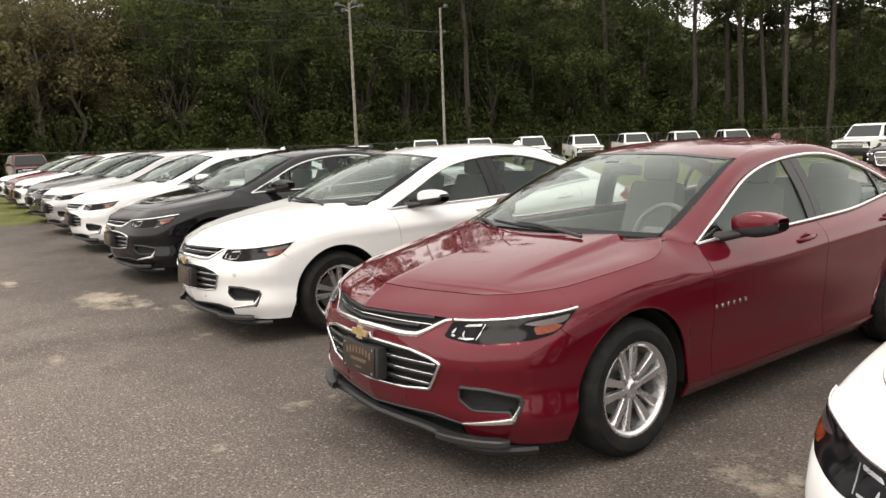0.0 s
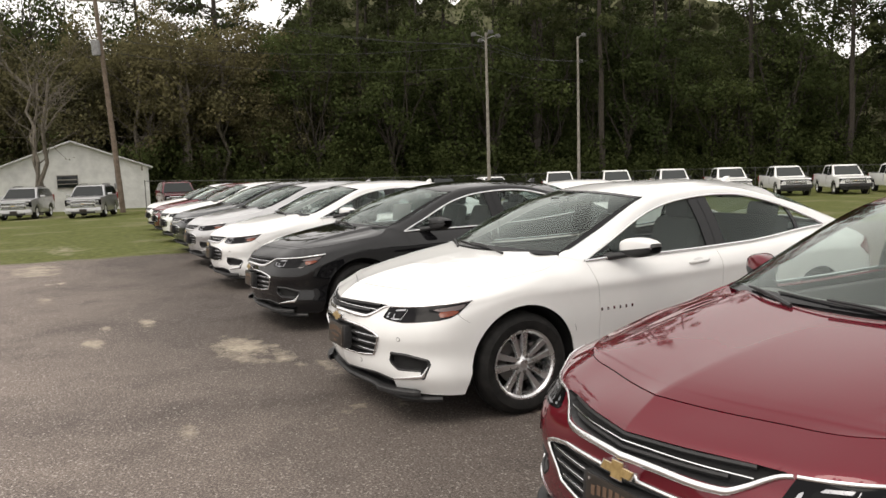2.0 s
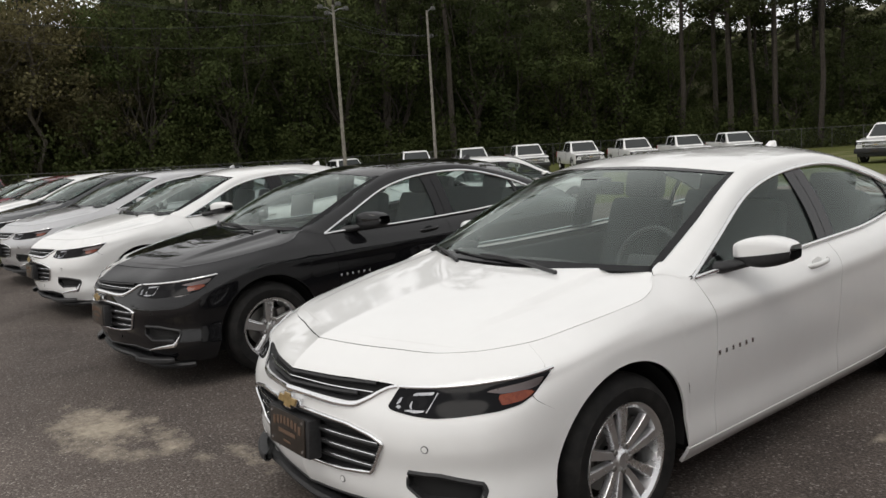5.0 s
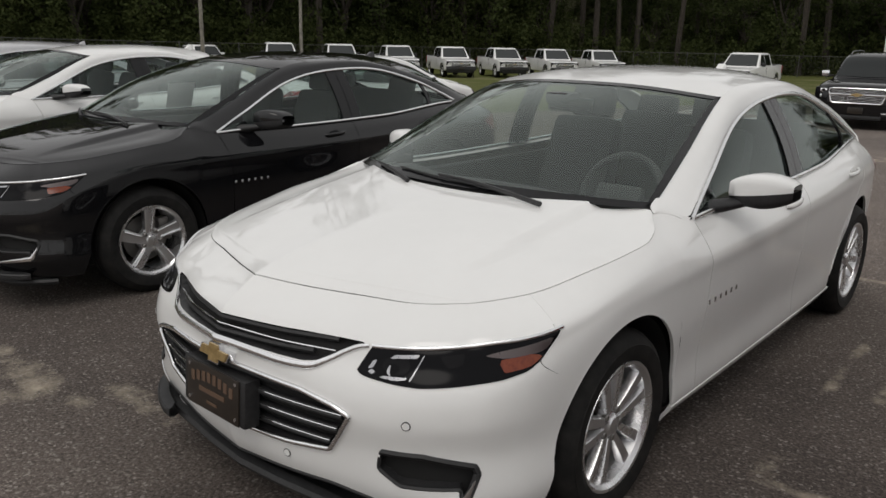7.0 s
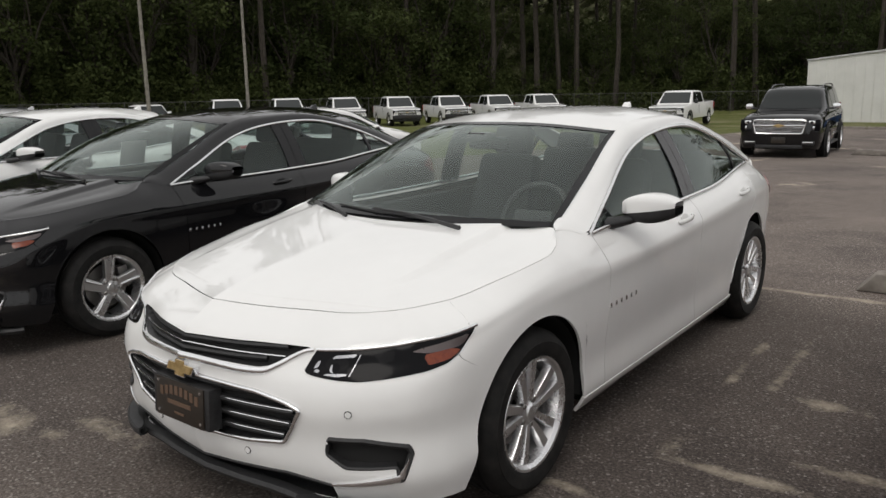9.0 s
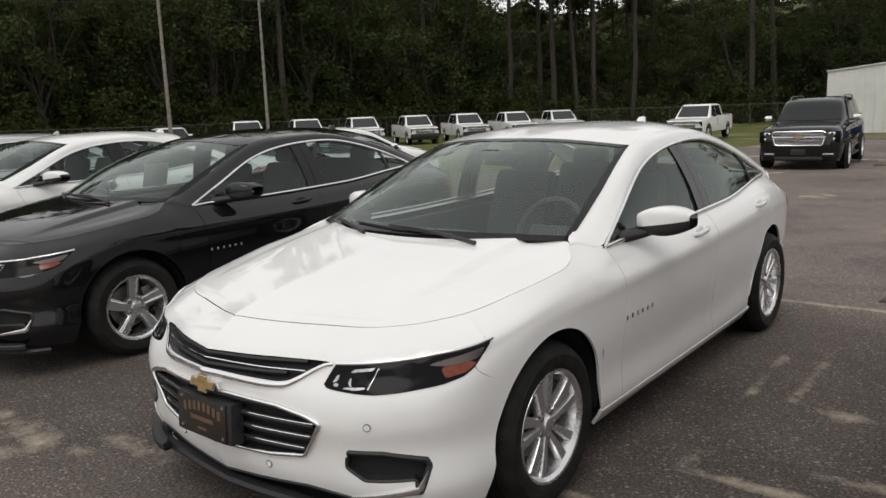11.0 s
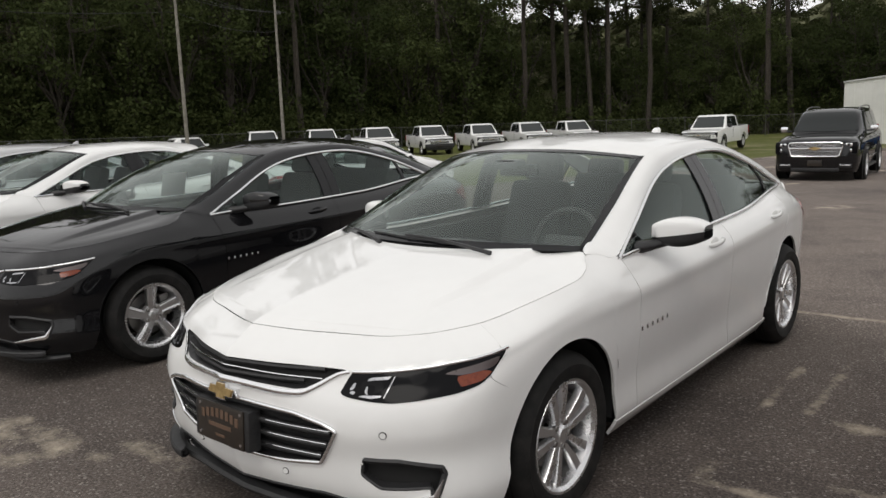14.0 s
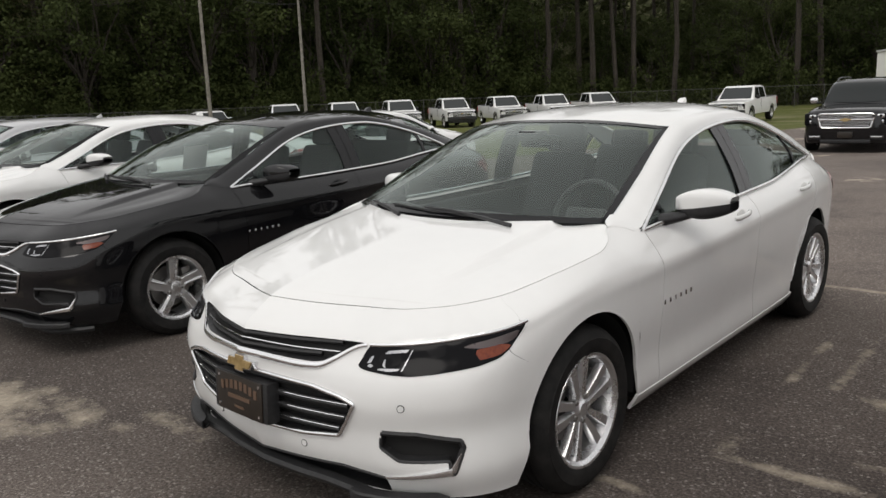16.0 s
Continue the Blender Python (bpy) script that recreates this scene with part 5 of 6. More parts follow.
def build_pickup(label, paint, m, group="parked white pickups"):
    car = thing("pickup", label, "pickup truck", group, m)
    H = 1.0
    side = ([(.02, .52), (-.02, .80), (0, 1.02), (.10, 1.10), (.9, 1.17), (1.45, 1.20), (3.95, 1.24), (5.80, 1.27), (5.84, 1.20), (5.84, .62), (5.60, .52)]
            + arch(4.72, .46, .42) + [(4.1, .45), (1.75, .45)] + arch(1.02, .47, .42))
    part("body", hull("body", side, H, .10, .9, .03, .10, 5.84), paint, car)
    cab = [(1.42, 1.19), (2.08, 1.80), (2.30, 1.885), (3.30, 1.895), (3.78, 1.84), (3.90, 1.22)]
    part("cab", hull("cab", cab, .93, .28, 1.22, .035), paint, car)
    ww = lambda z: .93 - .28 * (z - 1.22) + .004
    wf = .80
    part("windscreen", pane("windscreen", [(-.80, 1.475, 1.25), (.80, 1.475, 1.25), (.70, 2.05, 1.79), (-.70, 2.05, 1.79)], .03), TRUCK_GLASS, car)
    for sgn in (1, -1):
        for nm, ys in (("front_side_window", ((1.75, 1.27), (2.62, 1.27), (2.62, 1.80), (2.20, 1.80))), ("rear_side_window", ((2.70, 1.27), (3.60, 1.27), (3.55, 1.78), (2.70, 1.80)))):
            q = [(sgn * ww(z), y, z) for y, z in ys]
            part(nm, pane(nm, q, .014), FAR_GLASS, car)
        part("door_mirror", box_mesh("door_mirror", (.18, .10, .20), .04, (sgn * 1.05, 1.86, 1.32)), PLASTIC, car)
        part("tail_lamp", box_mesh("tail_lamp", (.16, .10, .38), .02, (sgn * .89, 5.80, 1.02)), TAIL, car)
        part("door_gap", box_mesh("door_gap", (.012, .012, .72), 0, (sgn * .985, 2.66, .86)), DARK, car)
        part("fender_flare", turned("fender_flare", [(0, .455), (.02, .50), (.03, .49), (.0, .44)], 28), PLASTIC, car, m=pose(sgn * .985, 1.02, .42, 0, 0, 0 if sgn > 0 else 180))
    part("rear_window", pane("rear_window", [(-.66, 3.86, 1.30), (.66, 3.86, 1.30), (.62, 3.80, 1.76), (-.62, 3.80, 1.76)], .02), FAR_GLASS, car)
    part("bed_floor", box_mesh("bed_floor", (1.7, 1.8, .06), .01, (0, 4.88, 1.262)), PLASTIC, car)
    part("front_bumper", box_mesh("front_bumper", (1.92, .22, .26), .06, (0, .0, .60)), PLASTIC, car)
    part("number_plate", box_mesh("number_plate", (.34, .02, .16), .004, (0, -.125, .62)), PLATE, car)
    part("rear_bumper", box_mesh("rear_bumper", (1.9, .20, .20), .05, (0, 5.88, .62)), CHROME, car)
    part("under_valance", box_mesh("under_valance", (1.7, .3, .2), .05, (0, .16, .42)), PLASTIC, car)
    front_face(car, H, .6, 1.1, (.74, 1.06), (.78, 1.04))
    four_wheels(car, 1.02, 4.72, 1.0, .40, .235, .27)
    return car


def build_suv(label, category, paint, m, length=5.18, half=1.02, height=1.89, wheel_r=.40, boxy=True, group="", rails=True):
    car = thing("suv" if boxy else "crossover", label, category, group, m)
    k, h = length / 5.18, height / 1.89
    y0, y1 = .98 * k, (.98 + 2.95) * k
    belt_z = 1.18 * h
    side = ([(.03, .42 * h), (-.02, .75 * h), (-.02, .98 * h), (.01, 1.05 * h), (.08, 1.10 * h), (.25 * k, 1.14 * h), (.8 * k, 1.20 * h), (1.38 * k, 1.22 * h), (4.0 * k, belt_z + .05), (length - .05, belt_z + .06), (length, .75 * h), (length - .1, .46 * h)]
            + arch(y1, wheel_r * 1.15, wheel_r) + [(y1 - .62 * k, .34 * h), (y0 + .62 * k, .34 * h)] + arch(y0, wheel_r * 1.15, wheel_r))
    part("body", hull("body", side, half, .12, .8, .035, .12, length), paint, car)
    if boxy:
        cab = [(1.35 * k, 1.17 * h), (2.02 * k, 1.74 * h), (2.3 * k, 1.83 * h), (3.4 * k, 1.86 * h), (4.7 * k, 1.82 * h), (4.95 * k, 1.70 * h), (length - .06, 1.22 * h)]
    else:
        cab = [(1.20 * k, 1.17 * h), (1.95 * k, 1.76 * h), (2.3 * k, 1.85 * h), (3.3 * k, 1.87 * h), (4.4 * k, 1.78 * h), (4.85 * k, 1.55 * h), (length - .06, 1.22 * h)]
    tum = .26
    top_half = half - .06
    part("cabin", hull("cabin", cab, top_half, tum, 1.2 * h, .05), paint, car)
    ww = lambda z: top_half - tum * max(0, z - 1.2 * h) + .004
    a, b = np.array((cab[0][0] + .05, cab[0][1] + .035)), np.array((cab[1][0], cab[1][1]))
    sc = lambda t: a * (1 - t) + b * t
    c0, c1 = sc(.02), sc(.98)
    part("windscreen", pane("windscreen", [(-ww(c0[1]) + .07, c0[0], c0[1]), (ww(c0[1]) - .07, c0[0], c0[1]), (ww(c1[1]) - .10, c1[0], c1[1]), (-ww(c1[1]) + .10, c1[0], c1[1])], .05), FAR_GLASS, car)
    top = 1.73 * h
    for sgn in (1, -1):
        wins = (("front_side_window", ((1.72 * k, 1.25 * h), (2.62 * k, 1.25 * h), (2.62 * k, top), (2.18 * k, top))),
                ("rear_side_window", ((2.70 * k, 1.25 * h), (3.55 * k, 1.26 * h), (3.55 * k, top), (2.70 * k, top))),
                ("quarter_window", ((3.64 * k, 1.26 * h), (4.75 * k, 1.28 * h), (4.50 * k, top - .02), (3.64 * k, top))))
        for nm, ys in wins:
            part(nm, pane(nm, [(sgn * ww(z), y, z) for y, z in ys], .014), FAR_GLASS, car)
        mir = new("door_mirror")
        mir.parent = car
        part("mirror_cap", box_mesh("mirror_cap", (.24, .13, .16 * h), .04, (sgn * (half + .10), 1.80 * k, 1.30 * h)), CHROME if boxy else paint, mir)
        part("mirror_arm", box_mesh("mirror_arm", (.14, .06, .05), .015, (sgn * (half - .04), 1.80 * k, 1.25 * h)), PLASTIC, mir)
        part("tail_lamp", box_mesh("tail_lamp", (.10, .12, .40 * h), .02, (sgn * (half - .10), length - .06, 1.15 * h)), TAIL, car)
        if rails:
            part("roof_rail", tube("roof_rail", curve3([(sgn * ww(1.8) * .86, 2.5 * k, 1.85 * h), (sgn * ww(1.8) * .86, 2.75 * k, 1.905 * h), (sgn * ww(1.8) * .86, 4.3 * k, 1.90 * h), (sgn * ww(1.8) * .86, 4.55 * k, 1.835 * h)], 16), .018, 6), PLASTIC, car)
        for yy, nm in ((2.05, "door_handle"), (3.20, "door_handle")):
            part(nm, box_mesh(nm, (.03, .20, .035), .01, (sgn * (half - .02), (yy + .35) * k, 1.05 * h)), CHROME if boxy else paint, car)
        part("fog_lamp", box_mesh("fog_lamp", (.26, .06, .035), .012, (sgn * half * .66, -.068, .42 * h)), LAMP_CHROME, car)
        part("running_board", box_mesh("running_board", (.14, 1.9 * k, .05), .02, (sgn * (half - .06), (y0 + y1) / 2, .32 * h)), PLASTIC, car)
    part("front_bumper", box_mesh("front_bumper", (2 * half * .95, .24, .33 * h), .07, (0, .05, .43 * h)), paint, car)
    part("grille_frame", box_mesh("grille_frame", (2 * half * .665, .05, .42 * h), .02, (0, .006, .815 * h)), CHROME, car)
    part("lower_intake", box_mesh("lower_intake", (2 * half * .62, .06, .12 * h), .03, (0, -.065, .33 * h)), PLASTIC, car)
    part("number_plate", box_mesh("number_plate", (.34, .02, .16), .004, (0, -.09, .44 * h)), PLATE, car)
    part("bonnet_edge", box_mesh("bonnet_edge", (2 * half * .84, .05, .03), .01, (0, .0, 1.075 * h)), CHROME if boxy else paint, car)
    front_face(car, half, .6, 1.1, (.63 * h, 1.0 * h), (.72 * h, 1.04 * h), y=-.012)
    part("interior_shade", box_mesh("interior_shade", (.3, .2, .3), .05, (0, 2.4 * k, 1.0 * h)), SEAT, car)
    four_wheels(car, y0, y1, half, wheel_r, wheel_r * .66, .25)
    return car


def loft(name, rows, profile, angle=35):
    """A body lofted along y: rows of (y, half width, low z, high z); profile of (x part, z part) from the middle top to the sill."""
    A = np.array([[(px * hw, y, lo + pz * (hi - lo)) for px, pz in profile] for y, hw, lo, hi in rows])
    A = np.concatenate([mirrored(A)[:, :0:-1], A], 1)
    n, m, _ = A.shape
    f = grid_faces(n, m) + [list(range(m)), list(range((n - 1) * m, n * m))[::-1]]
    return mesh_of(name, A.reshape(-1, 3), f, True, angle)


def build_big_suv(label, paint, m):
    car = thing("suv", label, "suv", "", m)
    half, r_w, y0, y1 = 1.02, .405, .97, 3.92
    key = curve1([-.06, .0, .12, .35, .8, 1.4, 3.8, 4.9, 5.12, 5.18], [.80, .90, .965, 1.0, 1.02, 1.02, 1.02, 1.0, .95, .90])
    top = curve1([-.06, -.02, .05, .15, .5, 1.0, 1.45, 3.0, 5.18], [.98, 1.03, 1.09, 1.125, 1.175, 1.21, 1.23, 1.24, 1.25])
    low = curve1([-.06, .0, .1, .6, 4.6, 5.18], [.40, .30, .27, .25, .27, .42])
    ys = np.concatenate([np.linspace(-.06, .5, 16), np.linspace(.55, 5.0, 28), np.linspace(5.03, 5.18, 5)])
    prof = [(0, 1.0), (.45, .997), (.72, .985), (.86, .955), (.935, .90), (.97, .82), (.985, .74), (.99, .60), (1.0, .48), (.995, .3), (.97, .12), (.93, 0.0), (0, -.02)]
    part("body", loft("body", [(y, key(y), low(y), top(y)) for y in ys], prof), paint, car)
    # cabin: lofted, leaning in, with a curved roof
    ct = curve1([1.30, 1.55, 2.05, 2.4, 3.3, 4.5, 4.85, 5.1], [1.20, 1.40, 1.77, 1.845, 1.875, 1.85, 1.78, 1.24])
    cw = curve1([1.30, 2.0, 3.5, 5.1], [.90, .945, .95, .90])
    cy = np.concatenate([np.linspace(1.30, 2.4, 16), np.linspace(2.5, 4.5, 10), np.linspace(4.55, 5.1, 9)])
    cprof = [(0, 1.0), (.45, .988), (.66, .96), (.755, .915), (.80, .84), (.88, .5), (.96, .15), (1.0, -.08)]
    part("cabin", loft("cabin", [(y, cw(y), 1.15, ct(y)) for y in cy], cprof), paint, car)
    wx = lambda y, z: cw(y) * np.interp((z - 1.15) / (ct(y) - 1.15), [.15, .5, .84, .915], [.96, .88, .80, .755]) + .004
    g = np.linspace(-1, 1, 17)[:, None]
    t = np.linspace(0, 1, 10)[None]
    wy = 1.40 + .62 * t + .06 * g ** 2
    W = np.stack([g * (.80 - .17 * t), wy - .05, ct(wy - .05) - .03 * np.abs(g) ** 3 + .014], -1)
    part("windscreen", sheet("windscreen", W, .01), FAR_GLASS, car)
    for sgn in (1, -1):
        M = (lambda q: q) if sgn > 0 else mirrored
        for nm, a0, a1, lean in (("front_side_window", 1.78, 2.62, .36), ("rear_side_window", 2.70, 3.55, 0.0), ("quarter_window", 3.64, 4.72, -.12)):
            yy, zz = np.meshgrid(np.linspace(0, 1, 10), np.linspace(0, 1, 6), indexing="ij")
            z = 1.27 + .46 * zz
            y = (a0 + (lean * zz if lean > 0 else 0)) * (1 - yy) + (a1 + (lean * zz if lean < 0 else 0)) * yy
            part(nm, sheet(nm, M(np.stack([wx(y, z), y, z], -1)), .006), FAR_GLASS, car)
        mir = new("door_mirror")
        mir.parent = car
        part("mirror_cap", box_mesh("mirror_cap", (.20, .12, .15), .045, (sgn * 1.11, 1.80, 1.31)), CHROME, mir)
        part("mirror_arm", box_mesh("mirror_arm", (.14, .06, .05), .015, (sgn * .98, 1.80, 1.25)), PLASTIC, mir)
        part("tail_lamp", box_mesh("tail_lamp", (.10, .10, .42), .03, (sgn * .83, 5.07, 1.12)), TAIL, car)
        part("roof_rail", tube("roof_rail", curve3([(sgn * .66, 2.35, 1.80), (sgn * .66, 2.65, 1.872), (sgn * .66, 3.4, 1.895), (sgn * .66, 4.3, 1.88), (sgn * .66, 4.6, 1.80)], 22), .018, 6), GALV_RAIL, car)
        for yy in (2.42, 3.42):
            part("door_handle", box_mesh("door_handle", (.035, .20, .035), .012, (sgn * 1.02, yy, 1.06)), CHROME, car)
        for yy in (1.68, 2.66, 3.60):
            part("door_gap", box_mesh("door_gap", (.008, .012, .72), 0, (sgn * 1.014, yy, .82)), DARK, car)
        part("running_board", box_mesh("running_board", (.14, 1.9, .06), .025, (sgn * .97, 2.45, .31)), PLASTIC, car)
        part("body_side_moulding", box_mesh("body_side_moulding", (.02, 1.9, .045), .008, (sgn * 1.018, 2.6, .55)), CHROME, car)
        # stacked headlamp with bright reflectors
        lamp = new("headlamp")
        lamp.parent = car
        part("housing", box_mesh("housing", (.33, .20, .31), .05, (sgn * .80, .055, .885)), LAMP_DARK, lamp)
        for dz, wd in ((.075, .17), (-.065, .15)):
            part("reflector", box_mesh("reflector", (wd, .04, .10), .03, (sgn * .765, -.035, .885 + dz)), CHROME, lamp)
            part("lens", tube("lens", [(sgn * .765, -.045, .885 + dz), (sgn * .765, -.056, .885 + dz)], .034, 14), LAMP_GREY, lamp)
        part("running_lamp", box_mesh("running_lamp", (.06, .03, .24), .012, (sgn * .905, .005, .885)), LAMP_CHROME, lamp)
        fog = new("fog_lamp")
        fog.parent = car
        part("bezel", box_mesh("bezel", (.30, .06, .10), .02, (sgn * .70, -.035, .44)), PLASTIC, fog)
        part("lens", box_mesh("lens", (.25, .05, .032), .012, (sgn * .70, -.055, .45)), CHROME, fog)
        # dark discs on the closed body side stand in for the wells' shade
        for yc in (y0, y1):
            part("wheel_arch", turned("wheel_arch", [(0, .0005), (.0, .47), (.006, .475), (.006, .0005)], 36), DARK, car, m=pose(sgn * 1.014, yc, .41, 0, 0, 0 if sgn > 0 else 180))
    grille = new("grille")
    grille.parent = car
    part("grille_back", box_mesh("grille_back", (1.30, .05, .36), .03, (0, -.05, .845)), PLASTIC, grille)
    ring = [(-.56, 1.02), (.56, 1.02), (.62, .99), (.63, .93), (.57, .70), (.52, .672), (-.52, .672), (-.57, .70), (-.63, .93), (-.62, .99), (-.56, 1.02)]
    part("bright_surround", tube("bright_surround", [(x, -.085, z) for x, z in ring], .020, 6, ends=False), CHROME, grille)
    part("bright_bar", box_mesh("bright_bar", (1.22, .045, .045), .012, (0, -.09, .875)), CHROME, grille)
    for z in (.975, .945, .915, .83, .795, .76, .725):
        part("slat", box_mesh("slat", (1.16, .025, .010), .002, (0, -.082, z)), CHROME, grille)
    part("emblem", slab("emblem", [(-.13, .018), (-.05, .018), (-.05, .042), (.05, .042), (.05, .018), (.13, .018), (.115, -.018), (.05, -.018), (.05, -.042), (-.05, -.042), (-.05, -.018), (-.115, -.018)], .03), GOLD, grille, m=pose(0, -.135, .875))
    part("lower_intake", box_mesh("lower_intake", (1.15, .06, .10), .03, (0, -.04, .335)), PLASTIC, car)
    part("number_plate", box_mesh("number_plate", (.34, .02, .15), .004, (0, -.085, .50)), PLATE, car)
    four_wheels(car, y0, y1, 1.092, r_w, .275, .27)
    return car


GALV_RAIL = speckled("satin_roof_rail", (0.10, 0.10, 0.10), (0.16, 0.16, 0.16), 20.0, 0.4, 0.6)


def ground_z(x, y):
    return float(level(np.array(float(x)), np.array(float(y))))


def on_ground(x, y, rz, lift=0.0):
    return pose(x, y, ground_z(x, y) + lift, 0, 0, rz)


# the row of pickups on the grass, at even steps, each turned a little less than the last
truck = build_pickup("white crew-cab pickup parked on the grass", WHITE, on_ground(-36.75, 28.03, 58) @ pose(0, -2.5, 0))
for k in range(1, 7):
    copy_thing(truck, on_ground(-36.75 + 1.837 * k, 28.03 + 3.212 * k, 58 - 1.3 * k) @ pose(0, -2.5, 0))
tagged(copy_thing(truck, on_ground(-12.6, 36.9, 3)), "white pickup parked near the fence with its tail towards the building")
tagged(repaint(copy_thing(truck, on_ground(4.0, 42.0, 92)), WHITE, BLUE), "dark blue pickup parked beside the metal building")
build_big_suv("big black sport utility with chrome grille and roof rails", BLACK, on_ground(-2.72, 18.9, 4, -.04))
small = build_suv("silver compact crossover parked on the grass", "crossover", SILVER, on_ground(-36.8, -.65, 74), 4.25, .89, 1.66, .345, False, "crossovers by the shed", True)
copy_thing(small, on_ground(-39.4, -3.7, 74))
copy_thing(small, on_ground(-41.0, -7.0, 78))
tagged(repaint(copy_thing(small, on_ground(-36.0, 3.9, 88)), SILVER, MAROON), "dark maroon crossover parked beside the shed")
tagged(repaint(copy_thing(small, on_ground(-37.4, 23.9, 74)), SILVER, WHITE), "white crossover at the end of the pickup row")

tagged(copy_thing(hero, on_ground(-8.6, 9.7, 178)), "white saloon parked tail to tail behind the row")
tagged(copy_thing(small, on_ground(-43.0, 14.1, 76)), "silver crossover parked along the fence")
tagged(repaint(copy_thing(small, on_ground(-43.5, 18.9, 74)), SILVER, CHARCOAL), "dark grey crossover parked along the fence")
tagged(repaint(copy_thing(small, on_ground(-41.8, 22.4, 72)), SILVER, BLACK), "black crossover parked along the fence")
# ---- buildings, fence, poles ----
SHED_WALL = speckled("weathered_white_block", (0.46, 0.46, 0.45), (0.60, 0.60, 0.58), 1.3, 0.85, bump=0.15)
ROOF_METAL = speckled("pale_roof_metal", (0.42, 0.42, 0.42), (0.56, 0.56, 0.55), 2.0, 0.5, 0.3)
METAL_WALL = speckled("white_corrugated_metal", (0.60, 0.60, 0.57), (0.68, 0.68, 0.65), 0.8, 0.5)
WOOD_POLE = speckled("grey_wood_pole", (0.17, 0.155, 0.135), (0.27, 0.25, 0.22), 5.0, 0.9, bump=0.3)
BROWN_POLE = speckled("brown_wood_pole", (0.10, 0.075, 0.055), (0.17, 0.13, 0.10), 5.0, 0.9, bump=0.3)
GALV = speckled("galvanised_steel", (0.20, 0.20, 0.20), (0.30, 0.30, 0.30), 10.0, 0.5, 0.7)
CONCRETE = speckled("weathered_concrete", (0.15, 0.13, 0.115), (0.27, 0.245, 0.215), 7.0, 0.9, bump=0.4)


def gable_house(name, label, m, width, depth, eave, peak, wall_mat, ribs=0.0, over=.3):
    """A house whose gable end looks along local -y."""
    h = thing(name, label, "building", m=m)
    hw, t = width / 2, .15
    for y, nm in ((0, "gable_wall"), (depth - t, "gable_wall")):
        o = [(-hw, 0), (hw, 0), (hw, eave), (0, peak), (-hw, eave)]
        part(nm, slab(nm, o, t), wall_mat, h, m=pose(0, y, 0))
    for sx in (-1, 1):
        part("side_wall", box_mesh("side_wall", (t, depth - 2 * t - .01, eave), 0, (sx * (hw - t / 2), depth / 2, eave / 2)), wall_mat, h)
        L = math.hypot(hw + over, (peak - eave) * (1 + over / hw))
        ang = math.degrees(math.atan2(peak - eave, hw))
        r = box_mesh("roof_slope", (L, depth + 2 * over, .10), .01)
        mid = ((hw + over) / 2 * sx, depth / 2, peak + .06 - (peak - eave) * (hw + over) / hw / 2)
        part("roof_slope", r, ROOF_METAL, h, m=pose(*mid, 0, ang * sx, 0))
    if ribs:
        for i in range(int(width / ribs) + 1):
            x = -hw + i * ribs
            top = eave + (peak - eave) * (1 - abs(x) / hw)
            part("wall_rib", box_mesh("wall_rib", (.05, .03, top), .008, (x, -.012, top / 2)), wall_mat, h)
    return h


shed = gable_house("shed", "small weathered white block shed with a low gable roof", pose(-52.0, -.35, ground_z(-52.5, .2), 0, 0, 84), 9.4, 7.5, 2.80, 4.55, SHED_WALL)
win = new("window")
win.parent = shed
win.matrix_basis = pose(-.35, 0, 1.95)
part("pane", box_mesh("pane", (1.25, .10, .86), .005, (0, -.01, 0)), FAR_GLASS, win)
for z in (-.42, -.14, .14, .42):
    part("slat", box_mesh("slat", (1.3, .08, .05), .01, (0, -.06, z)), WOOD_POLE, win)
part("meter_box", box_mesh("meter_box", (.25, .14, .38), .02, (2.6, -.06, 1.55)), GALV, shed)
part("conduit", tube("conduit", [(2.6, -.05, 1.75), (2.6, -.05, 2.8)], .03, 6), GALV, shed)
part("eave_board", box_mesh("eave_board", (.12, .10, .3), .01, (4.3, -.35, 2.70)), WOOD_POLE, shed)

hall = gable_house("metal_building", "long white corrugated metal building with a low roof", pose(-2.9, 47.2, ground_z(-4, 47), 0, 0, -4), 10.4, 20.0, 3.5, 4.0, METAL_WALL, .5, .08)
ac = new("air_conditioner")
ac.parent = hall
part("casing", box_mesh("casing", (.75, .4, .48), .02, (1.1, -.2, 1.75)), GALV, ac)
for k in range(6):
    part("louvre", box_mesh("louvre", (.62, .02, .03), 0, (1.1, -.41, 1.58 + .07 * k)), PLASTIC, ac)
for x, hh in ((3.2, .9), (3.7, .6)):
    v = new("roof_vent")
    v.parent = hall
    part("flue", tube("flue", [(x, 1.2, 3.6), (x, 1.2, 4.1 + hh)], .11, 10), GALV, v)
    part("cowl_cap", tube("cowl_cap", [(x, 1.2, 4.08 + hh), (x, 1.2, 4.28 + hh)], [.2, .15], 10), GALV, v)

# wheel stops
for x0, y0, ln, rz in ((2.30, 4.05, 1.75, 2), (-.35, 20.9, 2.0, -10)):
    ws = thing("wheel_stop", "weathered concrete wheel stop lying on the asphalt", "wheel stop", "wheel stops", on_ground(x0, y0, rz))
    part("bar", box_mesh("bar", (ln, .20, .15), .03, (0, 0, .075), .85), CONCRETE, ws)
kerb = thing("kerb", "low concrete kerb along the grass strip", "kerb", m=pose(0, 0, 0))
for i in range(9):
    x = -6.5 + 2.0 * i
    part("kerb_stone", box_mesh("kerb_stone", (1.97, .16, .22), .025, (x, 38.5, ground_z(x, 38.5) + .02)), CONCRETE, kerb)


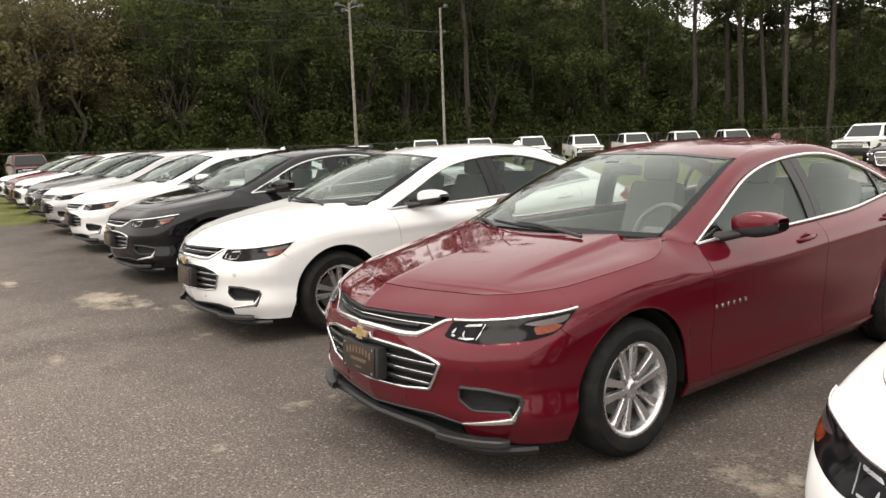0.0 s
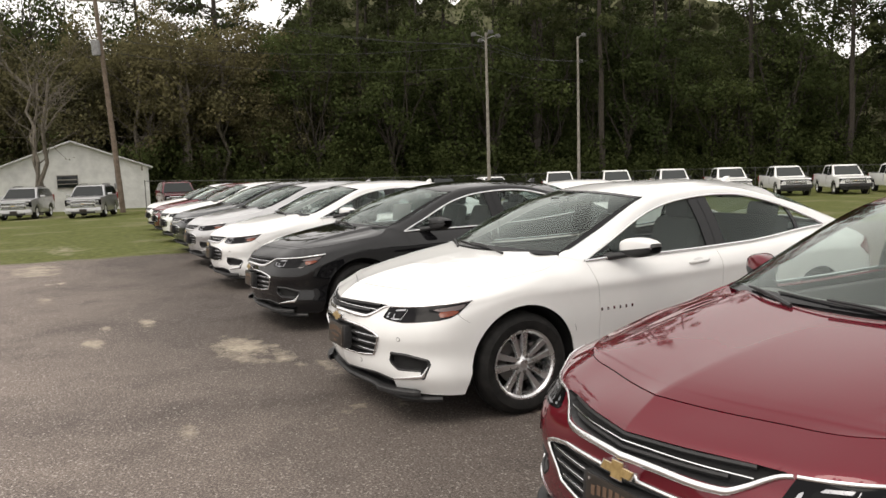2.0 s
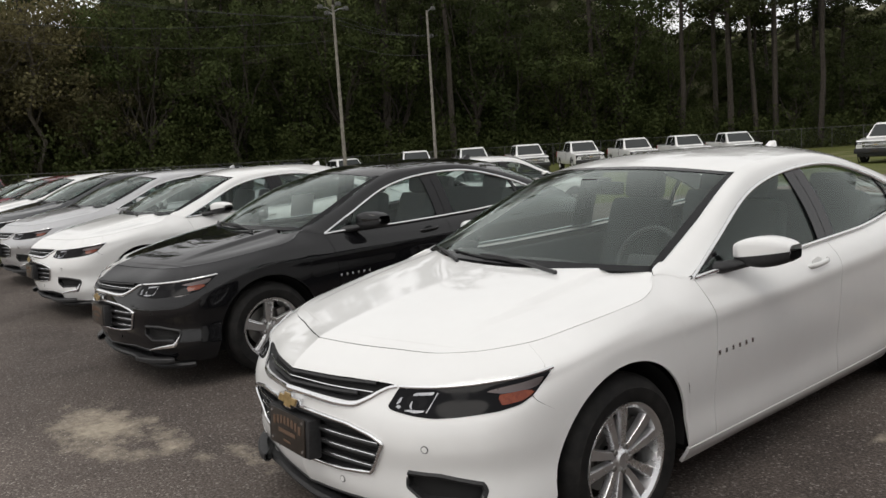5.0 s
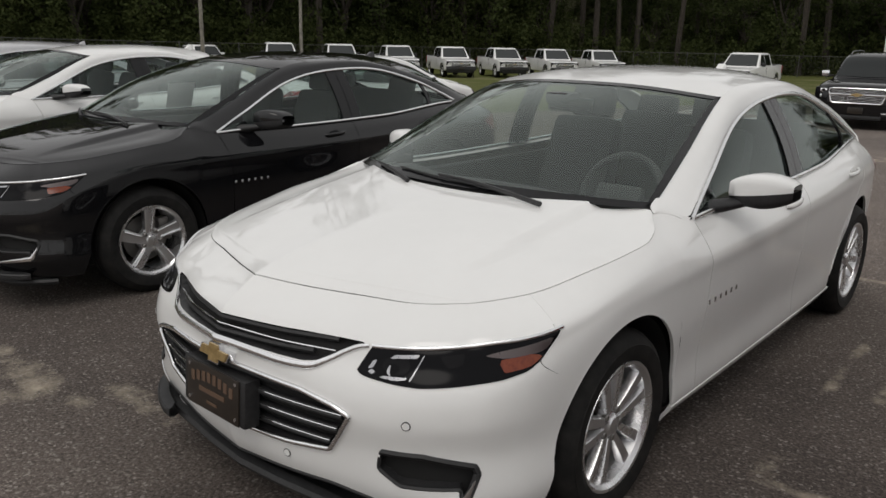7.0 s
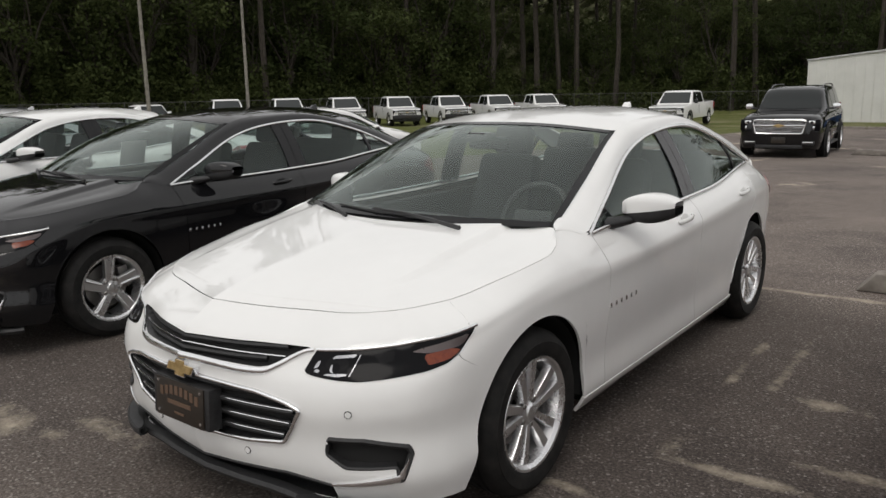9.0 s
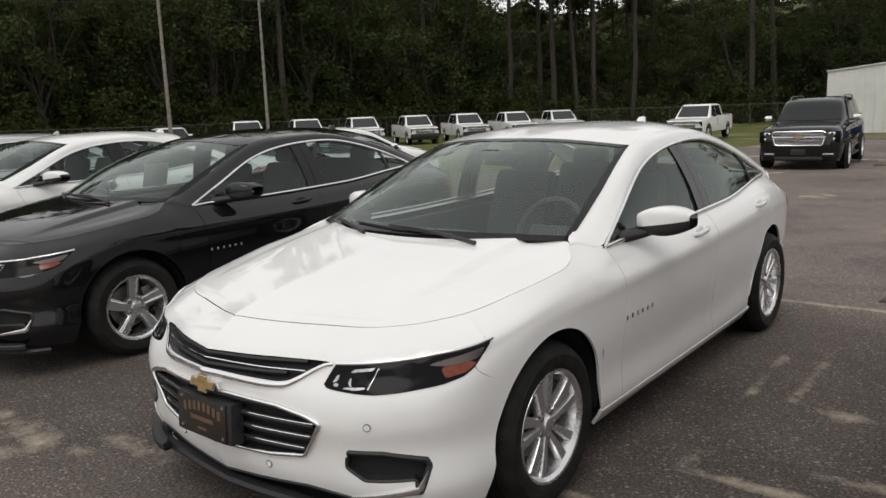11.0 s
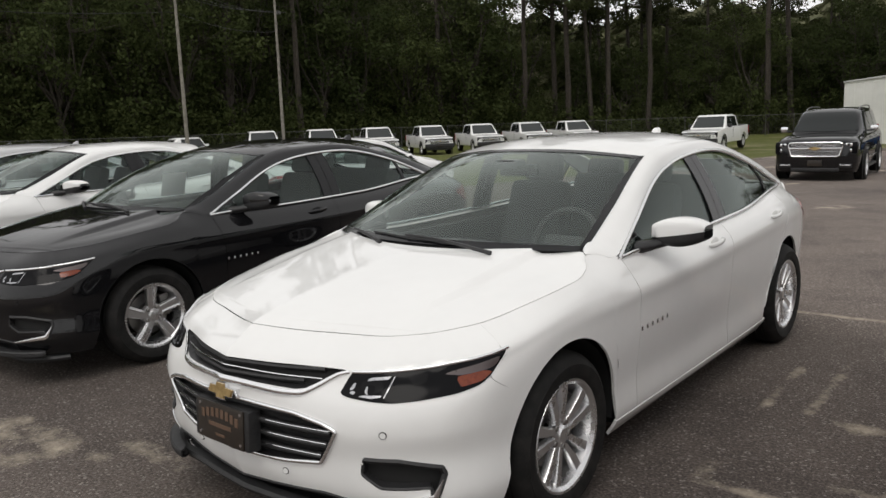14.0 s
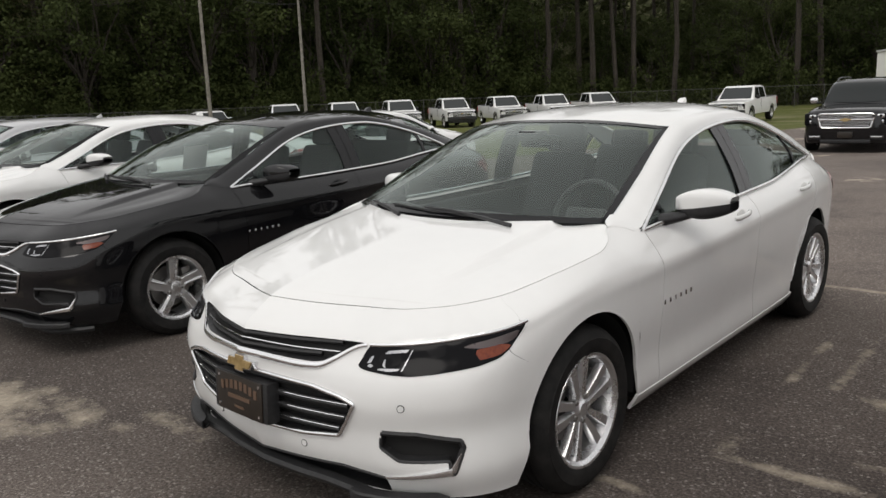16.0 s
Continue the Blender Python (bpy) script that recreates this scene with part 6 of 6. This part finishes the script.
LAMP_CASE = speckled("weathered_lamp_casing", (0.06, 0.06, 0.058), (0.11, 0.11, 0.105), 12.0, 0.6, 0.4)


def light_pole(label, at, height, lean, lamps, r0=.108):
    p = thing("light_pole", label, "light pole", "light poles", pose(at[0], at[1], ground_z(*at) - .2, 0, lean, 0))
    part("shaft", tube("shaft", [(0, 0, 0), (0, 0, height * .5), (0, 0, height)], [r0, r0 * .82, r0 * .62], 12), WOOD_POLE, p)
    for k, (ang, z, ln) in enumerate(lamps):
        arm = new("lamp_arm")
        arm.parent = p
        arm.matrix_basis = pose(0, 0, height + z, 0, 0, ang)
        part("bracket", tube("bracket", [(0, 0, -.15), (ln * .6, 0, .02), (ln, 0, .05)], .03, 6), GALV, arm)
        part("floodlight", box_mesh("floodlight", (.26, .30, .22), .05, (ln + .1, 0, .06), .8), LAMP_CASE, arm)
    return p


light_pole("grey wooden pole with floodlights on a cross arm", (-33.5, 20.66), 10.0, 0.6, ((90, -.2, .7), (-90, -.2, .7), (0, -.1, .4), (180, -.4, .5)))
light_pole("grey wooden pole with a single floodlight", (-36.25, 29.3), 10.8, 0.6, ((20, 0, .35), (110, -1.6, .25)))
util = thing("utility_pole", "brown wooden utility pole with a transformer near the shed", "utility pole", m=pose(-43.0, 1.75, ground_z(-43, 1.7) - .3, 3, 0, 0))
part("shaft", tube("shaft", [(0, 0, 0), (0, 0, 6), (0, 0, 13)], [.16, .14, .11], 12), BROWN_POLE, util)
part("transformer", tube("transformer", [(.05, -.28, 9.2), (.05, -.28, 10.0)], .24, 12), GALV, util)
part("cross_arm", box_mesh("cross_arm", (.12, 2.2, .12), .01, (0, 0, 12.2)), WOOD_POLE, util)
wires = thing("overhead_wires", "thin overhead wires running between the poles", "wires")
for dz, off in ((12.2, .9), (12.2, -.9), (9.6, 0), (8.9, 0)):
    a, b = np.array((-43.0, 1.75 + off - .052 * dz, dz)), np.array((-33.5, 20.66 + off, 8.6 if dz > 9 else 7.4))
    t = np.linspace(0, 1, 20)[:, None]
    w = a * (1 - t) + b * t
    w[:, 2] -= 1.2 * (4 * t[:, 0] * (1 - t[:, 0])) * .6
    part("wire", tube("wire", w, .012, 4), PLASTIC, wires)
    c = np.array((-36.25, 29.3 + off, 8.4 if dz > 9 else 7.2))
    w = b * (1 - t) + c * t
    w[:, 2] -= .35 * (4 * t[:, 0] * (1 - t[:, 0]))
    part("wire", tube("wire", w, .012, 4), PLASTIC, wires)

# chain-link fence along the woods
FENCE_STEEL = speckled("weathered_fence_steel", (0.075, 0.075, 0.072), (0.12, 0.12, 0.115), 10.0, 0.6, 0.5)
fence = thing("chain_link_fence", "galvanised chain-link fence along the edge of the woods", "fence")
FENCE_LINE = curve3([(-47, 3.5, 0), (-47.5, 14, 0), (-47, 26, 0), (-44.5, 38, 0), (-40, 50, 0), (-33, 61, 0), (-20, 66, 0), (-9.5, 67, 0)], 40)
FENCE_LINE[:, 2] = level(FENCE_LINE[:, 0], FENCE_LINE[:, 1])
for p in FENCE_LINE:
    part("post", tube("post", [p + (0, 0, -.1), p + (0, 0, 1.85)], .03, 6), FENCE_STEEL, fence)
part("top_rail", tube("top_rail", FENCE_LINE + np.array([0, 0, 1.78]), .02, 5), FENCE_STEEL, fence)
vs, fs = [], []
for a, b in zip(FENCE_LINE[:-1], FENCE_LINE[1:]):
    d = b - a
    L = np.linalg.norm(d[:2])
    nstep = int(L / .18)
    for i in range(nstep):
        for sg in (1, -1):
            p0 = a + d * (i / nstep) + np.array([0, 0, .05 if sg > 0 else 1.75])
            p1 = p0 + d / L * 1.7 * .55 + np.array([0, 0, 1.7 * sg])
            o = np.array([0, 0, .005])
            k = len(vs)
            vs += [p0 - o, p1 - o, p1 + o, p0 + o]
            fs.append((k, k + 1, k + 2, k + 3))
part("mesh", mesh_of("mesh", vs, fs), speckled("dull_wire", (0.07, 0.07, 0.068), (0.12, 0.12, 0.115), 10.0, 0.6, 0.5), fence)
# ---- the woods ----
BARK = speckled("pine_bark", (0.030, 0.025, 0.020), (0.058, 0.047, 0.038), 6.0, 0.95, bump=0.5)
PALE_BARK = speckled("grey_bark", (0.085, 0.072, 0.058), (0.15, 0.13, 0.105), 6.0, 0.95, bump=0.4)


def leaf_material(name, a, b, c):
    m = shader(name, a, 0.8, 0.0, 0.0, 0.08)
    n, l = m.node_tree.nodes, m.node_tree.links
    g = n.new("ShaderNodeNewGeometry")
    r = ramp_node(m, g.outputs["Random Per Island"], [(0.0, a), (0.55, b), (1.0, c)])
    o = n.new("ShaderNodeObjectInfo")
    t = ramp_node(m, o.outputs["Random"], [(0.0, (0.65, 0.68, 0.62)), (1.0, (1.25, 1.2, 1.1))])
    tone_c = mixed(m, 1.0, r.outputs[0], t.outputs[0], "MULTIPLY")
    into(m, tone_c, "Base Color")
    thin, both = n.new("ShaderNodeBsdfTranslucent"), n.new("ShaderNodeMixShader")
    both.inputs[0].default_value = 0.42
    l.new(tone_c, thin.inputs[0])
    l.new(n["Principled BSDF"].outputs[0], both.inputs[1])
    l.new(thin.outputs[0], both.inputs[2])
    l.new(both.outputs[0], n["Material Output"].inputs[0])
    return m


PINE_LEAF = leaf_material("pine_needles", (0.044, 0.052, 0.023), (0.058, 0.069, 0.031), (0.075, 0.087, 0.040))
OAK_LEAF = leaf_material("broad_leaves", (0.049, 0.064, 0.025), (0.064, 0.083, 0.032), (0.084, 0.104, 0.042))
SPRING_LEAF = leaf_material("young_spring_leaves", (0.105, 0.097, 0.052), (0.132, 0.121, 0.066), (0.165, 0.152, 0.086))
BRUSH_LEAF = leaf_material("undergrowth_leaves", (0.043, 0.057, 0.022), (0.061, 0.078, 0.028), (0.086, 0.105, 0.042))


def leaf_cloud(rng, centres, radii, per, size, squash=.75):
    """Small leaf clumps scattered through many balls of twigs; uneven, with gaps."""
    V, F, N = [], [], []
    k = 0
    for c, r in zip(centres, radii):
        m = max(3, int(per * r * r))
        d = rng.normal(size=(m, 3))
        d /= np.linalg.norm(d, axis=1, keepdims=True)
        p = c + d * (r * rng.uniform(.25, 1.0, (m, 1)) ** .6) * np.array([1, 1, squash])
        for q in p:
            o = (q - c) / r + np.array([0, 0, .35]) + rng.normal(size=3) * .2
            o /= np.linalg.norm(o)
            w = o + rng.normal(size=3) * .55
            w /= np.linalg.norm(w)
            a = np.cross(w, rng.normal(size=3))
            a /= np.linalg.norm(a)
            b = np.cross(a, w)
            s = size * rng.uniform(.5, 1.35)
            V += [q - a * s, q + b * s * .6, q + a * s, q - b * s * .55]
            F.append((k, k + 1, k + 2, k + 3))
            N += [o] * 4
            k += 4
    return V, F, N


def leaf_mesh(name, V, F, N):
    """Leaves shaded with the rounded form of their clump, as soft foliage is."""
    me = mesh_of(name, V, F)
    me.polygons.foreach_set("use_smooth", [True] * len(me.polygons))
    me.normals_split_custom_set_from_vertices([tuple(x) for x in N])
    return me


def limb(p0, p1, r0, r1, rng, n=6, wander=.12):
    t = np.linspace(0, 1, n)[:, None]
    p = np.asarray(p0) * (1 - t) + np.asarray(p1) * t
    L = np.linalg.norm(np.asarray(p1) - np.asarray(p0))
    p[1:-1] += rng.normal(size=(n - 2, 3)) * wander * L * .25
    return tube("limb", p, np.linspace(r0, r1, n), 6 if r0 > .1 else 4)


def build_tree(kind, seed, label, m):
    rng = np.random.default_rng(seed)
    t = thing("pine_tree" if kind == "pine" else "tree", label, "tree", "edge of the woods", m)
    limbs, cen, rad = [], [], []
    if kind == "pine":
        H = rng.uniform(19, 25)
        top = np.array([rng.normal() * .5, rng.normal() * .5, H])
        limbs.append(limb((0, 0, -.3), top, .27, .06, rng, 9, .008))
        for _ in range(int(rng.uniform(16, 22))):
            f = rng.uniform(.48, .99)
            a = rng.uniform(0, 2 * math.pi)
            L = (1.25 - f) * rng.uniform(2.6, 5.0) + .4
            p0 = top * f
            p1 = p0 + np.array([math.cos(a) * L, math.sin(a) * L, L * rng.uniform(.0, .45)])
            limbs.append(limb(p0, p1, .055, .012, rng))
            for g in (.6, .85, 1.05):
                cen.append(p0 * (1 - g) + p1 * g + rng.normal(size=3) * .25)
                rad.append(rng.uniform(.5, 1.0))
        V, F, N = leaf_cloud(rng, cen, rad, 85, .16, .6)
        leaf, bark = PINE_LEAF, BARK
    elif kind == "oak":
        H = rng.uniform(11, 15)
        fork = np.array([rng.normal() * .3, rng.normal() * .3, H * .3])
        limbs.append(limb((0, 0, -.3), fork, .26, .18, rng))
        for _ in range(9):
            a = rng.uniform(0, 2 * math.pi)
            R = rng.uniform(1.2, 3.6)
            p1 = np.array([math.cos(a) * R, math.sin(a) * R, H * rng.uniform(.5, .92)])
            limbs.append(limb(fork * rng.uniform(.7, 1), p1, .11, .03, rng))
            for _ in range(5):
                q = p1 + rng.normal(size=3) * np.array([1.2, 1.2, 1.2])
                limbs.append(limb(p1 * .75 + fork * .25, q, .035, .01, rng, 3))
                cen.append(q)
                rad.append(rng.uniform(.8, 1.5))
        for _ in range(14):
            a, R = rng.uniform(0, 2 * math.pi), rng.uniform(1.5, 3.8)
            cen.append(np.array([math.cos(a) * R, math.sin(a) * R, H * rng.uniform(.12, .5)]))
            rad.append(rng.uniform(.8, 1.5))
        V, F, N = leaf_cloud(rng, cen, rad, 62, .145)
        leaf, bark = OAK_LEAF, BARK
    else:
        H = rng.uniform(10, 13)
        for _ in range(3):
            a = rng.uniform(0, 2 * math.pi)
            stem = np.array([math.cos(a) * 1.6, math.sin(a) * 1.6, H * .62])
            limbs.append(limb((math.cos(a) * .1, math.sin(a) * .1, -.3), stem, .15, .07, rng))
            for _ in range(9):
                f = rng.uniform(.35, 1.0)
                a2 = rng.uniform(0, 2 * math.pi)
                L = rng.uniform(1.6, 3.6)
                p1 = stem * f + np.array([math.cos(a2) * L * .8, math.sin(a2) * L * .8, L * .8])
                limbs.append(limb(stem * f, p1, .045, .012, rng))
                for _ in range(5):
                    q = p1 + rng.normal(size=3) * .8
                    limbs.append(limb(stem * f * .4 + p1 * .6, q, .016, .005, rng, 3))
                    cen.append(q)
                    rad.append(rng.uniform(.5, 1.0))
        V, F, N = leaf_cloud(rng, cen, rad, 125 if kind == "spring" else 5, .10)
        leaf, bark = SPRING_LEAF, PALE_BARK
    part("trunk", joined("trunk", limbs), bark, t)
    part("crown", leaf_mesh("crown", V, F, N), leaf, t)
    return t


rng = np.random.default_rng(5)
EDGE = curve3([(-75, -30, 0), (-66, -12, 0), (-60, 6, 0), (-55, 22, 0), (-51, 38, 0), (-45, 53, 0), (-37, 67, 0), (-22, 74, 0), (-4, 78, 0), (12, 84, 0), (26, 98, 0)], 400)
EDGE[:, 2] = 0
tan = np.gradient(EDGE, axis=0)
tan /= np.linalg.norm(tan, axis=1, keepdims=True)
AWAY = np.stack([-tan[:, 1], tan[:, 0], 0 * tan[:, 0]], 1)
WORDS = {"pine": "tall dark pine with a bare lower trunk", "oak": "broad leafy tree at the edge of the woods", "spring": "twiggy tree with young brown-green leaves"}
protos = {}


def plant(kind, variant, x, y, rz, scale=1.0):
    m = pose(x, y, ground_z(x, y) - .1, 0, 0, rz) @ Matrix.Diagonal((scale, scale, scale, 1))
    if (kind, variant) not in protos:
        protos[kind, variant] = build_tree(kind, 100 + variant * 7 + len(kind), WORDS[kind], m)
        return protos[kind, variant]
    ob = protos[kind, variant]
    c = copy_thing(ob, m)
    c.matrix_basis = m
    return c


for row, (back, count) in enumerate(((2.0, 54), (6.0, 52), (11.0, 42), (16.0, 40))):
    for i in range(count):
        f = (i + rng.uniform(.1, .9)) / count
        k = int(f * 399)
        p = EDGE[k] + AWAY[k] * (back + rng.uniform(-1.8, 1.8))
        left = f < .29
        if row == 0:
            kind = rng.choice(["spring", "oak", "pine"], p=[.90, .10, .0] if left else [.0, .88, .12])
        elif row == 1:
            kind = rng.choice(["spring", "oak", "pine"], p=[.70, .25, .05] if left else [.0, .45, .55])
        else:
            kind = rng.choice(["oak", "pine"], p=[.75, .25] if left else [.3, .7])
        grown = 1.22 if f < .27 else .78 if kind == "oak" and f > .57 else 1.0
        plant(str(kind), int(rng.integers(0, 4)), p[0], p[1], rng.uniform(0, 360), rng.uniform(.85, 1.2) * grown)
# tall pines that stand free at the very edge, in a loose line
for i in range(15):
    k = int(150 + 180 * ((i + rng.uniform(-.4, 1.4)) / 15))
    p = EDGE[k] + AWAY[k] * rng.uniform(-2.0, 2.5)
    plant("pine", int(rng.integers(0, 4)), p[0], p[1], rng.uniform(0, 360), rng.uniform(.95, 1.25))
# undergrowth at the foot of the trees
cen, rad = [], []
for i in range(2100):
    k = int(rng.uniform(60, 399))
    p = EDGE[k] + AWAY[k] * rng.uniform(-3.0, 4.0)
    h = rng.uniform(.4, 11.0 if k < 228 else 8.0) * rng.uniform(.3, 1)
    cen.append(np.array([p[0], p[1], ground_z(p[0], p[1]) + h * .5]))
    rad.append(rng.uniform(.7, 1.5))
V, F, N = leaf_cloud(rng, cen, rad, 52, .135)
under = tagged(new("undergrowth", leaf_mesh("undergrowth", V, F, N)), "thick green undergrowth along the foot of the woods", "undergrowth", kind="stuff")
under.data.materials.append(BRUSH_LEAF)
# the middle storey of young growth that hides most trunks
cen, rad = [], []
for i in range(1500):
    k = int(rng.uniform(0, 399)) if i % 4 else int(rng.uniform(40, 125))
    p = EDGE[k] + AWAY[k] * rng.uniform(2.0, 15.0)
    h = rng.uniform(1.0, 8.5 if k < 116 else 11.5 if k < 228 else 8.0)
    cen.append(np.array([p[0], p[1], ground_z(p[0], p[1]) + h]))
    rad.append(rng.uniform(.9, 1.9))
west_side = [c[1] < 24 for c in cen]
for side_w, leaf_m, words in ((True, SPRING_LEAF, "dense brown-green young growth between the spring trees"), (False, OAK_LEAF, "dense dark green young growth between the trunks")):
    pick = [i for i, w_ in enumerate(west_side) if w_ == side_w]
    V, F, N = leaf_cloud(rng, [cen[i] for i in pick], [rad[i] for i in pick], 95 if side_w else 66, .105 if side_w else .118, .85)
    storey = tagged(new("young_growth", leaf_mesh("young_growth", V, F, N)), words, "woods", kind="stuff")
    storey.data.materials.append(leaf_m)
# far woods that close the view between the trunks
cen, rad = [], []
for i in range(1700):
    k = int(rng.uniform(0, 399))
    p = EDGE[k] + AWAY[k] * rng.uniform(20, 34)
    cen.append(np.array([p[0], p[1], rng.uniform(-1, 13 if k < 112 else 18 if k < 222 else 11.5)]))
    rad.append(rng.uniform(1.6, 2.8))
V, F, N = leaf_cloud(rng, cen, rad, 11, .5)
back_woods = tagged(new("far_woods", leaf_mesh("far_woods", V, F, N)), "dark depth of the woods behind the front trees", "woods", kind="stuff")
back_woods.data.materials.append(PINE_LEAF)
# the closed wall of foliage deep in the woods
nu, nv = 400, 26
foot = EDGE + AWAY * 30
hgt = np.array([float(np.interp(i, [0, 80, 100, 125, 222, 236, 399], [11.5, 13.5, 15.0, 24.0, 23.5, 14.5, 14.5])) + 2.0 * noise.noise(Vector((i * .07, 3.1, 0))) + 2.2 * noise.noise(Vector((i * .35, 7.7, 0))) for i in range(nu)])
up_ = np.linspace(0, 1, nv)
WALL = np.empty((nu, nv, 3))
for i in range(nu):
    for j in range(nv):
        q = foot[i] + np.array([0, 0, -2 + up_[j] * (hgt[i] + 2)])
        d = 2.4 * noise.noise(Vector((i * .16, j * .45, 1.3))) + 1.3 * noise.noise(Vector((i * .6, j * 1.3, 9.0)))
        WALL[i, j] = q + AWAY[i] * (d + 2.5 * up_[j] ** 2)
wall_me = mesh_of("deep_woods", WALL.reshape(-1, 3), grid_faces(nu, nv))
deep = tagged(new("deep_woods", wall_me), "dark closed foliage deep in the woods", "woods", kind="stuff")
DEEP = speckled("deep_foliage", (0.070, 0.074, 0.036), (0.12, 0.122, 0.062), 1.1, 0.95, bump=1.0, detail=9.0)
deep.data.materials.append(DEEP)
# the bare yard trees by the shed
yard = build_tree("bare", 31, "pale bare-limbed yard tree just coming into leaf", on_ground(-46.5, -2.6, 20))
tagged(copy_thing(yard, on_ground(-47.5, -8.5, 140)), "pale bare-limbed yard tree beside the shed")

# woods across the road behind the camera, which the cars' paint and windows mirror
for i in range(48):
    a = -2.9 + 4.0 * (i + rng.uniform(.1, .9)) / 48
    d = rng.uniform(140, 185)
    plant(str(rng.choice(["oak", "oak", "pine"])), int(rng.integers(0, 4)), 8 + d * math.cos(a), -2 + d * math.sin(a) * .95, rng.uniform(0, 360), rng.uniform(.8, 1.1))
